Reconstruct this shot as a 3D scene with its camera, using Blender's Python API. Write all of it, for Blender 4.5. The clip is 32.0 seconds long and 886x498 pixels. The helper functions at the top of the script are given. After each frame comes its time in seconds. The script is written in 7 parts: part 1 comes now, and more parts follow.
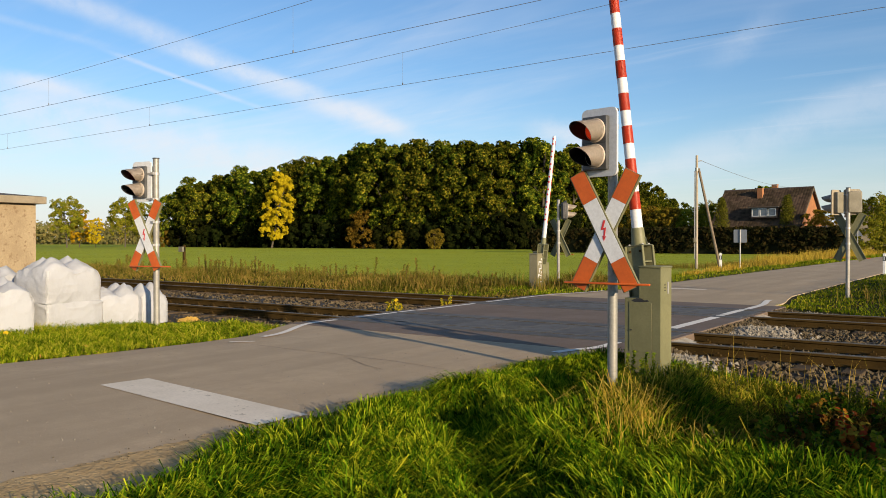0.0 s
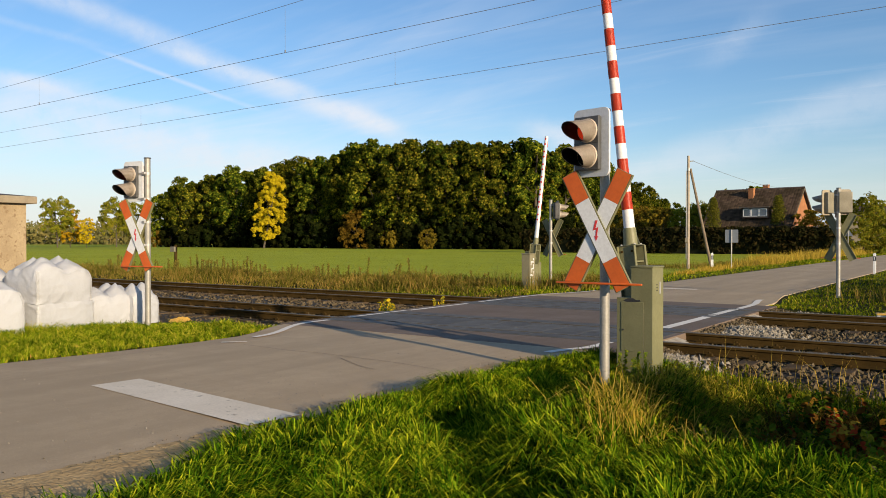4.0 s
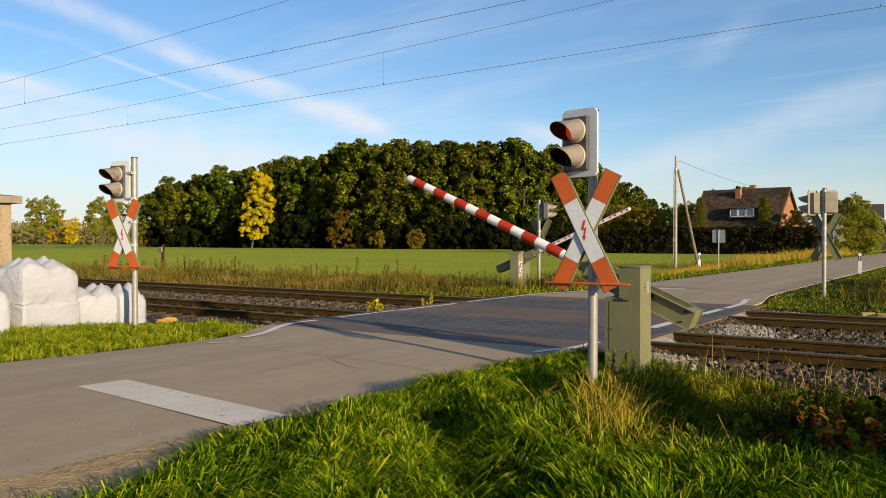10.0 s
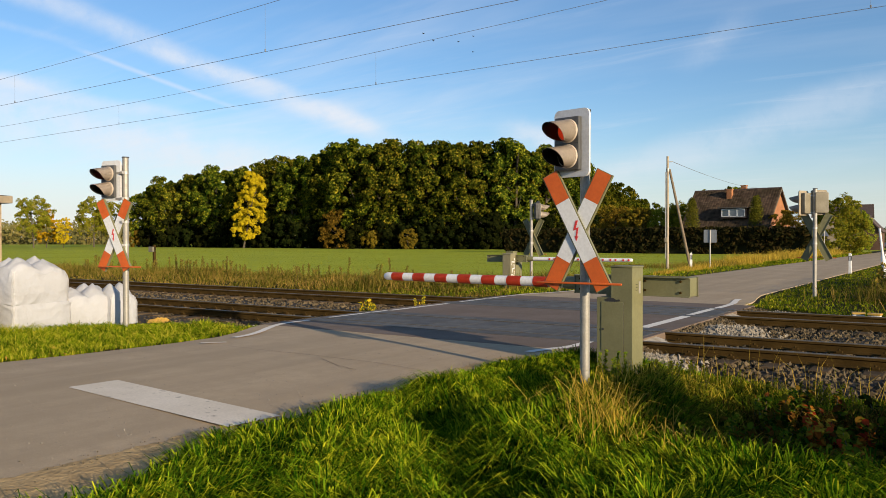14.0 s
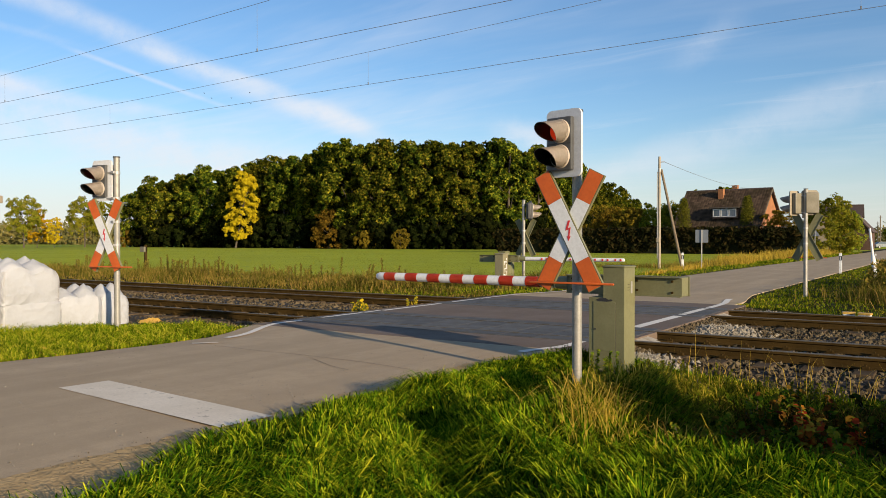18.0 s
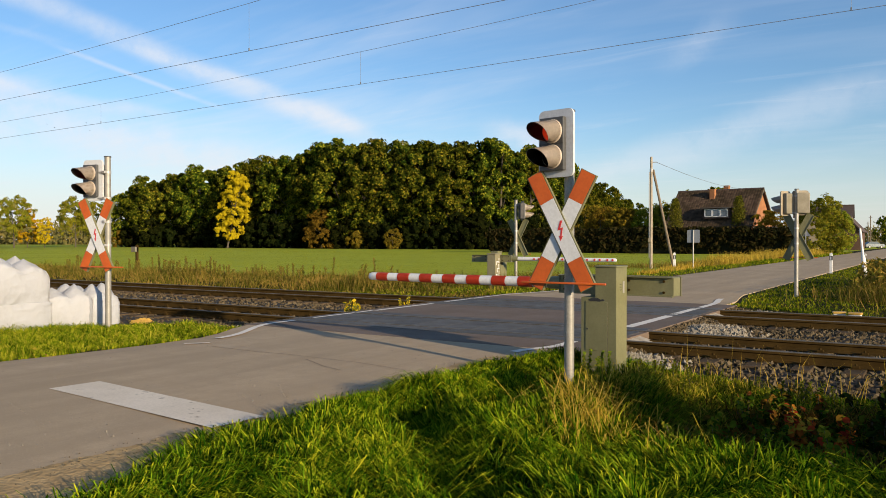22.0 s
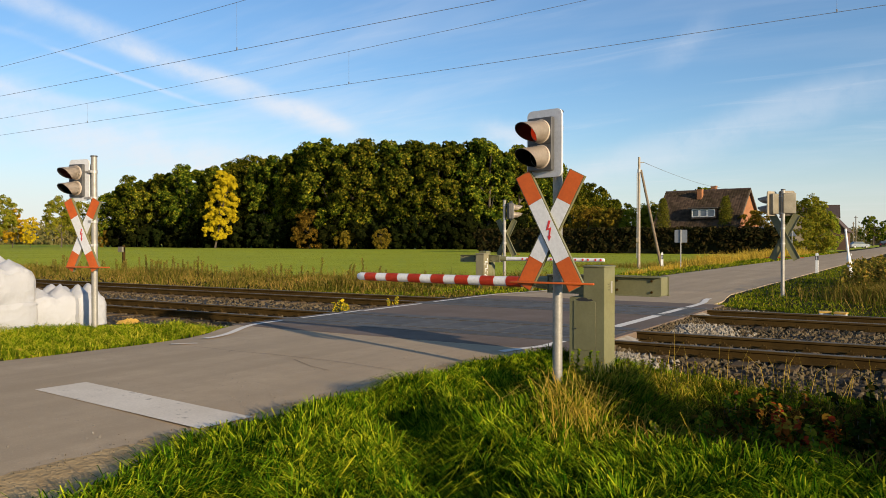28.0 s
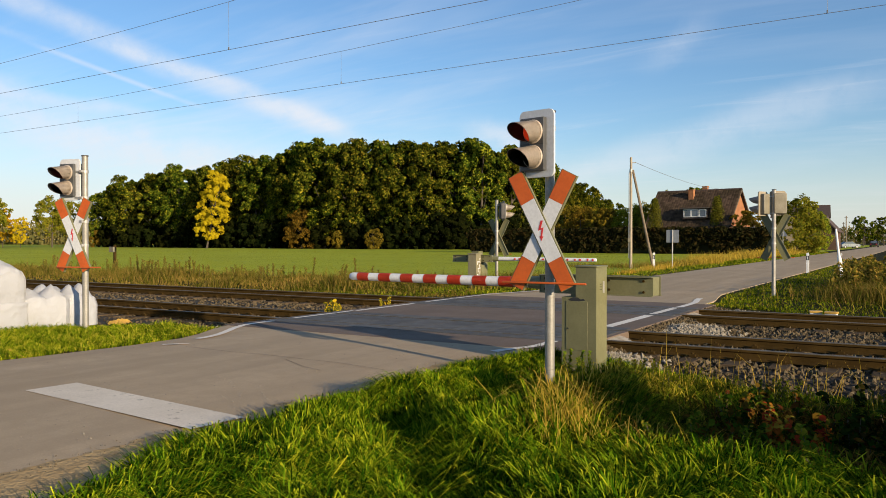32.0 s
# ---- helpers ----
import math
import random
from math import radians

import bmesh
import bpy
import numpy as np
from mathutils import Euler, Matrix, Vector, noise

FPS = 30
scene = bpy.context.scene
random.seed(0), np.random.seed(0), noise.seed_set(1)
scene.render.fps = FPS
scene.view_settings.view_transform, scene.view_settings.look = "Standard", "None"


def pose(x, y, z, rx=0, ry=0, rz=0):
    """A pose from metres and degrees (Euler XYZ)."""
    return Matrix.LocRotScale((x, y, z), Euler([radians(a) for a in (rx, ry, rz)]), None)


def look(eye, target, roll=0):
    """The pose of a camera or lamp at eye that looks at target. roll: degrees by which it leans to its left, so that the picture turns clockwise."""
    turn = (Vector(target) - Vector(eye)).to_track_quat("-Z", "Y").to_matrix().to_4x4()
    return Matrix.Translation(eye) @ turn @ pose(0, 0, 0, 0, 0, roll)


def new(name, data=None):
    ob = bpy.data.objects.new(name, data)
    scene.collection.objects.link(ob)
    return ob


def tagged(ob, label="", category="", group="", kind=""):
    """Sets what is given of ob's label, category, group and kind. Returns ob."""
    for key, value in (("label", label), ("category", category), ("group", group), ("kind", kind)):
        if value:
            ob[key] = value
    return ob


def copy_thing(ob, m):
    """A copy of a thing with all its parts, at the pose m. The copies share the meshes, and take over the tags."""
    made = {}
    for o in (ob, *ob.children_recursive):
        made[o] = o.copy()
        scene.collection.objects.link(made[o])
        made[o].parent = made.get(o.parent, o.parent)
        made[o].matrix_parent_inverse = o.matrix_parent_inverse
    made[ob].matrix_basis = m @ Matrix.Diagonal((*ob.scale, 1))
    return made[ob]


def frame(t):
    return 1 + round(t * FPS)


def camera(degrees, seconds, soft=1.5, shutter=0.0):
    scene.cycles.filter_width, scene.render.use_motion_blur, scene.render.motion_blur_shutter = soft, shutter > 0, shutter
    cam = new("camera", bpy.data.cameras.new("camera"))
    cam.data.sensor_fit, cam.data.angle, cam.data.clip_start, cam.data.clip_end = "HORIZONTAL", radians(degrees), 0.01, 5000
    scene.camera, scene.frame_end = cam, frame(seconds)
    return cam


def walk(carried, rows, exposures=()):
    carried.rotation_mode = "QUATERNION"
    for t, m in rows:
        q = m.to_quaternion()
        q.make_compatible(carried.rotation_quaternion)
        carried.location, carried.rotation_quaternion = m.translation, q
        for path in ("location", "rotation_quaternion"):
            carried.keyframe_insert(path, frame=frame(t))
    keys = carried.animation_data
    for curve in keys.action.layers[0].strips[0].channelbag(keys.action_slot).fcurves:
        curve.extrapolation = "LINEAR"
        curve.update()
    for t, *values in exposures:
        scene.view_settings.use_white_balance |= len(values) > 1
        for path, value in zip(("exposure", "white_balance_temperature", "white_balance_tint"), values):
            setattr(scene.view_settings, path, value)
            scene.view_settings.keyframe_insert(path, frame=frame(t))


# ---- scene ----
# x runs across the road (0 on its axis, to the east), y along the road over the tracks, z up.
cam = camera(58.5, 32.0, soft=0.7)
EYE = (8.1, 0.0, 1.62)
AIM = 33.5  # the camera's heading, degrees to the left of the road's axis
TILT = 90 - 0.614


def heading(turn):
    return pose(*EYE, TILT, 0, AIM + turn)


walk(cam, [(0, heading(2.275)), (5.5, heading(1.52)), (11, heading(0.76)), (16.5, heading(0)), (21.7, heading(-0.715)), (27, heading(-1.447)), (32, heading(-2.137))])

# ---- light: low autumn sun from the east, clear sky with cirrus ----
SUN_FROM = Vector((0.942, -0.336, 0)).normalized()
SUN_ELEVATION = radians(12.8)
scene.view_settings.exposure = 0.55

sun = new("sun", bpy.data.lights.new("sun", "SUN"))
sun.data.energy, sun.data.angle, sun.data.color = 5.0, radians(0.6), (1.0, 0.80, 0.54)
sun_vec = SUN_FROM * math.cos(SUN_ELEVATION) + Vector((0, 0, math.sin(SUN_ELEVATION)))
sun.matrix_basis = look(sun_vec * 50, (0, 0, 0))


def nodes_of(owner):
    owner.use_nodes = True
    tree = owner.node_tree
    tree.nodes.clear()
    return tree


def node(tree, kind, inputs=(), **settings):
    n = tree.nodes.new(kind)
    if "operation" in settings:
        n.operation = settings["operation"]
    if "data_type" in settings:
        n.data_type = settings["data_type"]
    if "blend_type" in settings:
        n.blend_type = settings["blend_type"]
    for key, value in (inputs.items() if isinstance(inputs, dict) else enumerate(inputs)):
        if value is None:
            continue
        if isinstance(value, bpy.types.NodeSocket):
            tree.links.new(value, n.inputs[key])
        else:
            n.inputs[key].default_value = value
    return n


def maths(tree, op, a, b=None, c=None):
    return node(tree, "ShaderNodeMath", (a, b, c), operation=op).outputs[0]


def mixed(tree, fac, a, b):
    n = node(tree, "ShaderNodeMix", data_type="RGBA")
    for i, value in ((0, fac), (6, a), (7, b)):
        if isinstance(value, bpy.types.NodeSocket):
            tree.links.new(value, n.inputs[i])
        else:
            n.inputs[i].default_value = value if i == 0 or len(value) == 4 else (*value, 1)
    return n.outputs[2]


def ramp(tree, fac, lo, hi, a=0.0, b=1.0):
    n = node(tree, "ShaderNodeMapRange", {0: fac, 1: lo, 2: hi, 3: a, 4: b})
    n.interpolation_type = "SMOOTHSTEP"
    return n.outputs[0]


def way_of(turn, rise):
    """A direction: degrees to the right of the camera's middle heading, degrees above the horizon."""
    a = radians(90 + AIM - turn)
    return Vector((math.cos(a) * math.cos(radians(rise)), math.sin(a) * math.cos(radians(rise)), math.sin(radians(rise))))


def make_sky():
    world = bpy.data.worlds.new("sky")
    scene.world = world
    t = nodes_of(world)
    sky = node(t, "ShaderNodeTexSky")
    sky.sky_type, sky.sun_disc, sky.sun_elevation = "NISHITA", False, SUN_ELEVATION
    sky.sun_rotation = math.atan2(SUN_FROM.x, SUN_FROM.y)
    sky.air_density, sky.dust_density, sky.ozone_density = 1.0, 0.4, 1.6
    d = node(t, "ShaderNodeTexCoord").outputs["Generated"]
    xyz = node(t, "ShaderNodeSeparateXYZ", (d,)).outputs
    up = maths(t, "ADD", maths(t, "MAXIMUM", xyz[2], 0.0), 0.10)
    flat = node(t, "ShaderNodeCombineXYZ", (maths(t, "DIVIDE", xyz[0], up), maths(t, "DIVIDE", xyz[1], up), 0.0)).outputs[0]

    def wisps(turn, stretch, scale, detail, lo, hi):
        m = node(t, "ShaderNodeMapping", {0: flat, 2: (0, 0, radians(turn)), 3: (1.0, stretch, 1.0)})
        n = node(t, "ShaderNodeTexNoise", {0: m.outputs[0], 2: scale, 3: detail, 4: 0.62, 8: 0.5})
        return ramp(t, n.outputs[0], lo, hi)

    # the cirrus thins out from west to east
    west = ramp(t, node(t, "ShaderNodeVectorMath", (d, way_of(90, 0)), operation="DOT_PRODUCT").outputs["Value"], -0.45, 0.45, 1.0, 0.35)
    veil = maths(t, "MULTIPLY", maths(t, "MULTIPLY", wisps(12, 3.2, 0.40, 5, 0.42, 0.80), 0.42), west)
    fine = maths(t, "MULTIPLY", wisps(-24, 4.5, 0.9, 7, 0.52, 0.85), 0.22)

    def streak(a, b, width, soft, strength, fade=3.0):
        a, b = way_of(*a), way_of(*b)
        n = a.cross(b).normalized()
        along = (b - a * a.dot(b)).normalized()
        wob = node(t, "ShaderNodeTexNoise", {0: d, 2: 9.0, 3: 6.0, 4: 0.6}).outputs[0]
        off = maths(t, "ADD", node(t, "ShaderNodeVectorMath", (d, n), operation="DOT_PRODUCT").outputs["Value"], maths(t, "MULTIPLY", maths(t, "SUBTRACT", wob, 0.5), soft))
        band = maths(t, "SUBTRACT", 1.0, ramp(t, maths(t, "ABSOLUTE", off), 0.0, width))
        s = node(t, "ShaderNodeVectorMath", (d, along), operation="DOT_PRODUCT").outputs["Value"]
        f = node(t, "ShaderNodeVectorMath", (d, a), operation="DOT_PRODUCT").outputs["Value"]
        ang = maths(t, "ARCTAN2", s, f)
        end = a.angle(b)
        keep = maths(t, "MULTIPLY", ramp(t, ang, -radians(fade), radians(fade)), maths(t, "SUBTRACT", 1.0, ramp(t, ang, end - radians(fade), end + radians(fade))))
        rag = node(t, "ShaderNodeTexNoise", {0: d, 2: 26.0, 3: 8.0, 4: 0.65}).outputs[0]
        keep = maths(t, "MULTIPLY", keep, ramp(t, rag, 0.25, 0.6, 0.45, 1.0))
        return maths(t, "MULTIPLY", maths(t, "MULTIPLY", band, keep), strength)

    cloud = maths(t, "ADD", veil, fine)
    for a, b, width, soft, strength, fade in STREAKS:
        cloud = maths(t, "ADD", cloud, streak(a, b, width, soft, strength, fade))
    low = maths(t, "SUBTRACT", 1.0, ramp(t, xyz[2], 0.0, 0.22))
    cloud = maths(t, "MINIMUM", maths(t, "ADD", cloud, maths(t, "MULTIPLY", maths(t, "MULTIPLY", low, SKY_LOW), west)), 0.95)
    colour = mixed(t, cloud, node(t, "ShaderNodeMix", {0: 1.0, 6: sky.outputs[0], 7: SKY_TINT}, data_type="RGBA", blend_type="MULTIPLY").outputs[2], CLOUD)
    colour = mixed(t, maths(t, "MULTIPLY", maths(t, "MULTIPLY", maths(t, "SUBTRACT", 1.0, ramp(t, xyz[2], 0.0, 0.14)), maths(t, "MAXIMUM", west, 0.8)), 0.62), colour, HAZE)
    bg = node(t, "ShaderNodeBackground", {0: colour, 1: SKY_STRENGTH})
    t.links.new(bg.outputs[0], node(t, "ShaderNodeOutputWorld").inputs[0])


SKY_STRENGTH, SKY_TINT, SKY_LOW = 0.081, (0.85, 1.10, 1.40, 1), 0.42
CLOUD = (7.1, 7.3, 7.8, 1)
HAZE = (7.1, 6.8, 6.7, 1)
# ends of each streak (turn, rise), half width, raggedness, strength, fading at the ends in degrees
STREAKS = (((-33.3, 16.9), (-4.6, 7.35), 0.021, 0.020, 0.46, 2.5),
           ((-21.5, 12.9), (-11.5, 10.7), 0.010, 0.014, 0.26, 2.5),
           ((-25, 12.3), (-15.4, 9.35), 0.0045, 0.004, 0.36, 1.5),
           ((-33, 14.0), (-25, 12.6), 0.007, 0.008, 0.16, 2.0),
           ((-32, 10.2), (-27, 9.6), 0.016, 0.03, 0.50, 2.0),
           ((-9.5, 9.8), (-5.2, 8.2), 0.018, 0.03, 0.24, 1.5),
           ((-34, 8.4), (-11, 5.2), 0.048, 0.05, 0.50, 4.0),
           ((-27, 9.2), (-18, 8.6), 0.012, 0.02, 0.26, 2.0),
           ((10, 4.4), (31, 9.8), 0.034, 0.04, 0.30, 5.0),
           ((4.5, 7.9), (9, 6.6), 0.026, 0.05, 0.50, 2.0),
           ((17.0, 12.6), (20.0, 14.6), 0.024, 0.05, 0.22, 2.0))
make_sky()


# ---- materials ----
def material(name, a, b=None, rough=0.6, scale=3.0, fine=40.0, bump=0.15, metal=0.0, spread=0.0, spots=None, spot_cover=0.62, spot_scale=14.0, coords="Object", dist=0.02, spec=0.5, streaks=0.0):
    """A surface that varies between colours a and b at a coarse scale, with fine grain; spots: worn or stained patches of a third colour;
    spread: how much lightness differs from piece to piece."""
    m = bpy.data.materials.new(name)
    t = nodes_of(m)
    b = b or tuple(c * 0.82 for c in a)
    where = node(t, "ShaderNodeTexCoord").outputs[coords] if coords != "World" else node(t, "ShaderNodeNewGeometry").outputs["Position"]
    coarse = node(t, "ShaderNodeTexNoise", {0: where, 2: scale, 3: 5.0, 4: 0.6}).outputs[0]
    grain = node(t, "ShaderNodeTexNoise", {0: where, 2: fine, 3: 3.0, 4: 0.6}).outputs[0]
    colour = mixed(t, ramp(t, coarse, 0.32, 0.68), a, b)
    colour = mixed(t, ramp(t, grain, 0.3, 0.75, 0.0, 0.35), colour, tuple(c * 0.6 for c in a))
    if spots:
        s = node(t, "ShaderNodeTexNoise", {0: where, 2: spot_scale, 3: 6.0, 4: 0.65}).outputs[0]
        colour = mixed(t, ramp(t, s, spot_cover, spot_cover + 0.08), colour, spots)
    if streaks:
        # wheel tracks and drips drawn out along the road, and pale grit
        long = node(t, "ShaderNodeMapping", {0: where, 3: (1.0, 0.06, 1.0)}).outputs[0]
        s = node(t, "ShaderNodeTexNoise", {0: long, 2: 1.6, 3: 5.0, 4: 0.6}).outputs[0]
        colour = mixed(t, ramp(t, s, 0.35, 0.70, 0.0, streaks), colour, tuple(c * 0.66 for c in a))
        blot = node(t, "ShaderNodeTexNoise", {0: where, 2: 3.1, 3: 8.0, 4: 0.72}).outputs[0]
        colour = mixed(t, ramp(t, blot, 0.42, 0.62, 0.0, 0.42), colour, tuple(c * 0.70 for c in a))
        g = node(t, "ShaderNodeTexVoronoi", {0: where, 2: 75.0}).outputs["Distance"]
        colour = mixed(t, ramp(t, g, 0.16, 0.10, 0.0, 0.45), colour, tuple(min(1, c * 1.7) for c in a))
        k = node(t, "ShaderNodeTexVoronoi", {0: where, 2: 22.0}).outputs["Distance"]
        colour = mixed(t, ramp(t, k, 0.10, 0.05, 0.0, 0.6), colour, tuple(c * 0.35 for c in a))
    if spread:
        r = node(t, "ShaderNodeObjectInfo").outputs["Random"]
        hsv = node(t, "ShaderNodeHueSaturation", {2: ramp(t, r, 0, 1, 1 - spread, 1 + spread), 4: colour})
        colour = hsv.outputs[0]
    bsdf = node(t, "ShaderNodeBsdfPrincipled", {"Base Color": colour, "Metallic": metal, "Specular IOR Level": spec})
    t.links.new(ramp(t, coarse, 0.2, 0.8, rough - 0.08, min(1, rough + 0.1)), bsdf.inputs["Roughness"])
    if bump:
        bp = node(t, "ShaderNodeBump", {0: bump, 1: dist, "Height": maths(t, "ADD", grain, maths(t, "MULTIPLY", coarse, 0.7))})
        t.links.new(bp.outputs[0], bsdf.inputs["Normal"])
    t.links.new(bsdf.outputs[0], node(t, "ShaderNodeOutputMaterial").inputs[0])
    return m


def leafy(name, colours, through_light=0.35, tree_spread=0.25, rough=0.65, patch=0.0, deep=0.70, clump=0.0):
    """Leaves or blades: each takes a colour between the given ones, and lets some light through."""
    m = bpy.data.materials.new(name)
    t = nodes_of(m)
    r = node(t, "ShaderNodeNewGeometry").outputs["Random Per Island"]
    cr = node(t, "ShaderNodeValToRGB", (r,))
    e = cr.color_ramp.elements
    while len(e) < len(colours):
        e.new(0.5)
    for i, c in enumerate(colours):
        e[i].position, e[i].color = i / (len(colours) - 1), (*c, 1)
    colour = cr.outputs[0]
    if patch:
        where = node(t, "ShaderNodeNewGeometry").outputs["Position"]
        n = node(t, "ShaderNodeTexNoise", {0: where, 2: patch, 3: 4.0, 4: 0.6}).outputs[0]
        colour = node(t, "ShaderNodeHueSaturation", {0: ramp(t, n, 0.3, 0.7, 0.515, 0.492), 1: 1.0, 2: ramp(t, n, 0.3, 0.7, deep, 1.2), 4: colour}).outputs[0]
        if clump:
            n = node(t, "ShaderNodeTexNoise", {0: where, 2: patch * 5.5, 3: 3.0, 4: 0.6}).outputs[0]
            colour = node(t, "ShaderNodeHueSaturation", {0: ramp(t, n, 0.36, 0.64, 0.508, 0.494), 1: 1.0, 2: ramp(t, n, 0.36, 0.64, 1 - clump, 1 + clump), 4: colour}).outputs[0]
    if tree_spread:
        o = node(t, "ShaderNodeObjectInfo").outputs["Random"]
        colour = node(t, "ShaderNodeHueSaturation", {0: ramp(t, o, 0, 1, 0.48, 0.515), 2: ramp(t, o, 0, 1, 1 - tree_spread, 1 + tree_spread), 4: colour}).outputs[0]
    bsdf = node(t, "ShaderNodeBsdfDiffuse", {"Color": colour, "Roughness": rough})
    tl = node(t, "ShaderNodeBsdfTranslucent", (colour,))
    mx = node(t, "ShaderNodeMixShader", (through_light, bsdf.outputs[0], tl.outputs[0]))
    t.links.new(mx.outputs[0], node(t, "ShaderNodeOutputMaterial").inputs[0])
    return m


def glass(name, tint=(0.9, 0.95, 1.0)):
    m = bpy.data.materials.new(name)
    t = nodes_of(m)
    bsdf = node(t, "ShaderNodeBsdfPrincipled", {"Base Color": (*tint, 1), "Roughness": 0.05, "IOR": 1.5, "Specular IOR Level": 0.8})
    t.links.new(bsdf.outputs[0], node(t, "ShaderNodeOutputMaterial").inputs[0])
    return m


def lamp_lens(name, tint, glow, strength):
    """A ribbed signal lens with its lamp burning behind it."""
    m = bpy.data.materials.new(name)
    t = nodes_of(m)
    where = node(t, "ShaderNodeTexCoord").outputs["Object"]
    ribs = node(t, "ShaderNodeTexVoronoi", {0: where, 2: 60.0}).outputs["Distance"]
    bsdf = node(t, "ShaderNodeBsdfPrincipled", {"Base Color": (*tint, 1), "Roughness": 0.2, "Emission Color": (*glow, 1), "Emission Strength": strength})
    t.links.new(node(t, "ShaderNodeBump", {0: 0.4, 1: 0.01, "Height": ribs}).outputs[0], bsdf.inputs["Normal"])
    t.links.new(bsdf.outputs[0], node(t, "ShaderNodeOutputMaterial").inputs[0])
    return m


def cloth(name, a, b, through_light):
    """Thin woven plastic that lets some light through."""
    m = bpy.data.materials.new(name)
    t = nodes_of(m)
    where = node(t, "ShaderNodeTexCoord").outputs["Object"]
    dirt = node(t, "ShaderNodeTexNoise", {0: where, 2: 2.6, 3: 6.0, 4: 0.65}).outputs[0]
    weave = node(t, "ShaderNodeTexNoise", {0: node(t, "ShaderNodeMapping", {0: where, 3: (1.0, 1.0, 0.8)}).outputs[0], 2: 14.0, 3: 4.0, 4: 0.6}).outputs[0]
    colour = mixed(t, ramp(t, dirt, 0.4, 0.72), a, b)
    bump = node(t, "ShaderNodeBump", {0: 0.40, 1: 0.025, "Height": maths(t, "ADD", weave, dirt)}).outputs[0]
    bsdf = node(t, "ShaderNodeBsdfPrincipled", {"Base Color": colour, "Roughness": 0.6, "Specular IOR Level": 0.3, "Normal": bump})
    tl = node(t, "ShaderNodeBsdfTranslucent", {"Color": colour, "Normal": bump})
    mx = node(t, "ShaderNodeMixShader", (through_light, bsdf.outputs[0], tl.outputs[0]))
    t.links.new(mx.outputs[0], node(t, "ShaderNodeOutputMaterial").inputs[0])
    return m


M = {}
M["asphalt"] = material("asphalt", (0.475, 0.362, 0.232), (0.395, 0.302, 0.196), 0.88, 0.35, 55, 0.35, spots=(0.43, 0.32, 0.20), spot_cover=0.60, spot_scale=1.3, coords="World", dist=0.01, spec=0.24, streaks=0.75)
M["asphalt_dark"] = material("asphalt_dark", (0.185, 0.135, 0.100), (0.145, 0.107, 0.080), 0.85, 0.8, 60, 0.35, spots=(0.21, 0.18, 0.145), spot_cover=0.62, spot_scale=2.2, coords="World", dist=0.01, spec=0.3, streaks=0.5)
M["panel"] = material("panel", (0.088, 0.080, 0.066), (0.068, 0.063, 0.054), 0.7, 3.0, 50, 0.2, spread=0.18, coords="Object", dist=0.006)
M["paint_line"] = material("paint_line", (0.76, 0.67, 0.54), (0.66, 0.575, 0.455), 0.8, 1.2, 45, 0.25, spots=(0.36, 0.31, 0.24), spot_cover=0.60, spot_scale=5.0, coords="World", dist=0.006, spec=0.2)
M["paint_fresh"] = material("paint_fresh", (0.80, 0.75, 0.67), (0.72, 0.67, 0.59), 0.8, 1.2, 45, 0.25, spots=(0.45, 0.40, 0.33), spot_cover=0.66, spot_scale=6.0, coords="World", dist=0.006, spec=0.2)
M["soil"] = material("soil", (0.030, 0.036, 0.010), (0.036, 0.028, 0.014), 0.95, 0.5, 12, 0.6, coords="World", dist=0.05, spec=0.05)
M["crop"] = material("crop", (0.345, 0.385, 0.036), (0.30, 0.335, 0.032), 0.95, 0.12, 5, 0.45, spec=0.05, spots=(0.22, 0.27, 0.06), spot_cover=0.58, spot_scale=0.6, coords="World", dist=0.12)
# ballast bed painted near-black as the shade in the gaps between stones
M["gravel_shade"] = material("gravel_shade", (0.026, 0.018, 0.009), (0.016, 0.011, 0.006), 0.95, 2.0, 16, 0.9, coords="World", dist=0.05)
M["grit"] = material("grit", (0.52, 0.36, 0.175), (0.38, 0.26, 0.125), 0.95, 5.0, 22, 0.6, spots=(0.20, 0.15, 0.075), spot_cover=0.62, spot_scale=9.0, spec=0.1, coords="World", dist=0.03)
M["stone"] = material("stone", (0.148, 0.114, 0.068), (0.054, 0.040, 0.023), 0.9, 4.0, 30, 0.3, coords="World", spec=0.1)
M["stone_pale"] = material("stone_pale", (0.31, 0.275, 0.22), (0.17, 0.15, 0.12), 0.9, 5.0, 30, 0.3, coords="World", spec=0.15)
M["rust"] = material("rust", (0.068, 0.041, 0.012), (0.042, 0.026, 0.008), 0.9, 3.0, 45, 0.3, coords="Object", spec=0.05)
M["rail_top"] = material("rail_top", (0.15, 0.135, 0.115), (0.11, 0.098, 0.082), 0.6, 3.0, 60, 0.05, metal=0.4, coords="Object")
M["sleeper"] = material("sleeper", (0.095, 0.068, 0.042), (0.055, 0.040, 0.026), 0.9, 4.0, 40, 0.4, spread=0.15, spec=0.1)
M["galvanised"] = material("galvanised", (0.44, 0.43, 0.41), (0.35, 0.34, 0.33), 0.5, 6.0, 40, 0.12, metal=0.35, spots=(0.30, 0.29, 0.27), spot_scale=20)
M["steel_post"] = material("steel_post", (0.33, 0.315, 0.28), (0.25, 0.24, 0.215), 0.5, 5.0, 40, 0.1, metal=0.3, spots=(0.24, 0.21, 0.17), spot_cover=0.64, spot_scale=9)
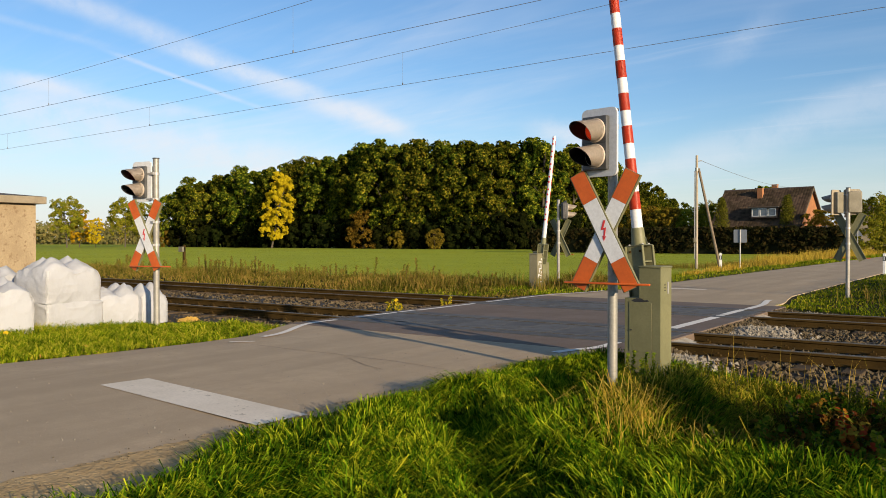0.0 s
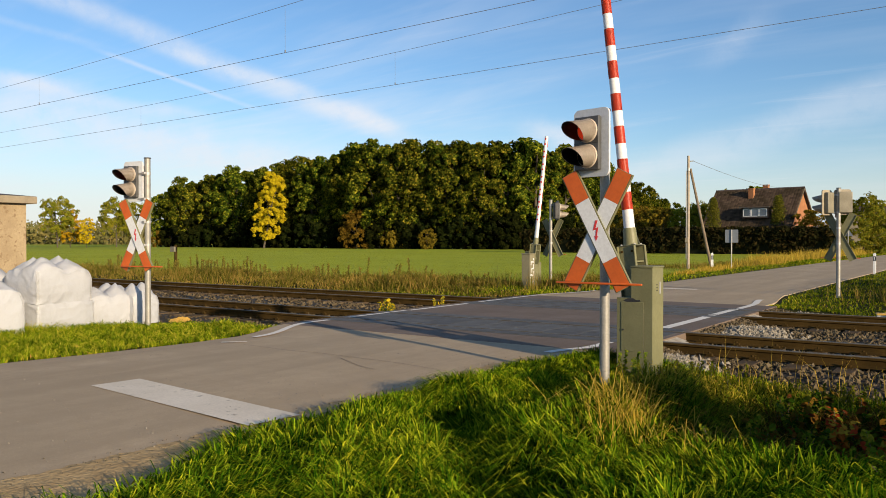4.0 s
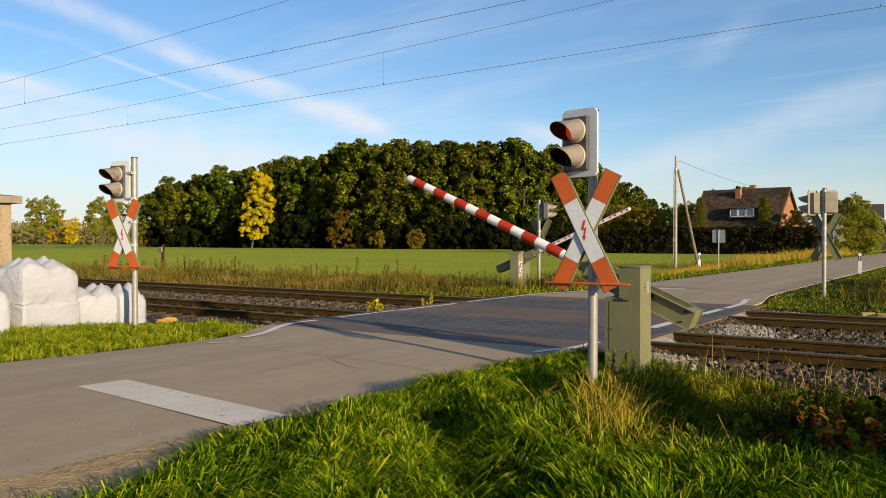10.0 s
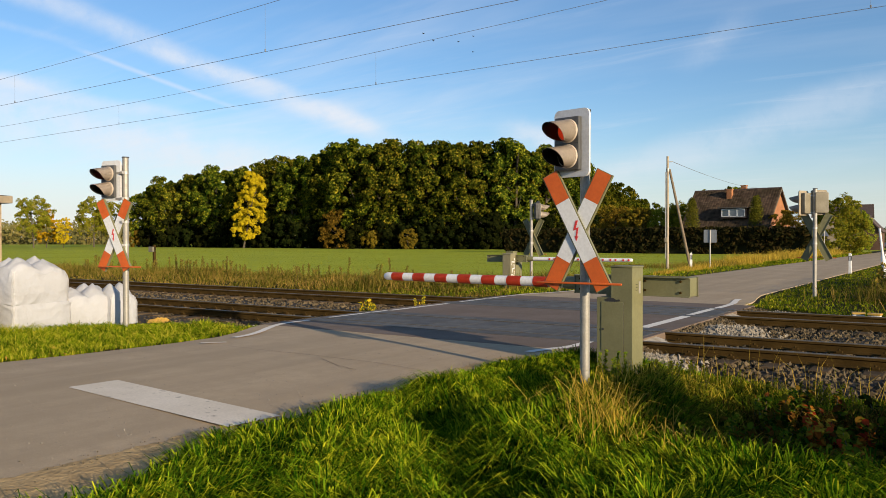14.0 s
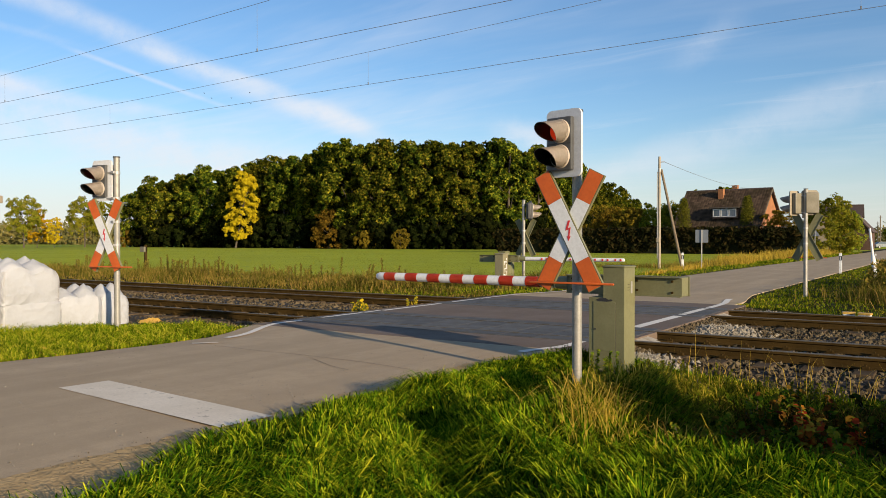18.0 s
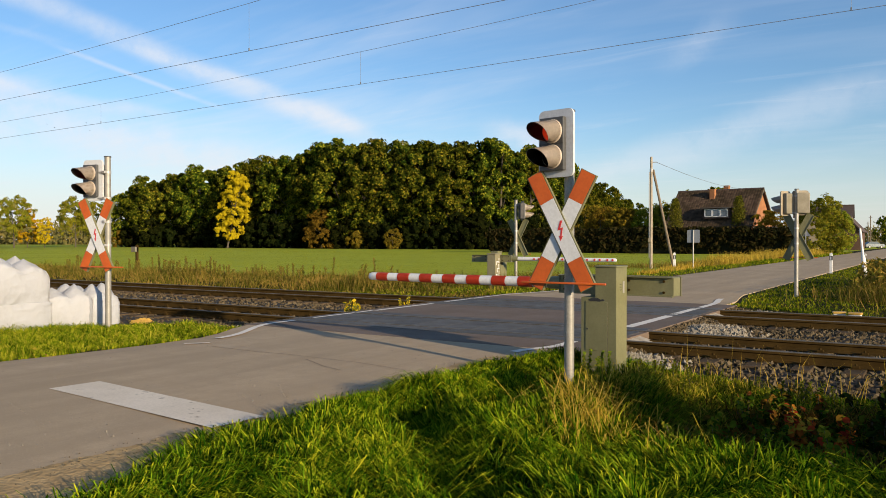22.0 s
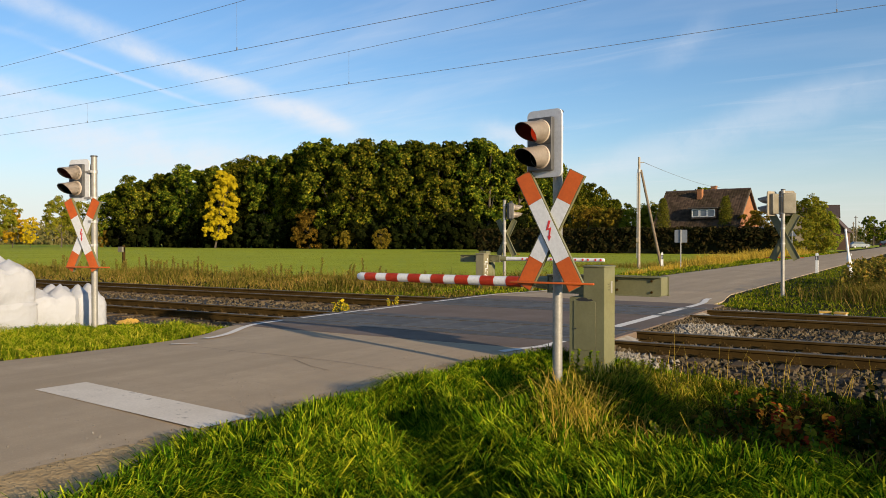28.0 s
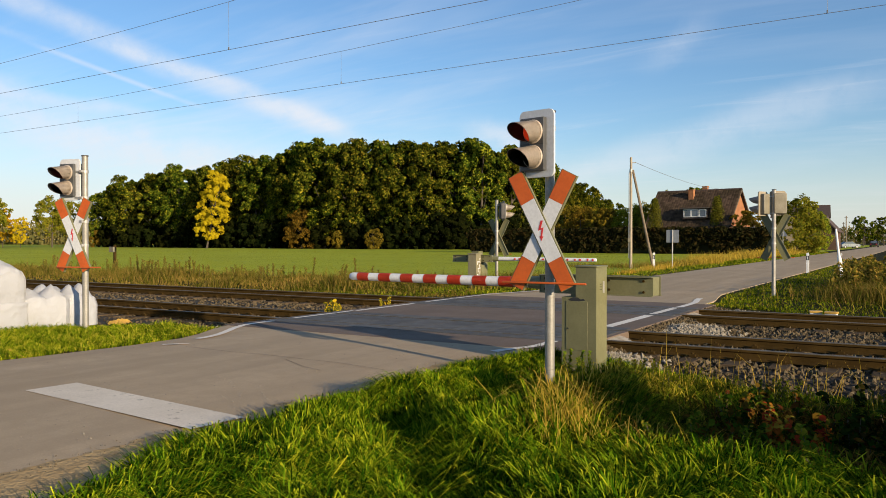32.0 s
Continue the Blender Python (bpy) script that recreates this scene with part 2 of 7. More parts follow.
M["white_paint"] = material("white_paint", (0.72, 0.72, 0.72), (0.64, 0.64, 0.64), 0.45, 3.0, 30, 0.04, spots=(0.60, 0.59, 0.56), spot_cover=0.68, spot_scale=7)
M["hedge_core"] = material("hedge_core", (0.014, 0.016, 0.008), None, 0.95, 2.0, 8, 0.8, spec=0.05)
M["case_grey"] = material("case_grey", (0.22, 0.195, 0.14), (0.17, 0.15, 0.105), 0.6, 4.0, 30, 0.06)
M["sheeting"] = material("sheeting", (0.64, 0.65, 0.67), (0.60, 0.61, 0.63), 0.45, 2.0, 30, 0.02)
M["pale_steel"] = material("pale_steel", (0.42, 0.38, 0.30), (0.30, 0.25, 0.18), 0.7, 5.0, 40, 0.15, spots=(0.16, 0.10, 0.06), spot_cover=0.58, spot_scale=8)
M["head_white"] = material("head_white", (0.62, 0.63, 0.65), (0.55, 0.56, 0.58), 0.5, 5.0, 30, 0.04)
M["red_sheet"] = material("red_sheet", (0.54, 0.105, 0.010), (0.45, 0.082, 0.008), 0.5, 4.0, 30, 0.04)
M["red_band"] = material("red_band", (0.70, 0.068, 0.020), (0.60, 0.055, 0.016), 0.45, 4.0, 30, 0.04)
M["red_flash"] = material("red_flash", (0.55, 0.03, 0.03), (0.48, 0.03, 0.03), 0.5, 4.0, 30, 0.0)
M["olive"] = material("olive", (0.185, 0.178, 0.088), (0.150, 0.146, 0.070), 0.55, 2.5, 35, 0.10, spots=(0.125, 0.12, 0.07), spot_cover=0.66, spot_scale=6)
M["olive_pale"] = material("olive_pale", (0.235, 0.21, 0.125), (0.19, 0.17, 0.10), 0.6, 2.5, 35, 0.10, spots=(0.15, 0.135, 0.09), spot_cover=0.64, spot_scale=6)
M["board_worn"] = material("board_worn", (0.33, 0.28, 0.20), (0.27, 0.225, 0.16), 0.6, 4.0, 30, 0.05)
M["olive_dark"] = material("olive_dark", (0.115, 0.118, 0.070), (0.085, 0.088, 0.050), 0.55, 3.5, 35, 0.1, spots=(0.16, 0.15, 0.10), spot_cover=0.66, spot_scale=8)
M["black"] = material("black", (0.028, 0.028, 0.030), (0.020, 0.020, 0.022), 0.5, 8.0, 40, 0.1)
M["dark_grey"] = material("dark_grey", (0.085, 0.085, 0.085), (0.06, 0.06, 0.06), 0.45, 8.0, 40, 0.06)
M["hood_lit"] = material("hood_lit", (0.56, 0.47, 0.38), (0.46, 0.385, 0.31), 0.34, 6.0, 40, 0.06, metal=0.1)
M["lens_red"] = lamp_lens("lens_red", (0.62, 0.05, 0.02), (1.0, 0.06, 0.015), 0.20)
M["lens_dark"] = material("lens_dark", (0.014, 0.012, 0.010), (0.010, 0.009, 0.008), 0.18, 8.0, 90, 0.3)
M["bag"] = cloth("bag", (0.535, 0.545, 0.575), (0.46, 0.465, 0.48), 0.28)
M["bag_seam"] = cloth("bag_seam", (0.68, 0.68, 0.69), (0.60, 0.60, 0.60), 0.12)
M["render_wall"] = material("render_wall", (0.34, 0.26, 0.155), (0.27, 0.20, 0.12), 0.9, 2.0, 22, 0.7, spots=(0.20, 0.135, 0.075), spot_cover=0.55, spot_scale=9, dist=0.02)
M["concrete"] = material("concrete", (0.28, 0.23, 0.16), (0.22, 0.18, 0.125), 0.9, 3.0, 30, 0.4)
M["roofing"] = material("roofing", (0.10, 0.085, 0.07), (0.08, 0.065, 0.055), 0.9, 3.0, 25, 0.3)
M["grey_door"] = material("grey_door", (0.52, 0.50, 0.46), (0.46, 0.44, 0.40), 0.6, 3.0, 30, 0.05)
M["yellow_sign"] = material("yellow_sign", (0.75, 0.40, 0.05), None, 0.5, 3.0, 30, 0.02)
M["wood_pole"] = material("wood_pole", (0.20, 0.155, 0.105), (0.14, 0.105, 0.07), 0.85, 5.0, 40, 0.4)
M["pole_pale"] = material("pole_pale", (0.37, 0.31, 0.23), (0.29, 0.24, 0.18), 0.7, 5.0, 40, 0.2)
M["bark"] = material("bark", (0.10, 0.080, 0.055), (0.065, 0.052, 0.038), 0.95, 3.0, 20, 0.7)
M["tile"] = material("tile", (0.075, 0.050, 0.040), (0.055, 0.038, 0.032), 0.8, 0.8, 12, 0.3, spread=0.25, dist=0.02)
M["tile_bits"] = leafy("tile_bits", ((0.050, 0.036, 0.026), (0.074, 0.052, 0.037), (0.100, 0.070, 0.048)), 0.0, 0, rough=0.8, patch=0.5)
M["brick"] = material("brick", (0.36, 0.155, 0.062), (0.28, 0.115, 0.048), 0.9, 1.2, 14, 0.4, spread=0.15)
M["brick_red"] = material("brick_red", (0.105, 0.056, 0.036), (0.078, 0.043, 0.028), 0.9, 1.2, 14, 0.4)
M["frame_white"] = material("frame_white", (0.75, 0.75, 0.74), None, 0.5, 3.0, 30, 0.02)
M["pane"] = glass("pane", (0.10, 0.13, 0.16))
M["plastic_white"] = material("plastic_white", (0.82, 0.82, 0.80), (0.74, 0.74, 0.72), 0.5, 3.0, 30, 0.03, spots=(0.5, 0.49, 0.44), spot_cover=0.7, spot_scale=12)
M["wire"] = material("wire", (0.20, 0.22, 0.25), None, 0.6, 3.0, 30, 0.0, metal=0.2)
M["tyre"] = material("tyre", (0.02, 0.02, 0.02), None, 0.8, 3.0, 30, 0.1)
M["car_dark"] = material("car_dark", (0.02, 0.022, 0.025), None, 0.25, 3.0, 30, 0.0)
M["car_grey"] = material("car_grey", (0.20, 0.23, 0.26), None, 0.3, 3.0, 30, 0.0, metal=0.3)
M["sign_back"] = material("sign_back", (0.22, 0.24, 0.27), (0.18, 0.20, 0.23), 0.5, 3.0, 30, 0.05, metal=0.4)
M["yellow_plastic"] = material("yellow_plastic", (0.56, 0.34, 0.06), (0.42, 0.25, 0.05), 0.5, 5.0, 40, 0.1)
M["petal"] = leafy("petal", ((0.70, 0.48, 0.02), (0.62, 0.42, 0.02)), 0.2, 0)
M["petal_weed"] = leafy("petal_weed", ((0.07, 0.11, 0.02), (0.13, 0.16, 0.02), (0.50, 0.36, 0.02), (0.62, 0.45, 0.02)), 0.25, 0)
M["rank_leaf"] = leafy("rank_leaf", ((0.09, 0.10, 0.016), (0.16, 0.145, 0.024), (0.24, 0.16, 0.036)), 0.25, 0)
M["feather"] = material("feather", (0.035, 0.032, 0.030), None, 0.8, 8.0, 60, 0.1)
M["tangle_leaf"] = leafy("tangle_leaf", ((0.08, 0.09, 0.014), (0.16, 0.15, 0.022), (0.28, 0.20, 0.035), (0.40, 0.26, 0.05)), 0.25, 0)
# near-black leaves that stand for the shade inside the wood
M["leaf_shaded"] = leafy("leaf_shaded", ((0.004, 0.007, 0.002), (0.009, 0.013, 0.003), (0.022, 0.025, 0.005)), 0.1, 0.2)
M["leaf_oak"] = leafy("leaf_oak", ((0.010, 0.020, 0.003), (0.032, 0.050, 0.005), (0.094, 0.112, 0.009), (0.26, 0.225, 0.018)), 0.14, 0.25, patch=0.12, deep=0.62, clump=0.45)
M["leaf_yellow"] = leafy("leaf_yellow", ((0.30, 0.20, 0.010), (0.50, 0.34, 0.012), (0.42, 0.31, 0.012)), 0.25, 0.1)
M["leaf_rust"] = leafy("leaf_rust", ((0.26, 0.19, 0.018), (0.42, 0.29, 0.022), (0.20, 0.21, 0.02)), 0.35, 0.2)
M["leaf_russet"] = leafy("leaf_russet", ((0.06, 0.050, 0.008), (0.14, 0.095, 0.012), (0.25, 0.16, 0.016)), 0.25, 0.2)
M["leaf_hedge"] = leafy("leaf_hedge", ((0.012, 0.016, 0.006), (0.024, 0.026, 0.009), (0.055, 0.042, 0.012)), 0.15, 0.1)
M["leaf_bush"] = leafy("leaf_bush", ((0.105, 0.145, 0.014), (0.21, 0.24, 0.020), (0.36, 0.32, 0.028)), 0.35, 0.15)
M["leaf_conifer"] = leafy("leaf_conifer", ((0.040, 0.050, 0.008), (0.100, 0.095, 0.012), (0.19, 0.15, 0.018)), 0.2, 0.1)
# paled leaf colours that stand in for haze over the far woods
M["leaf_hazed"] = leafy("leaf_hazed", ((0.12, 0.12, 0.040), (0.18, 0.165, 0.055), (0.24, 0.19, 0.060)), 0.25, 0.2)
M["crop_leaf"] = leafy("crop_leaf", ((0.19, 0.215, 0.016), (0.21, 0.235, 0.018), (0.235, 0.245, 0.021)), 0.15, 0, patch=0.15)
M["grass"] = leafy("grass", ((0.004, 0.016, 0.001), (0.020, 0.060, 0.002), (0.080, 0.150, 0.005), (0.180, 0.245, 0.008), (0.38, 0.37, 0.016)), 0.14, 0, patch=1.2, deep=0.80, clump=0.5)
M["grass_gold"] = leafy("grass_gold", ((0.030, 0.060, 0.003), (0.080, 0.130, 0.005), (0.165, 0.225, 0.008), (0.28, 0.30, 0.014), (0.44, 0.38, 0.04)), 0.22, 0, patch=0.9, clump=0.35)
M["grass_far"] = leafy("grass_far", ((0.030, 0.062, 0.003), (0.080, 0.130, 0.006), (0.165, 0.210, 0.009), (0.26, 0.26, 0.015), (0.40, 0.33, 0.03)), 0.2, 0, patch=0.7, deep=0.6, clump=0.35)
M["grass_mixed"] = leafy("grass_mixed", ((0.07, 0.085, 0.009), (0.16, 0.145, 0.020), (0.27, 0.185, 0.040), (0.38, 0.255, 0.062)), 0.32, 0, patch=0.35)
M["grass_olive"] = leafy("grass_olive", ((0.015, 0.034, 0.002), (0.060, 0.090, 0.006), (0.150, 0.165, 0.010), (0.27, 0.23, 0.018), (0.42, 0.30, 0.035)), 0.2, 0, patch=1.3, deep=0.6, clump=0.5)
M["straw"] = leafy("straw", ((0.42, 0.28, 0.035), (0.66, 0.47, 0.08), (0.54, 0.35, 0.045), (0.24, 0.22, 0.015)), 0.3, 0)
M["weed"] = leafy("weed", ((0.08, 0.13, 0.012), (0.13, 0.19, 0.018), (0.22, 0.24, 0.02)), 0.3, 0)
M["bramble_red"] = leafy("bramble_red", ((0.16, 0.014, 0.008), (0.34, 0.045, 0.014), (0.50, 0.15, 0.02), (0.48, 0.28, 0.03), (0.20, 0.19, 0.02), (0.12, 0.15, 0.015)), 0.2, 0)
M["brown_grass"] = leafy("brown_grass", ((0.03, 0.018, 0.005), (0.08, 0.046, 0.010), (0.17, 0.095, 0.018), (0.28, 0.17, 0.035)), 0.2, 0)
# darker copy of the bramble leaves, with the bush's shade in the colour
M["bramble_shaded"] = leafy("bramble_shaded", ((0.006, 0.014, 0.003), (0.014, 0.030, 0.005), (0.028, 0.045, 0.006), (0.05, 0.022, 0.008)), 0.15, 0)
M["creeper_leaf"] = leafy("creeper_leaf", ((0.02, 0.05, 0.004), (0.06, 0.11, 0.008), (0.14, 0.17, 0.012), (0.26, 0.21, 0.02)), 0.2, 0)
M["weed_fine"] = leafy("weed_fine", ((0.05, 0.075, 0.008), (0.11, 0.13, 0.010), (0.19, 0.18, 0.014)), 0.25, 0)
M["bramble_leaf"] = leafy("bramble_leaf", ((0.007, 0.020, 0.002), (0.016, 0.042, 0.003), (0.040, 0.078, 0.006), (0.09, 0.11, 0.009), (0.05, 0.040, 0.006), (0.16, 0.085, 0.012), (0.08, 0.015, 0.008)), 0.2, 0)
M["dead_leaf"] = leafy("dead_leaf", ((0.40, 0.20, 0.05), (0.30, 0.15, 0.05), (0.45, 0.28, 0.05)), 0.2, 0)


# ---- building helpers ----
def link_mesh(name, me, mat, parent=None, label="", smooth=None):
    if mat:
        me.materials.append(M[mat] if isinstance(mat, str) else mat)
    ob = new(name, me)
    if parent is not None:
        ob.parent = parent
    if label:
        tagged(ob, label)
    return ob


def part(name, bm, mat, parent=None, label="", smooth=20):
    """Links a bmesh as one mesh object, under a thing or a part where one is given."""
    bmesh.ops.recalc_face_normals(bm, faces=bm.faces[:])
    me = bpy.data.meshes.new(name)
    bm.to_mesh(me)
    bm.free()
    if smooth:
        me.polygons.foreach_set("use_smooth", [True] * len(me.polygons))
        me.set_sharp_from_angle(angle=radians(smooth))
    return link_mesh(name, me, mat, parent, label)


def thing(name, label, category, at=(0, 0, 0), turn=0.0, group="", kind=""):
    ob = new(name)
    ob.matrix_basis = pose(*at, 0, 0, turn)
    return tagged(ob, label, category, group, kind)


def box(bm, centre, size, bevel=0.0, m=None):
    made = bmesh.ops.create_cube(bm, size=1.0)["verts"]
    mat = Matrix.LocRotScale(centre, None, size)
    bmesh.ops.transform(bm, matrix=(m @ mat) if m else mat, verts=made)
    if bevel:
        edges = list({e for v in made for e in v.link_edges})
        bmesh.ops.bevel(bm, geom=edges, offset=bevel, segments=2, affect="EDGES", profile=0.5)
    return bm


def rod(bm, a, b, r, r2=None, seg=20):
    a, b = Vector(a), Vector(b)
    made = bmesh.ops.create_cone(bm, cap_ends=True, segments=seg, radius1=r, radius2=r if r2 is None else r2, depth=(b - a).length)["verts"]
    q = Vector((0, 0, 1)).rotation_difference((b - a).normalized())
    bmesh.ops.transform(bm, matrix=Matrix.Translation((a + b) / 2) @ q.to_matrix().to_4x4(), verts=made)
    return bm


def slab(bm, outline, thick, m=Matrix(), bevel=0.0):
    """A flat outline of (x, z) pushed from y = 0 to y = thick."""
    vs = [bm.verts.new(m @ Vector((x, 0, z))) for x, z in outline]
    face = bm.faces.new(vs)
    made = bmesh.ops.extrude_face_region(bm, geom=[face])["geom"]
    top = [g for g in made if isinstance(g, bmesh.types.BMVert)]
    off = m.to_3x3() @ Vector((0, thick, 0))
    bmesh.ops.translate(bm, vec=off, verts=top)
    return bm


def rounded(w, h, r, n=5):
    pts = []
    for cx, cz, a0 in ((w / 2 - r, h / 2 - r, 0), (-w / 2 + r, h / 2 - r, 90), (-w / 2 + r, -h / 2 + r, 180), (w / 2 - r, -h / 2 + r, 270)):
        for i in range(n):
            a = radians(a0 + 90 * i / (n - 1))
            pts.append((cx + r * math.cos(a), cz + r * math.sin(a)))
    return pts


def sheet(name, verts, quads, mat, tris=None, parent=None, smooth=False):
    """A mesh from numpy arrays of corners, four-sided and three-sided faces."""
    me = bpy.data.meshes.new(name)
    q = np.asarray(quads, dtype=np.int32).reshape(-1, 4)
    tr = np.zeros((0, 3), np.int32) if tris is None else np.asarray(tris, dtype=np.int32).reshape(-1, 3)
    me.vertices.add(len(verts))
    me.vertices.foreach_set("co", np.asarray(verts, dtype=np.float32).ravel())
    me.loops.add(q.size + tr.size)
    me.loops.foreach_set("vertex_index", np.concatenate([q.ravel(), tr.ravel()]))
    me.polygons.add(len(q) + len(tr))
    me.polygons.foreach_set("loop_start", np.concatenate([np.arange(len(q)) * 4, q.size + np.arange(len(tr)) * 3]).astype(np.int32))
    me.polygons.foreach_set("use_smooth", np.full(len(q) + len(tr), smooth))
    me.update(calc_edges=True)
    me.validate()
    return link_mesh(name, me, mat, parent)


def waves(x, y, k=1.0, seed=0.0):
    """A cheap uneven field between about -1 and 1."""
    return (np.sin(k * (1.3 * x + 0.7 * y) + seed) + np.sin(k * (-0.8 * x + 1.9 * y) + 2.1 * seed + 1) + np.sin(k * (2.7 * x - 1.1 * y) + 0.6 * seed + 2) + np.sin(k * (3.9 * x + 3.1 * y) + seed + 4) * 0.6) / 3.0


def step(v, lo, hi):
    u = np.clip((np.asarray(v, float) - lo) / (hi - lo), 0, 1)
    return u * u * (3 - 2 * u)


def survey(x, y):
    """From metres to the right of and ahead of the camera's middle heading to the plan."""
    a = radians(AIM)
    return EYE[0] + x * math.cos(a) - y * math.sin(a), EYE[1] + x * math.sin(a) + y * math.cos(a)


# ---- ground, road, tracks ----
RAILS = (12.26, 13.76, 17.36, 18.86)
NEAR_EDGE, FAR_EDGE = 2.80, -2.50  # the road's edges away from the crossing
CROSS_EAST, CROSS_WEST = 3.02, -3.08  # the edge lines over the crossing


def ground_height(x, y):
    """Verges level with the road, a trough beside the ballast, fields a little lower."""
    x, y = np.asarray(x, float), np.asarray(y, float)
    off = step(np.abs(x), 3.2, 7.5)
    trough = np.exp(-((y - 10.0) / 1.5) ** 2) * 0.22 + np.exp(-((y - 21.3) / 1.4) ** 2) * 0.25
    bed = step(y, 9.8, 11.0) * (1 - step(y, 19.8, 21.0))
    z = -0.045 - 0.24 * bed * step(np.abs(x), 3.0, 4.0) - off * trough - 0.12 * step(y, 20, 30) * step(-x, 4, 12) - 0.16 * step(y, 26.2, 27.4) * step(-x, 4.5, 6.0)
    z = z - 0.46 * np.exp(-(((x - 7.35) / 1.35) ** 2 + ((y - 7.1) / 0.85) ** 2))
    # a runnel across the near verge with a low bank on its east side, and a dip by the signal's foot
    axis = 5.15 - 1.0 * (y - 4.7) + 0.10 * np.sin(2.2 * y) + 0.07 * np.sin(5.1 * y + 1)
    near = step(y, 3.4, 4.4) * (1 - step(y, 5.8, 6.8))
    z = z - 0.20 * near * np.exp(-((x - axis) / 0.36) ** 2) + 0.11 * near * np.exp(-((x - axis - 0.75) / 0.34) ** 2)
    z = z - 0.20 * np.exp(-(((x - 4.5) / 0.45) ** 2 + ((y - 7.8) / 0.9) ** 2)) + 0.17 * np.exp(-((x - 5.45) / 0.33) ** 2) * step(y, 5.2, 6.0) * (1 - step(y, 7.6, 8.6)) + 0.06 * np.exp(-(((x - 3.75) / 0.45) ** 2 + ((y - 7.0) / 0.7) ** 2))
    bump = (0.03 * waves(x, y, 0.8) + 0.035 * waves(x, y, 2.1, 3)) * step(np.abs(x), 3.0, 4.5) * (1 - bed)
    return z + bump


def graded(near_lo, near_hi, stepsize, far, n):
    mid = np.arange(near_lo, near_hi, stepsize)
    grow = np.geomspace(stepsize, far, n)
    return np.concatenate([(near_lo - grow)[::-1], mid, near_hi + grow])


def grid_sheet(name, xs, ys, zfun, mat, smooth=True):
    X, Y = np.meshgrid(xs, ys)
    V = np.stack([X.ravel(), Y.ravel(), zfun(X, Y).ravel()], 1)
    w, h = len(xs), len(ys)
    i = (np.arange(h - 1)[:, None] * w + np.arange(w - 1)[None]).ravel()
    return sheet(name, V, np.stack([i, i + 1, i + w + 1, i + w], 1), mat, smooth=smooth)


ground = tagged(grid_sheet("ground", graded(-30, 16, 0.2, 2500, 40), graded(-6, 32, 0.2, 2500, 40), ground_height, "soil"),
                "earth under autumn grass reaching to the horizon", "ground", kind="structure")


def road_outline():
    """Half-open edges of the road along y: (y, west x, east x)."""
    rows = []
    for y in (-60, -20, 0, 3, 5, 6.5, 8, 9, 9.6, 10.2, 10.8, 11.6, 12.5, 16, 20, 21.5, 22.5, 23.5, 25, 28, 36, 50, 75, 100, 140, 180, 230, 300, 420):
        wide = float(step(y, 8.6, 11.2) * (1 - step(y, 21.0, 25.5)))
        west = FAR_EDGE - (0.2 if y > 26 else 0.0) + (CROSS_WEST - 0.25 - FAR_EDGE) * wide - 0.5 * float(1 - step(y, 3, 8))
        east = NEAR_EDGE + (CROSS_EAST + 0.3 - NEAR_EDGE) * wide
        bend = -0.00003 * max(0, y - 95) ** 2
        rows.append((y, west + bend, east + bend))
    return rows


def make_road():
    rows = road_outline()
    V, Q = [], []
    n = 9
    for k, (y, w, e) in enumerate(rows):
        for j in range(n):
            f = j / (n - 1)
            z = 0.0 - (0.02 * abs(2 * f - 1) ** 3) * (0 if 10 < y < 22 else 1)
            V.append((w + (e - w) * f, y, z))
    for k in range(len(rows) - 1):
        for j in range(n - 1):
            a = k * n + j
            Q.append((a, a + 1, a + n + 1, a + n))
    # a skirt below the edges
    base = len(V)
    for k, (y, w, e) in enumerate(rows):
        V += [(w - 0.03, y, -0.16), (e + 0.03, y, -0.16)]
    for k in range(len(rows) - 1):
        a, b = base + 2 * k, base + 2 * k + 2
        Q += [(k * n, (k + 1) * n, b, a), (a + 1, b + 1, (k + 1) * n + n - 1, k * n + n - 1)]
    return tagged(sheet("road", V, Q, "asphalt", smooth=False), "worn grey asphalt country road over the tracks", "road", kind="structure")


road = make_road()


def ribbon(name, path, width, z, mat, label):
    """A painted line along a path of (x, y)."""
    P = [Vector((x, y, 0)) for x, y in path]
    V, Q = [], []
    for i, p in enumerate(P):
        d = (P[min(i + 1, len(P) - 1)] - P[max(i - 1, 0)]).normalized()
        s = Vector((-d.y, d.x, 0)) * width / 2
        V += [p + s + Vector((0, 0, z)), p - s + Vector((0, 0, z))]
    Q = [(2 * i, 2 * i + 1, 2 * i + 3, 2 * i + 2) for i in range(len(P) - 1)]
    return tagged(sheet(name, V, Q, mat), label, "road marking", kind="structure")


def sweep(a, b, n=10, ease=True):
    out = []
    for i in range(n + 1):
        f = i / n
        g = f * f * (3 - 2 * f) if ease else f
        out.append((a[0] + (b[0] - a[0]) * g, a[1] + (b[1] - a[1]) * f))
    return out


# dark surfacing between and beside the rails
def crossing_slab():
    bm = bmesh.new()
    x0, x1, y0, y1 = CROSS_WEST - 0.3, CROSS_EAST + 0.58, 10.75, 20.6
    box(bm, ((x0 + x1) / 2, (y0 + y1) / 2, -0.148), (x1 - x0, y1 - y0, 0.304))
    tagged(part("crossing_surface", bm, "asphalt_dark", smooth=0), "dark asphalt between the tracks on the crossing", "road", kind="structure")


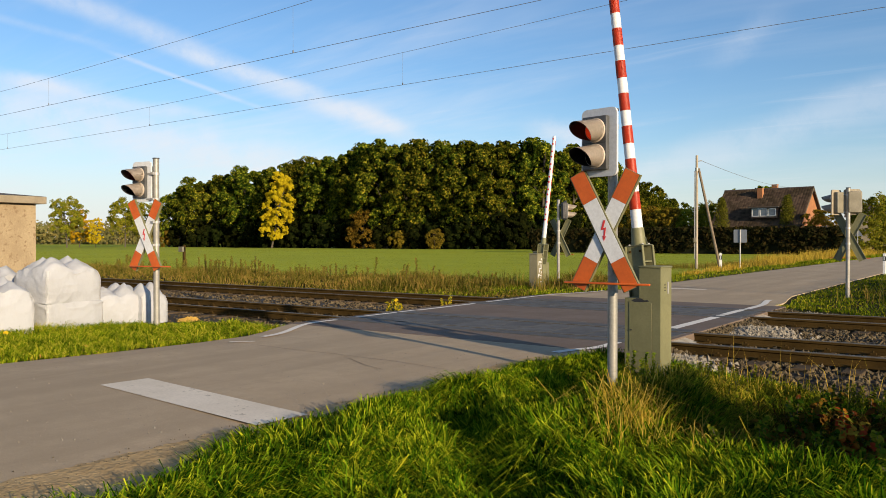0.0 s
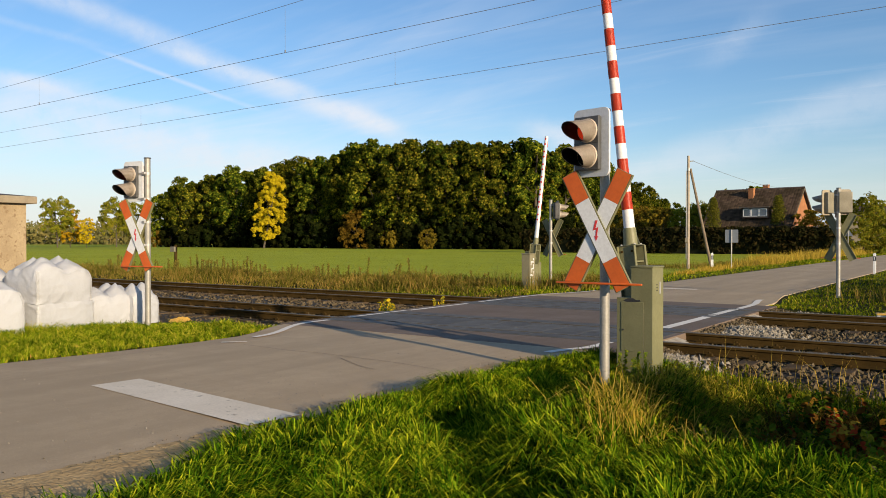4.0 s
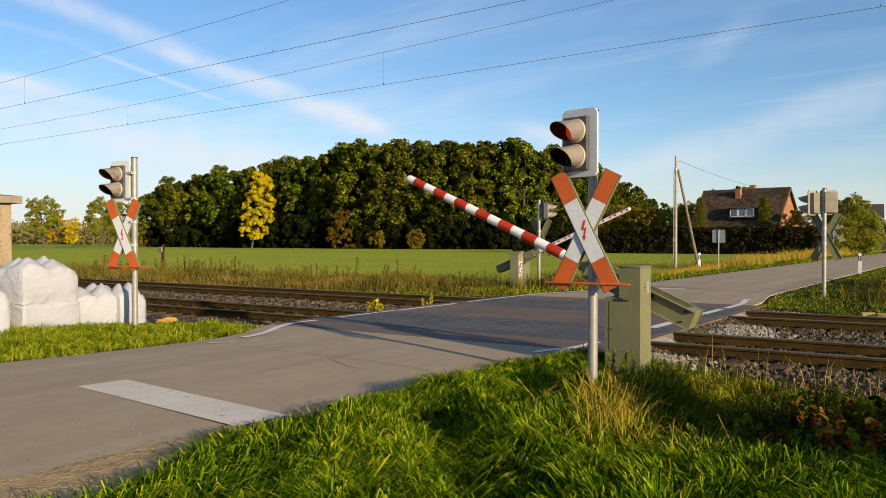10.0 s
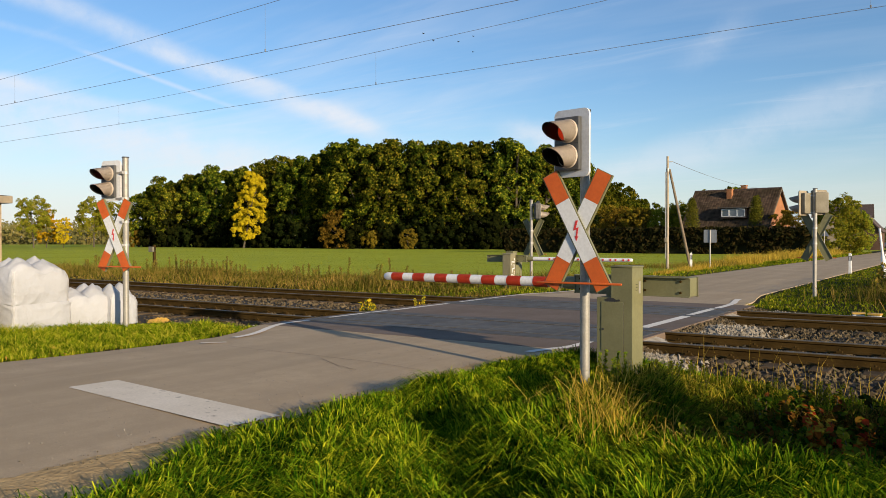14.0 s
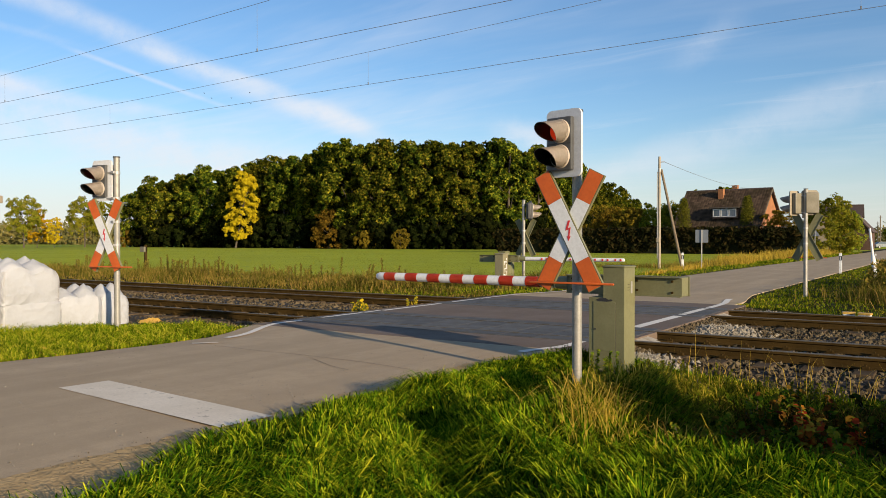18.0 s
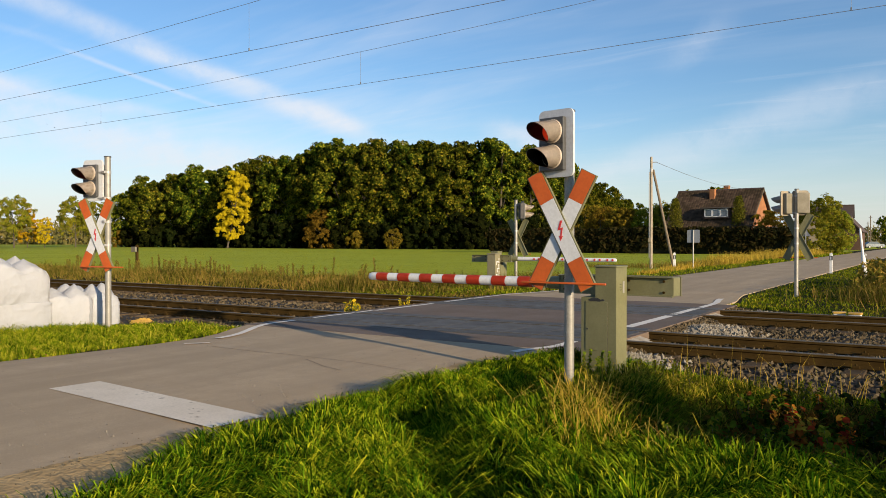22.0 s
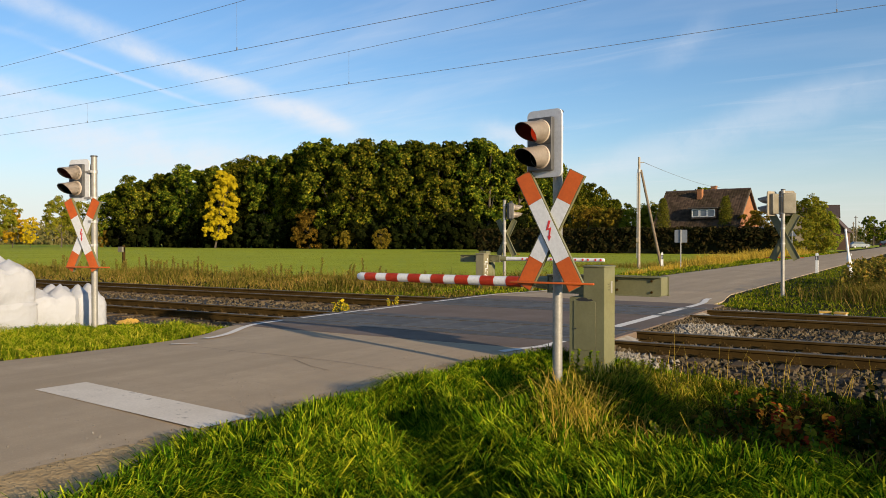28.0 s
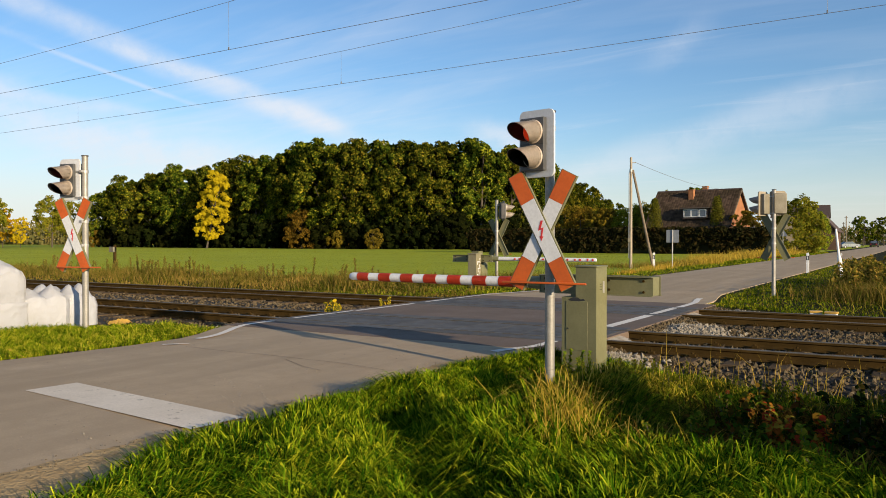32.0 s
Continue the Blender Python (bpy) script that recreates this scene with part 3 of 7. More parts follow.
crossing_slab()
ribbon("road_marking", [(2.77, 4.93), (1.3, 5.07), (-0.15, 5.21)], 0.575, 0.006, "paint_line", "wide worn white stop line on the asphalt")
ribbon("road_marking", sweep((-2.12, 9.0), (CROSS_WEST, 11.3)) + [(CROSS_WEST, 12.0)], 0.13, 0.008, "paint_fresh", "curved white edge line leading onto the crossing")
ribbon("road_marking", [(CROSS_WEST, 12.4), (CROSS_WEST, 13.9), (CROSS_WEST - 0.02, 14.4)], 0.10, 0.015, "paint_fresh", "white edge line across the rails")
ribbon("road_marking", [(CROSS_WEST, 14.5), (CROSS_WEST, 17.2)], 0.13, 0.008, "paint_fresh", "white edge line between the tracks")
ribbon("road_marking", [(CROSS_WEST, 17.5), (CROSS_WEST, 20.2)] + sweep((CROSS_WEST + 0.02, 20.4), (-2.55, 23.6)), 0.11, 0.015, "paint_fresh", "curved white edge line leaving the crossing")
ribbon("road_marking", sweep((2.75, 10.2), (CROSS_EAST, 11.2), 6) + [(CROSS_EAST, 12.0)], 0.15, 0.008, "paint_fresh", "white edge line leading onto the crossing")
ribbon("road_marking", [(CROSS_EAST, 14.0), (CROSS_EAST, 17.1)], 0.20, 0.008, "paint_fresh", "white edge line between the tracks")
ribbon("road_marking", [(CROSS_EAST, 17.15), (CROSS_EAST, 19.05)], 0.17, 0.015, "paint_fresh", "white edge line across the rails")
ribbon("road_marking", [(CROSS_EAST, 19.1), (CROSS_EAST, 20.5)] + sweep((CROSS_EAST - 0.02, 20.7), (2.75, 22.6), 6), 0.16, 0.008, "paint_fresh", "white edge line leaving the crossing")
ribbon("road_marking", [(-2.45, 26.2), (-0.1, 26.2)], 0.5, 0.006, "paint_line", "wide white stop line beyond the tracks")

ribbon("road_marking", [(-2.02, 8.22), (-1.76, 8.52)], 0.09, 0.006, "paint_line", "worn scrap of a white line on the asphalt")
# tar seams and cracks
for pts in (((-1.4, 8.25), (-0.5, 8.2), (0.15, 8.25), (0.9, 8.22), (1.5, 8.2), (2.5, 8.02)), ((0.7, 8.05), (1.3, 7.72), (1.7, 7.6)), ((-2.4, 24.4), (0.2, 24.1), (2.6, 23.8)), ((-2.4, 31), (2.6, 30.4))):
    ribbon("tar_seam", pts, 0.010, 0.005, "asphalt_dark", "dark tar seam in the road surface")

# the crop field behind the tracks
FIELD_Z = -0.13
tagged(grid_sheet("field", np.linspace(-420, -4.6, 60), np.linspace(26.5, 330, 50), lambda x, y: FIELD_Z + 0.02 * waves(x, y, 0.15), "crop"),
       "young green crop on a flat field", "field", kind="structure")
# worn grit along the road's edge
def shoulder():
    ys = np.arange(-6, 10.3, 0.08)
    rng = np.random.default_rng(12)
    inner = 2.62 - 0.16 * step(-ys, -4.5, 0) + 0.05 * waves(ys, ys * 0, 3.0) + rng.normal(0, 0.02, len(ys))
    outer = 3.15 + 0.45 * (1 - step(ys, 3.2, 4.6)) + 0.10 * waves(ys, ys * 0, 2.0, 2)
    V = np.concatenate([np.stack([inner, ys, np.full(len(ys), -0.0135)], 1), np.stack([(inner + outer) / 2, ys, np.full(len(ys), -0.004)], 1), np.stack([outer, ys, np.full(len(ys), -0.03)], 1)])
    n = len(ys)
    i = np.arange(n - 1)
    Q = np.concatenate([np.stack([i, i + n, i + n + 1, i + 1], 1), np.stack([i + n, i + 2 * n, i + 2 * n + 1, i + n + 1], 1)])
    tagged(sheet("road_shoulder", V, Q, "grit", smooth=True), "sandy worn strip along the asphalt's edge", "road shoulder", kind="structure")


shoulder()


# ---- the tracks ----
def rail_profile(top=0.0):
    """Half outline of a flat-bottomed rail, (y, z), z from the head's top."""
    half = [(0.034, -0.006), (0.036, -0.036), (0.010, -0.048), (0.008, -0.118), (0.030, -0.128), (0.070, -0.140), (0.070, -0.152)]
    return [(y, z) for y, z in half] + [(-y, z) for y, z in reversed(half)]


def make_rail(parent, y, x0=-90, x1=60):
    bm = bmesh.new()
    prof = rail_profile()
    xs = np.linspace(x0, x1, 40)
    rings = [[bm.verts.new((x, y + py, 0.012 + pz)) for py, pz in prof] for x in xs]
    n = len(prof)
    for a, b in zip(rings, rings[1:]):
        for i in range(n):
            bm.faces.new((a[i], a[(i + 1) % n], b[(i + 1) % n], b[i]))
    bm.faces.new(rings[0]), bm.faces.new(list(reversed(rings[-1])))
    rail = part("rail", bm, "rust", parent, smooth=0)
    bm = bmesh.new()
    box(bm, ((x0 + x1) / 2, y, 0.0125), (x1 - x0, 0.060, 0.012))
    part("rail_head", bm, "rail_top", rail, "polished running surface of the rail", smooth=0)
    return rail


def make_tracks():
    sleeper_me = clip_me = None
    for k, (a, b) in enumerate(((RAILS[0], RAILS[1]), (RAILS[2], RAILS[3]))):
        mid = (a + b) / 2
        track = thing("railway_track", "rusty rails on timber sleepers in stone ballast", "railway track", group="railway tracks", kind="structure")
        for y in (a, b):
            make_rail(track, y)
        for i in range(150):
            x = -56 + 0.63 * i
            if CROSS_WEST - 0.2 < x < CROSS_EAST + 0.45:
                continue
            if sleeper_me is None:
                bm = bmesh.new()
                box(bm, (0, 0, 0), (0.26, 2.6, 0.16), 0.012)
                s = part("sleeper", bm, "sleeper", track, smooth=0)
                sleeper_me = s.data
            else:
                s = new("sleeper", sleeper_me)
                s.parent = track
            s.location = (x, mid + random.uniform(-0.03, 0.03), -0.222)
            s.rotation_euler = (0, 0, random.uniform(-0.01, 0.01))
            if -16 < x < 26:
                for y in (a, b):
                    if clip_me is None:
                        bm = bmesh.new()
                        box(bm, (0, 0, -0.004), (0.15, 0.36, 0.014), 0.003)
                        for sy in (-1, 1):
                            box(bm, (0, sy * 0.105, 0.02), (0.10, 0.05, 0.04), 0.008)
                            rod(bm, (0, sy * 0.105, 0.02), (0, sy * 0.105, 0.065), 0.018, seg=6)
                        c = part("rail_fastening", bm, "rust", s, smooth=0)
                        clip_me = c.data
                    else:
                        c = new("rail_fastening", clip_me)
                        c.parent = s
                    c.location = (0, y - s.location.y, 0.085)


make_tracks()


def make_ballast_bed():
    ys = np.array([10.55, 11.15, 11.55, 14.5, 15.1, 15.9, 16.4, 19.6, 20.0, 20.7])
    prof = {10.55: -0.42, 11.15: -0.24, 11.55: -0.19, 14.5: -0.19, 15.1: -0.23, 15.9: -0.23, 16.4: -0.19, 19.6: -0.19, 20.0: -0.24, 20.7: -0.45}
    for x0, x1 in ((-140, CROSS_WEST - 0.28), (CROSS_EAST + 0.5, 90)):
        xs = np.linspace(x0, x1, 60)
        tagged(grid_sheet("ballast_bed", xs, ys, lambda X, Y: np.vectorize(prof.get)(Y) + 0.02 * waves(X, Y, 2.0), "gravel_shade"), "ballast bed under the tracks, near-black as shade between stones", "ballast", kind="structure")


make_ballast_bed()


def stones(name, x, y, z, size, mat, label, kind="stuff"):
    n = len(x)
    rng = np.random.default_rng(n)
    base = np.array([(1, 0, 0), (-1, 0, 0), (0, 1, 0), (0, -1, 0), (0, 0, 1), (0, 0, -1)], float)
    tri = np.array([(0, 2, 4), (2, 1, 4), (1, 3, 4), (3, 0, 4), (2, 0, 5), (1, 2, 5), (3, 1, 5), (0, 3, 5)])
    V = base[None] * (size[:, None, None] * rng.uniform(0.55, 1.25, (n, 6, 1))) * rng.uniform(0.7, 1.2, (n, 1, 3))
    V += rng.normal(0, 0.16, (n, 6, 3)) * size[:, None, None]
    a, b = rng.uniform(0, 6.28, n), rng.uniform(-0.9, 0.9, n)
    ca, sa, cb, sb = np.cos(a), np.sin(a), np.cos(b), np.sin(b)
    X, Y, Z = V[..., 0], V[..., 1], V[..., 2]
    Y, Z = Y * cb[:, None] - Z * sb[:, None], Y * sb[:, None] + Z * cb[:, None]
    X, Y = X * ca[:, None] - Y * sa[:, None], X * sa[:, None] + Y * ca[:, None]
    V = np.stack([X + x[:, None], Y + y[:, None], Z + z[:, None]], 2).reshape(-1, 3)
    T = (tri[None] + 6 * np.arange(n)[:, None, None]).reshape(-1, 3)
    ob = sheet(name, V, np.zeros((0, 4)), mat, T)
    return tagged(ob, label, "stones", kind=kind)


def bed_height(y):
    return np.interp(y, [10.4, 11.15, 11.55, 14.5, 15.1, 15.9, 16.4, 19.6, 20.0, 20.8], [-0.46, -0.24, -0.19, -0.19, -0.23, -0.23, -0.19, -0.19, -0.24, -0.47])


def make_ballast():
    rng = np.random.default_rng(5)
    for x0, x1, n in ((3.6, 19, 22000), (-24, -3.4, 13000)):
        x = x0 + (x1 - x0) * rng.random(n) ** (1.6 if x0 > 0 else 1)
        if x0 < 0:
            x = x1 - (x1 - x0) * rng.random(n) ** 1.35
        y = rng.uniform(10.6, 20.7, n)
        z = bed_height(y) + rng.uniform(-0.01, 0.03, n)
        stones("ballast", x, y, z, rng.uniform(0.026, 0.052, n), "stone", "brown weathered track ballast stones")
    # stones heaped up against the crossing slab
    for side in (1, -1):
        n = 2200
        f = rng.random(n) ** 1.5
        x = (CROSS_EAST + 0.62 + 0.75 * f) if side > 0 else (CROSS_WEST - 0.34 - 0.6 * f)
        y = rng.uniform(10.9, 20.4, n)
        keep = (np.abs(y - 13.0) > 0.85) & (np.abs(y - 18.1) > 0.85)
        x, y, f = x[keep], y[keep], f[keep]
        stones("ballast", x, y, -0.03 - 0.17 * f + rng.uniform(-0.02, 0.01, len(x)), rng.uniform(0.025, 0.05, len(x)), "stone", "brown ballast stones banked against the crossing slab")
    # pale fresh heaps beside the road
    for cx, cy, rx, ry, n, top in ((4.10, 15.5, 0.72, 1.05, 2000, 0.16), (4.0, 11.15, 0.75, 0.6, 1500, 0.12), (4.3, 20.2, 1.0, 0.45, 900, 0.16), (-3.7, 11.3, 0.6, 0.4, 500, 0.06), (-3.8, 15.6, 0.6, 0.9, 500, 0.05)):
        u, v = rng.normal(0, 0.5, n), rng.normal(0, 0.5, n)
        r = np.hypot(u, v)
        z = bed_height(cy + v * ry) + 0.02 + top * np.clip(1 - r * 0.8, 0, 1) + rng.uniform(-0.02, 0.02, n)
        stones("ballast", np.maximum(cx + u * rx, 3.62) if cx > 0 else np.minimum(cx + u * rx, -3.4), cy + v * ry, z, rng.uniform(0.028, 0.062, n), "stone_pale", "pale grey fresh ballast stones heaped beside the crossing")


make_ballast()


def make_deck():
    """Rubber panels between and beside the rails."""
    deck = thing("crossing_deck", "dark rubber panels set flush between the rails", "crossing deck", kind="structure")
    inner = outer = None
    for a, b in ((RAILS[0], RAILS[1]), (RAILS[2], RAILS[3])):
        for i in range(10):
            x = CROSS_WEST - 0.22 + 0.68 * i + 0.34
            if inner is None:
                bm = bmesh.new()
                box(bm, (0, 0, 0), (0.672, 0.655, 0.06), 0.006)
                for sx in (-0.2, 0.2):
                    box(bm, (sx, 0.15, 0.0305), (0.10, 0.02, 0.004))
                s = part("panel", bm, "panel", deck, smooth=0)
                inner = s.data
                bm = bmesh.new()
                box(bm, (0, 0, 0), (0.672, 0.42, 0.06), 0.006)
                o = part("panel", bm, "panel", deck, smooth=0)
                outer = o.data
                s.location, o.location = (x, (a + b) / 2 - 0.33, -0.019), (x, a - 0.26, -0.019)
                spots = (((a + b) / 2 + 0.33, inner), (b + 0.26, outer))
            else:
                spots = (((a + b) / 2 - 0.33, inner), ((a + b) / 2 + 0.33, inner), (a - 0.26, outer), (b + 0.26, outer))
            for y, me in spots:
                s = new("panel", me)
                s.parent, s.location = deck, (x, y, -0.019)


make_deck()


# ---- signals ----
def cross_arm(bm, lean, front, length=1.50, width=0.20):
    m = Matrix.Translation((0, front, 0)) @ pose(0, 0, 0, 0, lean, 0)
    slab(bm, [(-width / 2, -length / 2), (width / 2, -length / 2), (width / 2, length / 2), (-width / 2, length / 2)], 0.022, m)


def crossbuck(parent, at, turn, back_mat):
    """A St Andrew's cross of two white boards with red ends; it faces -y."""
    rot = pose(*at, 0, 0, turn)
    for lean, front in ((27, 0.0), (-27, -0.028)):
        bm = bmesh.new()
        cross_arm(bm, lean, front)
        for s in (-1, 1):
            slab(bm, [(s * 0.1 - 0.004, -0.75), (s * 0.1 + 0.004, -0.75), (s * 0.1 + 0.004, 0.75), (s * 0.1 - 0.004, 0.75)], 0.045 if front < 0 else 0.05, Matrix.Translation((0, front, 0)) @ pose(0, 0, 0, 0, lean, 0))
        bmesh.ops.transform(bm, matrix=rot, verts=bm.verts[:])
        arm = part("cross_board", bm, back_mat, parent, "board with a painted back", smooth=0)
        arm_m = rot @ Matrix.Translation((0, front - 0.004, 0)) @ pose(0, 0, 0, 0, lean, 0)
        bm = bmesh.new()
        slab(bm, [(-0.092, -0.38), (0.092, -0.38), (0.092, 0.38), (-0.092, 0.38)], 0.0042, arm_m)
        part("white_sheet", bm, "sheeting", arm, "white reflective sheeting", smooth=0)
        for s in (-1, 1):
            bm = bmesh.new()
            z0, z1 = (0.382, 0.744) if s > 0 else (-0.744, -0.382)
            slab(bm, [(-0.092, z0), (0.092, z0), (0.092, z1), (-0.092, z1)], 0.0042, arm_m)
            part("red_end", bm, "red_sheet", arm, "red reflective end", smooth=0)
        if front < 0:
            bm = bmesh.new()
            bolt = [(-0.002, 0.16), (0.024, 0.16), (-0.002, 0.036), (0.032, 0.054), (0.016, -0.092), (0.032, -0.084), (0.006, -0.165), (-0.014, -0.084), (0.0, -0.088), (0.008, 0.018), (-0.032, 0.0)]
            slab(bm, [(x * 1.05, z * 0.74) for x, z in bolt], 0.003, rot @ Matrix.Translation((0.0, front - 0.0075, 0)))
            part("flash", bm, "red_flash", arm, "red lightning flash", smooth=0)


def hood(parent, centre, mat, r=0.130, length=0.37):
    """A visor round a lamp, open below at the front; it juts towards -y."""
    seg, rings = 28, 7
    for side in (0, 1):
        bm = bmesh.new()
        rr = r if side == 0 else r - 0.005
        rows = []
        for k in range(rings + 1):
            f = k / rings
            row = []
            for i in range(seg):
                a = 2 * math.pi * i / seg
                top = 0.5 + 0.5 * math.sin(a)
                reach = 0.07 + (length - 0.07) * (top ** 0.55)
                row.append(bm.verts.new((centre[0] + rr * math.cos(a) * (1 - 0.04 * f), centre[1] - reach * f, centre[2] + rr * math.sin(a) * (1 - 0.02 * f) - 0.060 * f * top)))
            rows.append(row)
        for p, q in zip(rows, rows[1:]):
            for i in range(seg):
                bm.faces.new((p[i], p[(i + 1) % seg], q[(i + 1) % seg], q[i]))
        bmesh.ops.solidify(bm, geom=bm.faces[:], thickness=0.002)
        if side == 0:
            visor = part("visor", bm, mat, parent)
        else:
            part("visor_lining", bm, "black", visor, "matt black lining")
    return visor


def signal_head(parent, at, turn, case="dark_grey", lit_visor="hood_lit", board_mat="head_white", size=1.0):
    """A two-lamp head on a pale contrast board; it faces -y."""
    m = pose(*at, 0, 0, turn) @ Matrix.Diagonal((size, size, size, 1))
    bm = bmesh.new()
    slab(bm, rounded(0.49, 0.79, 0.07, 6), 0.03, Matrix.Translation((0.035, 0, 0)))
    board = part("contrast_board", bm, board_mat, parent, "pale grey rounded contrast board" if board_mat == "head_white" else "weathered grey-brown contrast board")
    board.matrix_basis = m
    bm = bmesh.new()
    box(bm, (0.015, -0.035, -0.01), (0.34, 0.066, 0.62), 0.012)
    part("lamp_panel", bm, "dark_grey", board, "dark lamp panel")
    bm = bmesh.new()
    box(bm, (-0.02, 0.10, -0.01), (0.40, 0.14, 0.66), 0.03)
    part("lamp_case", bm, case, board, "rear case")
    bm = bmesh.new()
    box(bm, (0.015, -0.069, -0.01), (0.335, 0.004, 0.006))
    part("panel_joint", bm, "black", board, smooth=0)
    for z, lens in ((0.135, "lens_red"), (-0.160, "lens_dark")):
        bm = bmesh.new()
        made = bmesh.ops.create_uvsphere(bm, u_segments=20, v_segments=10, radius=0.118)["verts"]
        bmesh.ops.transform(bm, matrix=Matrix.Translation((0.03, -0.070, z)) @ Matrix.Diagonal((1, 0.80, 1, 1)), verts=made)
        part("lens", bm, lens, board, "glowing red lens" if lens == "lens_red" else "unlit amber lens")
        bm = bmesh.new()
        rod(bm, (0.03, -0.066, z), (0.03, -0.090, z), 0.142, 0.136, 28)
        ring = part("lens_ring", bm, lit_visor, board)
        hood(board, (0.03, -0.088, z), lit_visor)
    return board


def post(parent, height, r=0.0575):
    bm = bmesh.new()
    rod(bm, (0, 0, -0.3), (0, 0, height), r, seg=24)
    part("post", bm, "steel_post", parent, "galvanised steel tube post")
    bm = bmesh.new()
    rod(bm, (0, 0, height), (0, 0, height + 0.022), r + 0.012, r + 0.006, 24)
    part("post_cap", bm, "dark_grey", parent, "dark plastic cap")


def clamp(parent, z, r=0.0575):
    bm = bmesh.new()
    rod(bm, (0, 0, z - 0.025), (0, 0, z + 0.025), r + 0.008, seg=24)
    box(bm, (0, -r - 0.02, z), (0.09, 0.05, 0.05), 0.006)
    part("clamp", bm, "galvanised", parent)


def bar(parent, z, y, turn=0.0):
    bm = bmesh.new()
    m = pose(0, 0, 0, 0, 0, turn)
    box(bm, (-0.02, y, z), (1.06, 0.035, 0.024), 0.008, m)
    part("impact_bar", bm, "red_sheet", parent, "thin red bar below the cross")


def crossing_signal(at, label, height=3.14, head_turn=0.0, cross_turn=0.0, head_off=-0.14, cross_off=-0.03, second=None, facing=0.0, back="olive", case="dark_grey", board_mat="head_white", size=1.0, head_z=2.75):
    s = thing("crossing_signal", label, "crossing signal", at, facing, group="level crossing signals")
    post(s, height)
    signal_head(s, (head_off, -0.115, head_z), head_turn, case, board_mat=board_mat, size=size)
    for z in (2.45, 2.95, 1.55, 2.0):
        clamp(s, z)
    for z in (2.45, 2.95):
        bm = bmesh.new()
        box(bm, (head_off / 2, -0.075, z), (abs(head_off) + 0.06, 0.03, 0.035), 0.004)
        part("head_bracket", bm, "galvanised", s)
    crossbuck(s, (cross_off, -0.115, 1.745), cross_turn, back)
    bar(s, 1.135, -0.150, cross_turn)
    if second:
        signal_head(s, *second, case, board_mat=board_mat, size=size)
        for z in (2.45, 2.95):
            bm = bmesh.new()
            rod(bm, (0, 0, z), (second[0][0], second[0][1], z), 0.018, seg=8)
            part("head_bracket", bm, "galvanised", s)
    return s


crossing_signal((4.318, 8.63, -0.01), "crossing signal with lit red lamp above a red and white cross", head_turn=-11, head_off=-0.155, cross_off=-0.05, head_z=2.765)
crossing_signal((-5.56, 9.32, -0.02), "crossing signal with a red and white cross beside white bulk bags", head_turn=10, cross_turn=11, head_off=-0.34, cross_off=-0.20, height=3.24, head_z=2.80)
crossing_signal((4.26, 25.2, -0.02), "crossing signal with two heads, seen from its olive back", facing=180, back="olive", head_off=-0.11, head_turn=24, second=((0.30, 0.06, 2.735), 66), case="case_grey", board_mat="board_worn", size=0.92)
crossing_signal((-5.56, 26.27, -0.02), "crossing signal seen from behind at the field's edge", facing=180, head_off=-0.24, head_turn=-52, back="olive", case="black", board_mat="black", size=0.92)


# ---- barriers ----
ARM_UP = 83.5
SWING = ((0, ARM_UP), (3.5, ARM_UP), (6.4, ARM_UP), (6.7, 83.0), (7.0, 80.5), (7.5, 74.5), (8.0, 66.3), (8.5, 56.5), (9.0, 45.7), (9.5, 34.0), (10.0, 23.0), (10.5, 15.0), (11.0, 8.7), (11.5, 4.3), (12.0, 1.5), (12.5, 0.3), (13.0, 0.0), (20.0, 0.0), (32.0, 0.0))
PIVOT_Z = 1.04


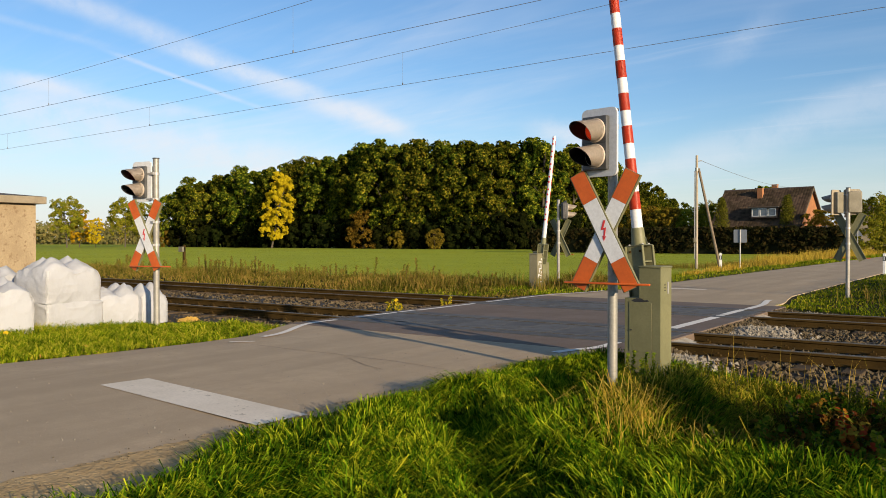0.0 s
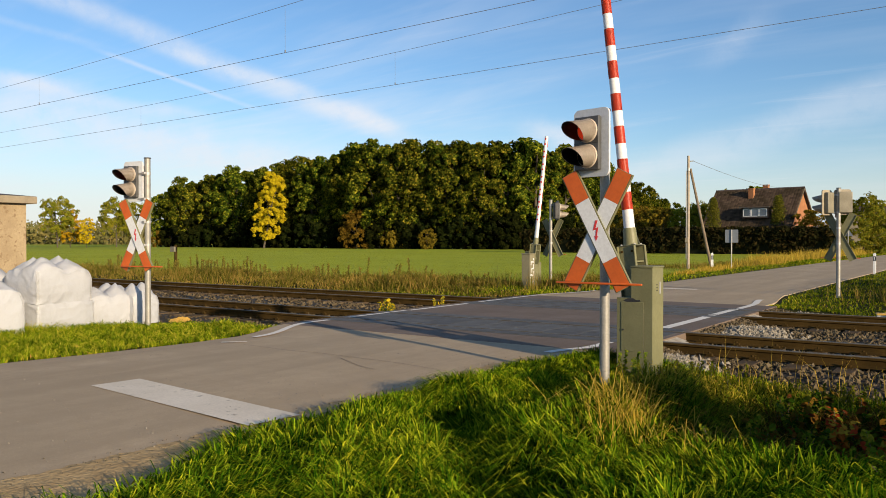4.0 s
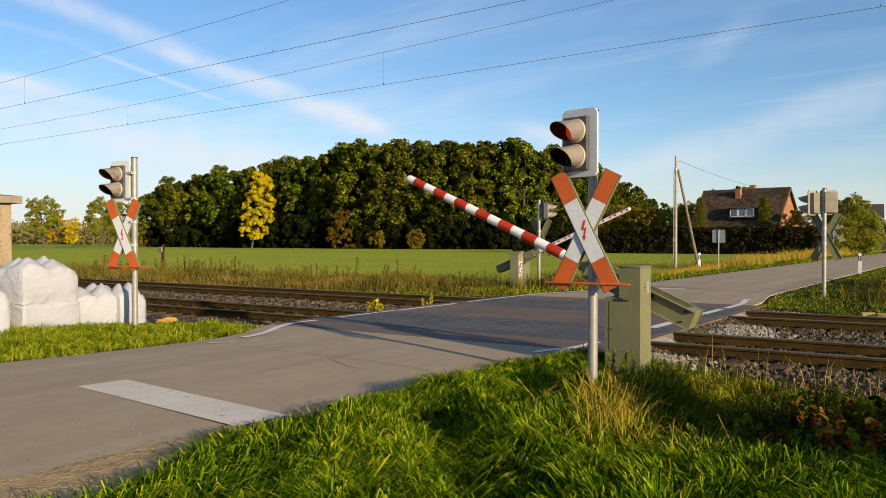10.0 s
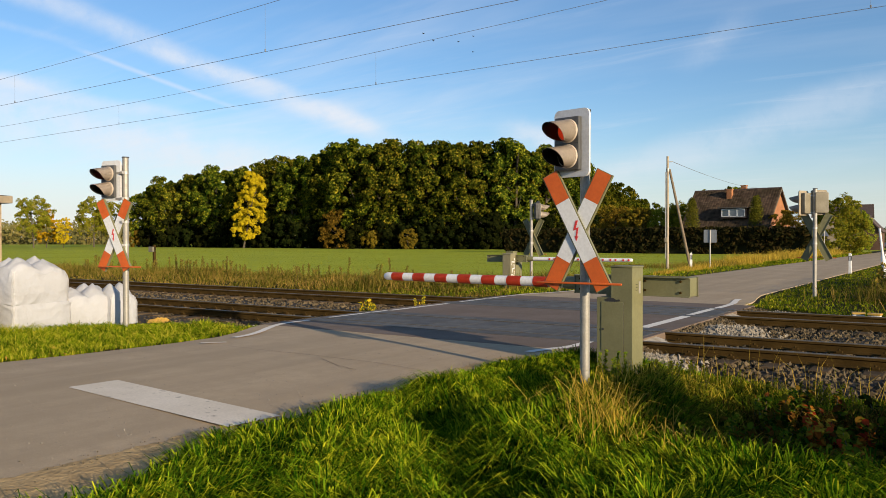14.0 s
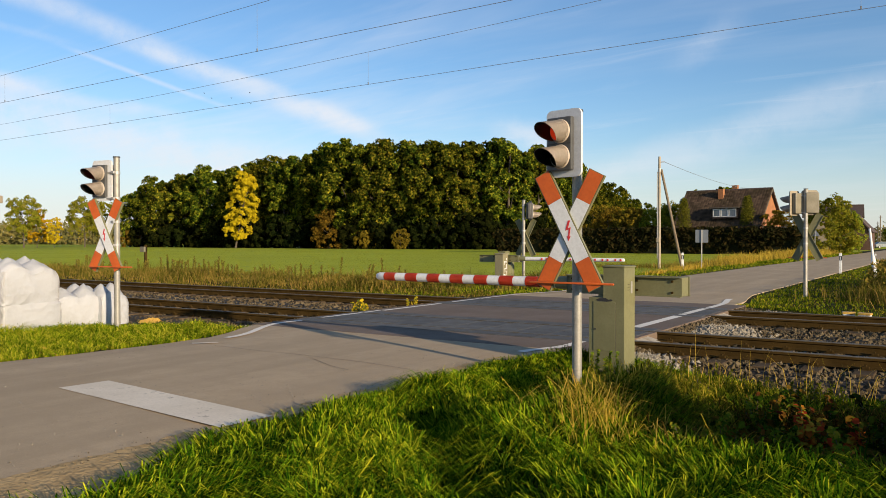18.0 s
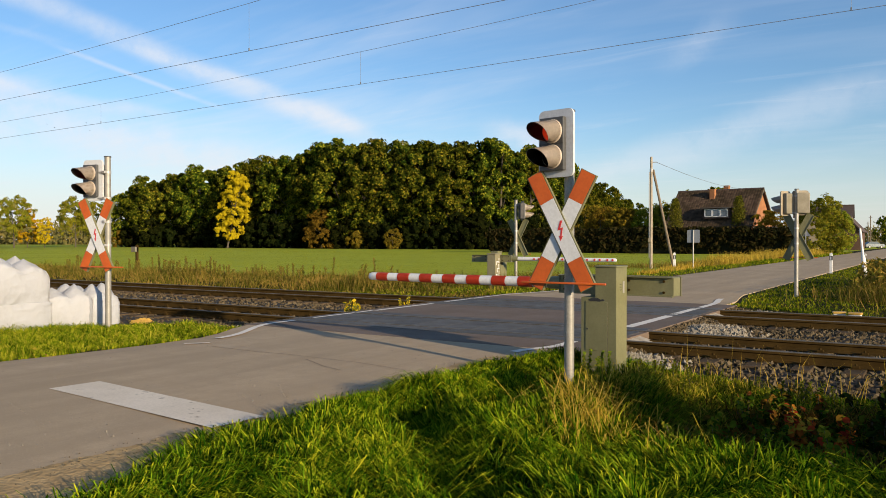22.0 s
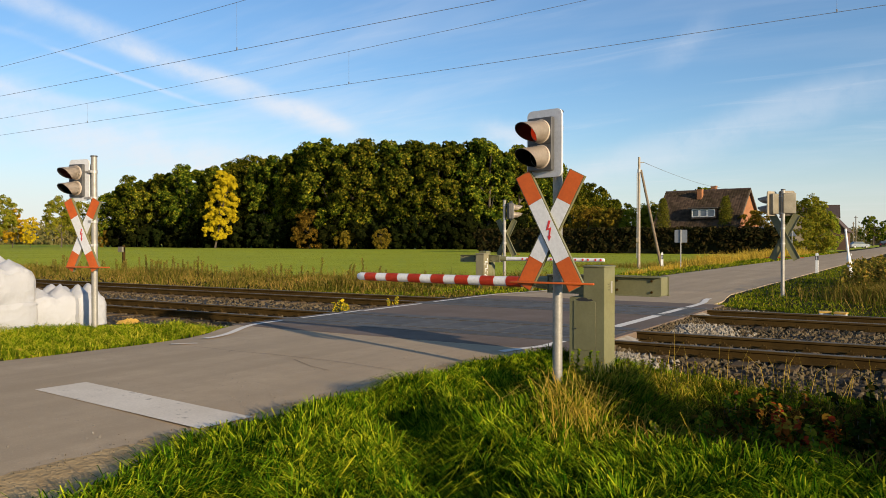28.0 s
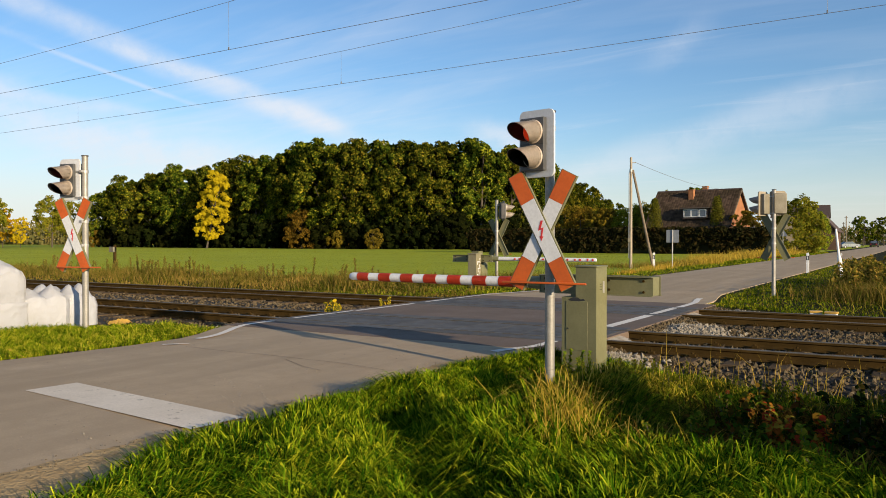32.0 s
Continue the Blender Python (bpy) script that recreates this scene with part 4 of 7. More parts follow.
def barrier_arm(parent, length):
    """A white tube towards -x, striped red on its outer face (-y), with its counterweight frame behind the pivot."""
    r0, r1, start = 0.073, 0.062, 0.70
    bm = bmesh.new()
    rod(bm, (-start, 0, 0), (-length + 0.04, 0, 0), r0, r1, 24)
    rod(bm, (-length + 0.04, 0, 0), (-length, 0, 0), r1, r1 * 0.8, 24)
    arm = part("arm", bm, "white_paint", parent, "white tapered barrier arm")
    n = 7
    pitch = 0.442
    for k in range(n):
        a = length - 0.17 - k * pitch
        b = max(a - pitch * 0.53, start + 0.02)
        if a < b + 0.02:
            break
        bm = bmesh.new()
        rings = []
        for x in (-a, -b):
            r = r0 + (r1 - r0) * (-x - start) / (length - start) + 0.0025
            rings.append([bm.verts.new((x, -r * math.cos(t), r * math.sin(t))) for t in np.linspace(-1.75, 1.75, 18)])
        for i in range(17):
            bm.faces.new((rings[0][i], rings[0][i + 1], rings[1][i + 1], rings[1][i]))
        made = bmesh.ops.solidify(bm, geom=bm.faces[:], thickness=0.002)
        part("red_band", bm, "red_band", arm, "red reflective band")
        if k < 8:
            for dx in (-0.09, 0.09):
                x = -(a + b) / 2 - pitch * 0.22 + dx
                r = r0 + (r1 - r0) * (-x - start) / (length - start)
                bm = bmesh.new()
                rod(bm, (x, r - 0.004, 0), (x, r + 0.010, 0), 0.036, 0.032, 14)
                part("reflector", bm, "red_flash", arm, "round red reflector")
    # dark sleeve and flange where the tube is held
    bm = bmesh.new()
    rod(bm, (-0.52, 0, 0), (-start - 0.05, 0, 0), 0.096, 0.082, 24)
    part("arm_socket", bm, "olive", arm, "olive conical arm socket")
    bm = bmesh.new()
    box(bm, (-0.515, 0, 0), (0.016, 0.30, 0.25), 0.004)
    for s in (-1, 1):
        slab(bm, [(-0.52, s * 0.10), (-0.52, s * 0.123), (-0.62, s * 0.10)], 0.012, Matrix())
    part("flange", bm, "olive_dark", arm, "bolted flange")
    for z in (-0.095, 0.095):
        for y in (-0.09, 0.09):
            bm = bmesh.new()
            rod(bm, (-0.515, y, z), (-0.540, y, z), 0.014, seg=6)
            part("bolt", bm, "galvanised", arm)
    # counterweight frame: two channel plates with a cross piece and end weight
    for y in (-0.135, 0.135):
        bm = bmesh.new()
        s = -1 if y < 0 else 1
        slab(bm, [(-0.51, -0.11), (0.10, -0.12), (1.06, -0.125), (1.06, 0.125), (0.10, 0.12), (-0.51, 0.11)], 0.010, Matrix.Translation((0, y, 0)))
        box(bm, (0.275, y + s * 0.022, 0.118), (1.57, 0.05, 0.010))
        box(bm, (0.275, y + s * 0.022, -0.118), (1.57, 0.05, 0.010))
        plate = part("counterweight_plate", bm, "olive", arm, "olive steel channel plate", smooth=0)
        for x, z in ((-0.44, 0.07), (-0.44, -0.07), (-0.20, 0.06), (-0.20, -0.06), (0.04, 0.07), (0.48, -0.05), (0.48, 0.07), (0.94, 0.07), (0.94, -0.07)):
            bm = bmesh.new()
            rod(bm, (x, y + 0.005, z), (x, y + 0.005 + s * 0.022, z), 0.016, seg=6)
            part("bolt", bm, "rust", plate)
    bm = bmesh.new()
    box(bm, (0.99, 0, 0), (0.12, 0.255, 0.24), 0.01)
    part("counterweight", bm, "olive", arm, "olive counterweight block")
    bm = bmesh.new()
    box(bm, (-0.30, 0, 0), (0.02, 0.255, 0.20), 0.004)
    part("cross_piece", bm, "olive", arm)
    return arm


def barrier(at, turn, length, label, graffiti=False):
    b = thing("barrier", label, "level crossing barrier", at, turn, group="level crossing barriers")
    bm = bmesh.new()
    slab(bm, [(-0.005, 0.0), (0.47, 0.0), (0.47, 1.28), (0.19, 1.28), (0.19, 0.90), (-0.005, 0.90)], 0.325, Matrix.Translation((0, -0.517, 0)), 0.010)
    col = part("housing", bm, "olive", b, "olive steel drive housing")
    bm = bmesh.new()
    box(bm, (0.33, -0.355, 1.292), (0.305, 0.35, 0.022), 0.008)
    part("lid", bm, "olive", col)
    bm = bmesh.new()
    box(bm, (0.474, -0.30, 1.03), (0.010, 0.04, 0.15), 0.003)
    part("lock_plate", bm, "galvanised", col, "small pale plate with a lock")
    for dz in (0.0, 0.035, 0.07):
        for dy in (0, 0.03):
            bm = bmesh.new()
            rod(bm, (0.465, -0.40 + dy, 1.0 + dz), (0.474, -0.40 + dy, 1.0 + dz), 0.007, seg=6)
            part("vent_hole", bm, "black", col, smooth=0)
    bm = bmesh.new()
    box(bm, (0.205, -0.5195, 0.54), (0.30, 0.008, 0.62), 0.003)
    part("cabinet_door", bm, "olive", col, "flush door with a dark gap")
    bm = bmesh.new()
    slab(bm, [(0.09, 0.868), (0.13, 0.852), (0.24, 0.850), (0.32, 0.862), (0.30, 0.885), (0.26, 0.876), (0.22, 0.898), (0.16, 0.900), (0.12, 0.885)], 0.006, Matrix.Translation((0, -0.520, 0)))
    box(bm, (0.358, -0.5175, 0.54), (0.005, 0.004, 0.62), 0.001)
    part("door_gap", bm, "black", col, smooth=0)
    bm = bmesh.new()
    rod(bm, (0.085, -0.520, 0.50), (0.085, -0.532, 0.50), 0.011, seg=10)
    part("door_lock", bm, "black", col)
    # bearing block behind, on which the arm turns
    bm = bmesh.new()
    box(bm, (0.12, -0.02, 0.42), (0.42, 0.22, 0.84), 0.012)
    box(bm, (0.03, -0.185, 0.97), (0.13, 0.02, 0.24), 0.006)
    part("bearing_block", bm, "olive", b, "olive bearing block")
    bm = bmesh.new()
    rod(bm, (0, -0.19, PIVOT_Z), (0, 0.17, PIVOT_Z), 0.045, seg=18)
    part("axle", bm, "olive_dark", b)
    bm = bmesh.new()
    box(bm, (0.20, -0.18, -0.05), (0.66, 0.76, 0.10), 0.01)
    part("foundation", bm, "concrete", b, "concrete foundation")
    if graffiti:
        bm = bmesh.new()
        box(bm, (0.03, 0.38, 0.60), (0.33, 0.36, 1.20), 0.014)
        box(bm, (0.03, 0.38, 1.215), (0.37, 0.40, 0.03), 0.008)
        box(bm, (0.03, 0.38, 0.98), (0.345, 0.375, 0.02), 0.004)
        cover = part("rear_cover", bm, "olive_pale", b, "olive rear cover sprayed with white scrawl")
        for x, z, w, h, lean in ((0, 0.24, 0.20, 0.18, 10), (0.02, 0.47, 0.24, 0.19, -12), (-0.02, 0.70, 0.19, 0.18, 8), (0.0, 0.93, 0.22, 0.17, -5)):
            bm = bmesh.new()
            box(bm, (0, 0, 0), (w, 0.003, 0.04))
            box(bm, (0.04 - w / 2, 0, h / 2 - 0.03), (0.04, 0.003, h))
            box(bm, (w / 2 - 0.02, 0, -h / 3), (0.035, 0.003, h * 0.7))
            ob = part("paint_scrawl", bm, "white_paint", cover, "white sprayed scrawl", smooth=0)
            ob.matrix_basis = pose(-0.138, 0.38 + x, z, 0, 0, 90) @ pose(0, 0, 0, 0, lean, 0)
    arm = barrier_arm(b, length)
    return b, arm


near_barrier, near_arm = barrier((4.16, 9.97, 0.0), -3.6, 4.05, "olive barrier drive with a red and white striped arm")
far_barrier, far_arm = barrier((-5.42, 24.75, -0.06), 180, 4.32, "olive barrier drive with a white arm seen from behind, sprayed base", graffiti=True)


# ---- overhead line ----
def wire(parent, name, pts, r):
    bm = bmesh.new()
    for a, b in zip(pts, pts[1:]):
        rod(bm, a, b, r, seg=6)
    return part(name, bm, "wire", parent)


def overhead(y, contact, sag, low, x_low, droppers, r, slope=0.0):
    o = thing("overhead_line", "dark contact wire hung from a sagging carrier wire above the track", "overhead line", group="overhead lines", kind="structure")
    xs = np.linspace(-90, 70, 41)

    def carrier(x):
        return low + sag * (x - x_low) ** 2

    def tread(x):
        return contact + slope * x
    wire(o, "contact_wire", [(x, y, tread(x)) for x in xs], r)
    wire(o, "carrier_wire", [(x, y, carrier(x)) for x in xs], r * 0.9)
    for x in droppers:
        wire(o, "dropper", [(x, y, tread(x)), (x, y, carrier(x))], r * 0.6)
        bm = bmesh.new()
        box(bm, (x, y, tread(x) + 0.03), (0.03, 0.02, 0.07), 0.004)
        part("dropper_clamp", bm, "wire", o)


overhead(13.01, 6.07, 0.00075, 6.50, -34, (-5.6, -16.6, -27, 5.6, 16), 0.0055, 0.011)
overhead(18.11, 6.24, 0.00072, 6.60, -33, (-6.4, -18.84, -30, 6.35, 17), 0.006, 0.011)


# ---- bulk bags ----
def bulk_bag(at, size, turn, label, seed, peaks=True):
    b = thing("bulk_bag", label, "bulk bag", at, turn, group="white bulk bags")
    w, d, h = size
    rng = random.Random(seed)
    bm = bmesh.new()
    bmesh.ops.create_cube(bm, size=1.0)
    bmesh.ops.subdivide_edges(bm, edges=bm.edges[:], cuts=23, use_grid_fill=True)
    off = Vector((rng.uniform(-9, 9), rng.uniform(-9, 9), rng.uniform(-9, 9)))
    crests = [((sx * rng.uniform(0.30, 0.55), sy * rng.uniform(0.40, 0.62)), rng.uniform(0.17, 0.27) * min(1, h / 0.62)) for sx in (-1, 1) for sy in (-1, 1)]

    def shape(x, y, z):
        """From the cube's -1..1 to the slumped bag."""
        k = 1 - 0.035 * (abs(x) * abs(y)) ** 6
        bulge = 1 + 0.045 * (1 - z * z) * (1 - 0.6 * abs(x * y))
        px, py, pz = x * k * bulge * w / 2, y * k * bulge * d / 2, (z + 1) * h / 2
        p = Vector((px, py, pz))
        n = noise.noise(p * 2.2 + off)
        ridge = (1 - abs(noise.noise(Vector((px * 3.2 + pz * 1.5, py * 3.2 - pz * 1.5, pz * 4.2)) + off)) * 2.2)
        ridge = max(0, ridge) ** 3 * (0.35 + 0.65 * abs(z) ** 1.5)
        top = max(0.0, (z - 0.35) / 0.65)
        if peaks and top:
            pull = 1 - 0.09 * top ** 1.6
            px, py = px * pull, py * pull
            tent = max(tall * (1 - math.hypot((x - ax) / 0.70, (y - ay) / 0.60)) for (ax, ay), tall in crests)
            pz += top ** 1.5 * (max(tent, -0.03) + 0.035 * abs(noise.noise(Vector((x * 3.4, y * 3.4, 3)) + off)))
        elif top:
            pz += top * 0.02 * n
        out = 0.016 * n + 0.030 * ridge * (1 if z > -0.98 else 0)
        if abs(x) > abs(y):
            px += math.copysign(out, x)
        else:
            py += math.copysign(out, y)
        return Vector((px, py, pz))
    for v in bm.verts:
        v.co = shape(*(v.co * 2))
    part("bag_body", bm, "bag", b, smooth=32)
    # sewn bands down the corners
    for sx, sy in ((-1, -1), (1, -1), (1, 1), (-1, 1)):
        bm = bmesh.new()
        rows = []
        for i in range(13):
            z = -0.97 + (1.93 if peaks else 1.85) * i / 12
            ring = []
            for ax, ay in ((sx * 0.94, sy * 1.0), (sx, sy), (sx * 1.0, sy * 0.94)):
                q = shape(ax, ay, z)
                way = Vector((q.x, q.y, 0)).normalized()
                ring.append(bm.verts.new(q + way * 0.013))
            rows.append(ring)
        for lo, hi in zip(rows, rows[1:]):
            for q in range(2):
                bm.faces.new((lo[q], lo[q + 1], hi[q + 1], hi[q]))
        bmesh.ops.solidify(bm, geom=bm.faces[:], thickness=0.006)
        part("seam", bm, "bag_seam", b, "sewn white corner band")
    return b


bulk_bag((-6.53, 7.90, -0.08), (0.92, 1.18, 0.55), 7, "squat white woven bulk bag carrying another", 11, peaks=False)
bulk_bag((-6.53, 7.87, 0.46), (0.90, 1.16, 0.63), 9, "white bulk bag with tied peaks on top of another", 12)
bulk_bag((-6.75, 9.05, -0.08), (0.95, 0.92, 0.60), -4, "white woven bulk bag beside the signal post", 13)
bulk_bag((-6.62, 9.66, -0.08), (0.92, 0.62, 0.60), 4, "slim white bulk bag in the signal post's shadow", 14)
bulk_bag((-6.35, 6.60, -0.08), (0.98, 1.0, 0.80), -6, "sagging white bulk bag in the grass", 15)
bulk_bag((-7.70, 7.1, -0.08), (1.0, 1.0, 0.98), 8, "white bulk bag standing behind others", 16)
bulk_bag((-7.80, 8.3, -0.08), (1.0, 1.0, 0.98), -5, "white bulk bag with a folded top behind others", 17)
bulk_bag((-7.65, 5.95, -0.08), (1.0, 1.0, 0.92), 2, "white bulk bag at the end of the row", 18)


# ---- railway hut ----
def hut():
    h = thing("railway_hut", "small rendered flat-roofed railway hut with a grey door", "hut", (-10.55, 8.2, -0.1), 0)
    bm = bmesh.new()
    box(bm, (-1.7, 0, 1.30), (3.4, 2.6, 2.6))
    part("wall", bm, "render_wall", h, "rough ochre rendered wall", smooth=0)
    bm = bmesh.new()
    box(bm, (-1.7, 0, 2.665), (3.75, 2.95, 0.17), 0.015)
    part("roof", bm, "concrete", h, "overhanging concrete roof slab", smooth=0)
    bm = bmesh.new()
    vs = [bm.verts.new(p) for p in ((0.16, 1.46, 2.752), (0.16, -1.46, 2.752), (-3.56, -1.46, 2.752), (-3.56, 1.46, 2.752), (-1.7, 0, 2.95))]
    for f in ((0, 1, 4), (1, 2, 4), (2, 3, 4), (3, 0, 4), (3, 2, 1, 0)):
        bm.faces.new([vs[i] for i in f])
    part("roof_felt", bm, "roofing", h, "dark roofing felt", smooth=0)
    bm = bmesh.new()
    box(bm, (0.01, -0.55, 1.03), (0.07, 0.86, 2.02), 0.01)
    door = part("door", bm, "grey_door", h, "pale grey steel door")
    bm = bmesh.new()
    for y in (-1.0, -0.10):
        box(bm, (0.012, y, 1.04), (0.09, 0.05, 2.08), 0.006)
    box(bm, (0.012, -0.55, 2.07), (0.09, 0.95, 0.05), 0.006)
    part("door_frame", bm, "concrete", h)
    bm = bmesh.new()
    vs = [(-0.14, 0.0), (0.14, 0.0), (0, 0.25)]
    slab(bm, vs, 0.004, Matrix.Translation((0.052, -0.62, 1.66)) @ pose(0, 0, 0, 0, 0, 90))
    part("warning_sign", bm, "yellow_sign", door, "yellow warning triangle", smooth=0)
    bm = bmesh.new()
    rod(bm, (0.06, -0.18, 1.22), (0.06, -0.18, 1.42), 0.014, seg=8)
    part("door_handle", bm, "galvanised", door)


hut()


# ---- posts, poles and signs ----
def utility_pole():
    x, y = -7.71, 48.65
    p = thing("utility_pole", "wooden utility pole braced by a leaning strut", "utility pole", (x, y, -0.1))
    bm = bmesh.new()
    rod(bm, (0, 0, -0.3), (0, 0, 6.95), 0.092, 0.075, 20)
    part("pole", bm, "pole_pale", p, "weathered pole")
    bm = bmesh.new()
    rod(bm, (1.35, 0.5, -0.3), (0.10, 0.05, 6.15), 0.092, 0.072, 20)
    part("strut", bm, "wood_pole", p, "dark leaning strut")
    bm = bmesh.new()
    rod(bm, (-0.115, -0.05, 0.6), (-0.105, -0.05, 6.0), 0.028, seg=8)
    part("cable_pipe", bm, "galvanised", p, "pale cable pipe up the pole")
    bm = bmesh.new()
    box(bm, (-0.03, -0.14, 1.75), (0.20, 0.12, 0.30), 0.02)
    part("junction_box", bm, "pole_pale", p)
    bm = bmesh.new()
    rod(bm, (0, 0, 6.0), (0, 0, 6.2), 0.10, seg=20)
    part("pole_band", bm, "galvanised", p)
    bm = bmesh.new()
    rod(bm, (0.05, 0, 6.6), (0.30, 0.1, 6.62), 0.03, seg=8)
    part("insulator", bm, "galvanised", p)
    w = thing("service_cable", "thin cable slung from the pole to the house", "cable", kind="structure")
    a, b = Vector((x + 0.3, y + 0.1, 6.5)), Vector((-17.2, 117.6, 9.05))
    pts = [a.lerp(b, i / 16) - Vector((0, 0, 0.35 * 4 * (i / 16) * (1 - i / 16))) for i in range(17)]
    wire(w, "cable", pts, 0.016)


utility_pole()


def guide_post(at, turn, lean=0.0, label="white guide post with a black band at the roadside"):
    g = thing("guide_post", label, "guide post", at, turn, group="guide posts")
    g.matrix_basis = g.matrix_basis @ pose(0, 0, 0, lean, 0, 0)
    bm = bmesh.new()
    slab(bm, [(-0.06, -0.2), (0.06, -0.2), (0.06, 1.0), (0.02, 1.05), (-0.06, 1.02)], 0.10, Matrix.Translation((0, -0.05, 0)))
    part("post_body", bm, "plastic_white", g, smooth=0)
    bm = bmesh.new()
    box(bm, (0, 0, 0.78), (0.128, 0.108, 0.22))
    band = part("black_band", bm, "black", g, "black band", smooth=0)
    bm = bmesh.new()
    box(bm, (0, -0.056, 0.78), (0.05, 0.006, 0.16), 0.002)
    part("reflector", bm, "head_white", band)


guide_post((-5.05, 44.6, -0.1), 10, 3)
guide_post((2.98, 44.2, -0.05), -5, 0)


def leaning_post():
    p = thing("marker_post", "tall leaning white plastic marker post", "marker post", (4.98, 38.7, -0.1))
    p.matrix_basis = pose(4.98, 38.7, -0.1, 0, -6, 0)
    bm = bmesh.new()
    rod(bm, (0, 0, -0.2), (0, 0, 0.95), 0.085, 0.09, 18)
    rod(bm, (0, 0, 0.95), (0, 0, 1.15), 0.09, 0.05, 18)
    rod(bm, (0, 0, 1.15), (0, 0, 2.25), 0.05, 0.045, 18)
    part("tube", bm, "plastic_white", p)
    bm = bmesh.new()
    box(bm, (0.10, 0, 1.10), (0.07, 0.07, 0.09), 0.02)
    part("clip", bm, "plastic_white", p)


leaning_post()


def sign_post(at, height, plate, turn, label, shape="box"):
    s = thing("road_sign", label, "road sign", at, turn)
    bm = bmesh.new()
    rod(bm, (0, 0, -0.3), (0, 0, height), 0.032, seg=12)
    part("post", bm, "galvanised", s)
    bm = bmesh.new()
    if shape == "box":
        slab(bm, rounded(*plate, 0.04), 0.006, Matrix.Translation((0.0, 0.04, height - plate[1] / 2)))
    else:
        slab(bm, [(-0.45, 0), (0.45, 0), (0.0, 0.78)], 0.006, Matrix.Translation((0, 0.04, height - 0.80)))
    part("sign_plate", bm, "sign_back", s, "grey unpainted back of the plate", smooth=0)


sign_post((-4.67, 47.04, -0.1), 2.35, (0.72, 0.75), 8, "square road sign seen from its grey back")
sign_post((-4.4, 87.7, -0.1), 2.95, (0.9, 0.8), 0, "triangular road sign seen from its grey back", "tri")


def cable_post():
    p = thing("marker_stake", "rusty steel stake with a small grey box", "stake", (-28.1, 26.4, -0.1))
    bm = bmesh.new()
    box(bm, (0, 0, 0.72), (0.12, 0.12, 1.5), 0.01)
    part("stake", bm, "rust", p)
    bm = bmesh.new()
    box(bm, (-0.12, -0.05, 1.25), (0.36, 0.2, 0.28), 0.02)
    part("box", bm, "case_grey", p, "small grey box")


cable_post()


# ---- trackside bits ----
def deflector(at, turn, label):
    """A bent steel plate that guards the end of the crossing panels."""
    d = thing("deflector_plate", label, "deflector plate", at, turn, group="deflector plates")
    bm = bmesh.new()
    slab(bm, [(-0.26, 0.0), (0.30, -0.16), (0.30, -0.175), (-0.26, -0.015)], 0.62, Matrix.Translation((0, -0.31, 0)))
    part("plate", bm, "pale_steel", d, smooth=0)
    for y in (-0.24, 0.24):
        bm = bmesh.new()
        box(bm, (0.0, y, -0.12), (0.44, 0.03, 0.12), 0.004)
        part("rib", bm, "rust", d)


deflector((CROSS_EAST + 0.80, 12.95, -0.01), 0, "pale worn steel deflector plate at the panels' end")
deflector((CROSS_EAST + 0.80, 18.11, -0.01), 0, "rusty steel deflector plate at the far track")
deflector((CROSS_WEST - 0.55, 13.0, -0.01), 180, "yellowed steel deflector plate by the edge line")
deflector((CROSS_WEST - 0.55, 18.11, -0.01), 180, "worn steel deflector plate beyond the line")


def axle_counter(at, turn):
    c = thing("axle_counter", "small pale trackside box with a yellow lid", "trackside box", at, turn, group="trackside boxes")
    bm = bmesh.new()
    box(bm, (0, 0, 0.09), (0.26, 0.20, 0.18), 0.02)
    part("box", bm, "head_white", c)
    bm = bmesh.new()
    box(bm, (0, 0, 0.20), (0.29, 0.23, 0.05), 0.015)
    part("lid", bm, "yellow_plastic", c, "yellow lid")


axle_counter((5.85, 21.0, -0.30), 10)
axle_counter((6.20, 20.9, -0.30), -6)


def crumpled_sheet():
    c = thing("crumpled_sheet", "crumpled yellow plastic sheet lying by the track", "plastic sheet", (-7.0, 11.15, -0.22), 20)
    bm = bmesh.new()
    bmesh.ops.create_grid(bm, x_segments=14, y_segments=8, size=0.5)
    for v in bm.verts:
        x, y, _ = v.co
        v.co = (x * 0.46, y * 0.30, 0.09 * (1 - (2 * y) ** 2) * (1 - (1.6 * x) ** 2) + 0.09 * abs(noise.noise(Vector((x * 5, y * 5, 2)))))
    bmesh.ops.solidify(bm, geom=bm.faces[:], thickness=0.006)
    part("sheet", bm, "yellow_plastic", c, smooth=0)


crumpled_sheet()


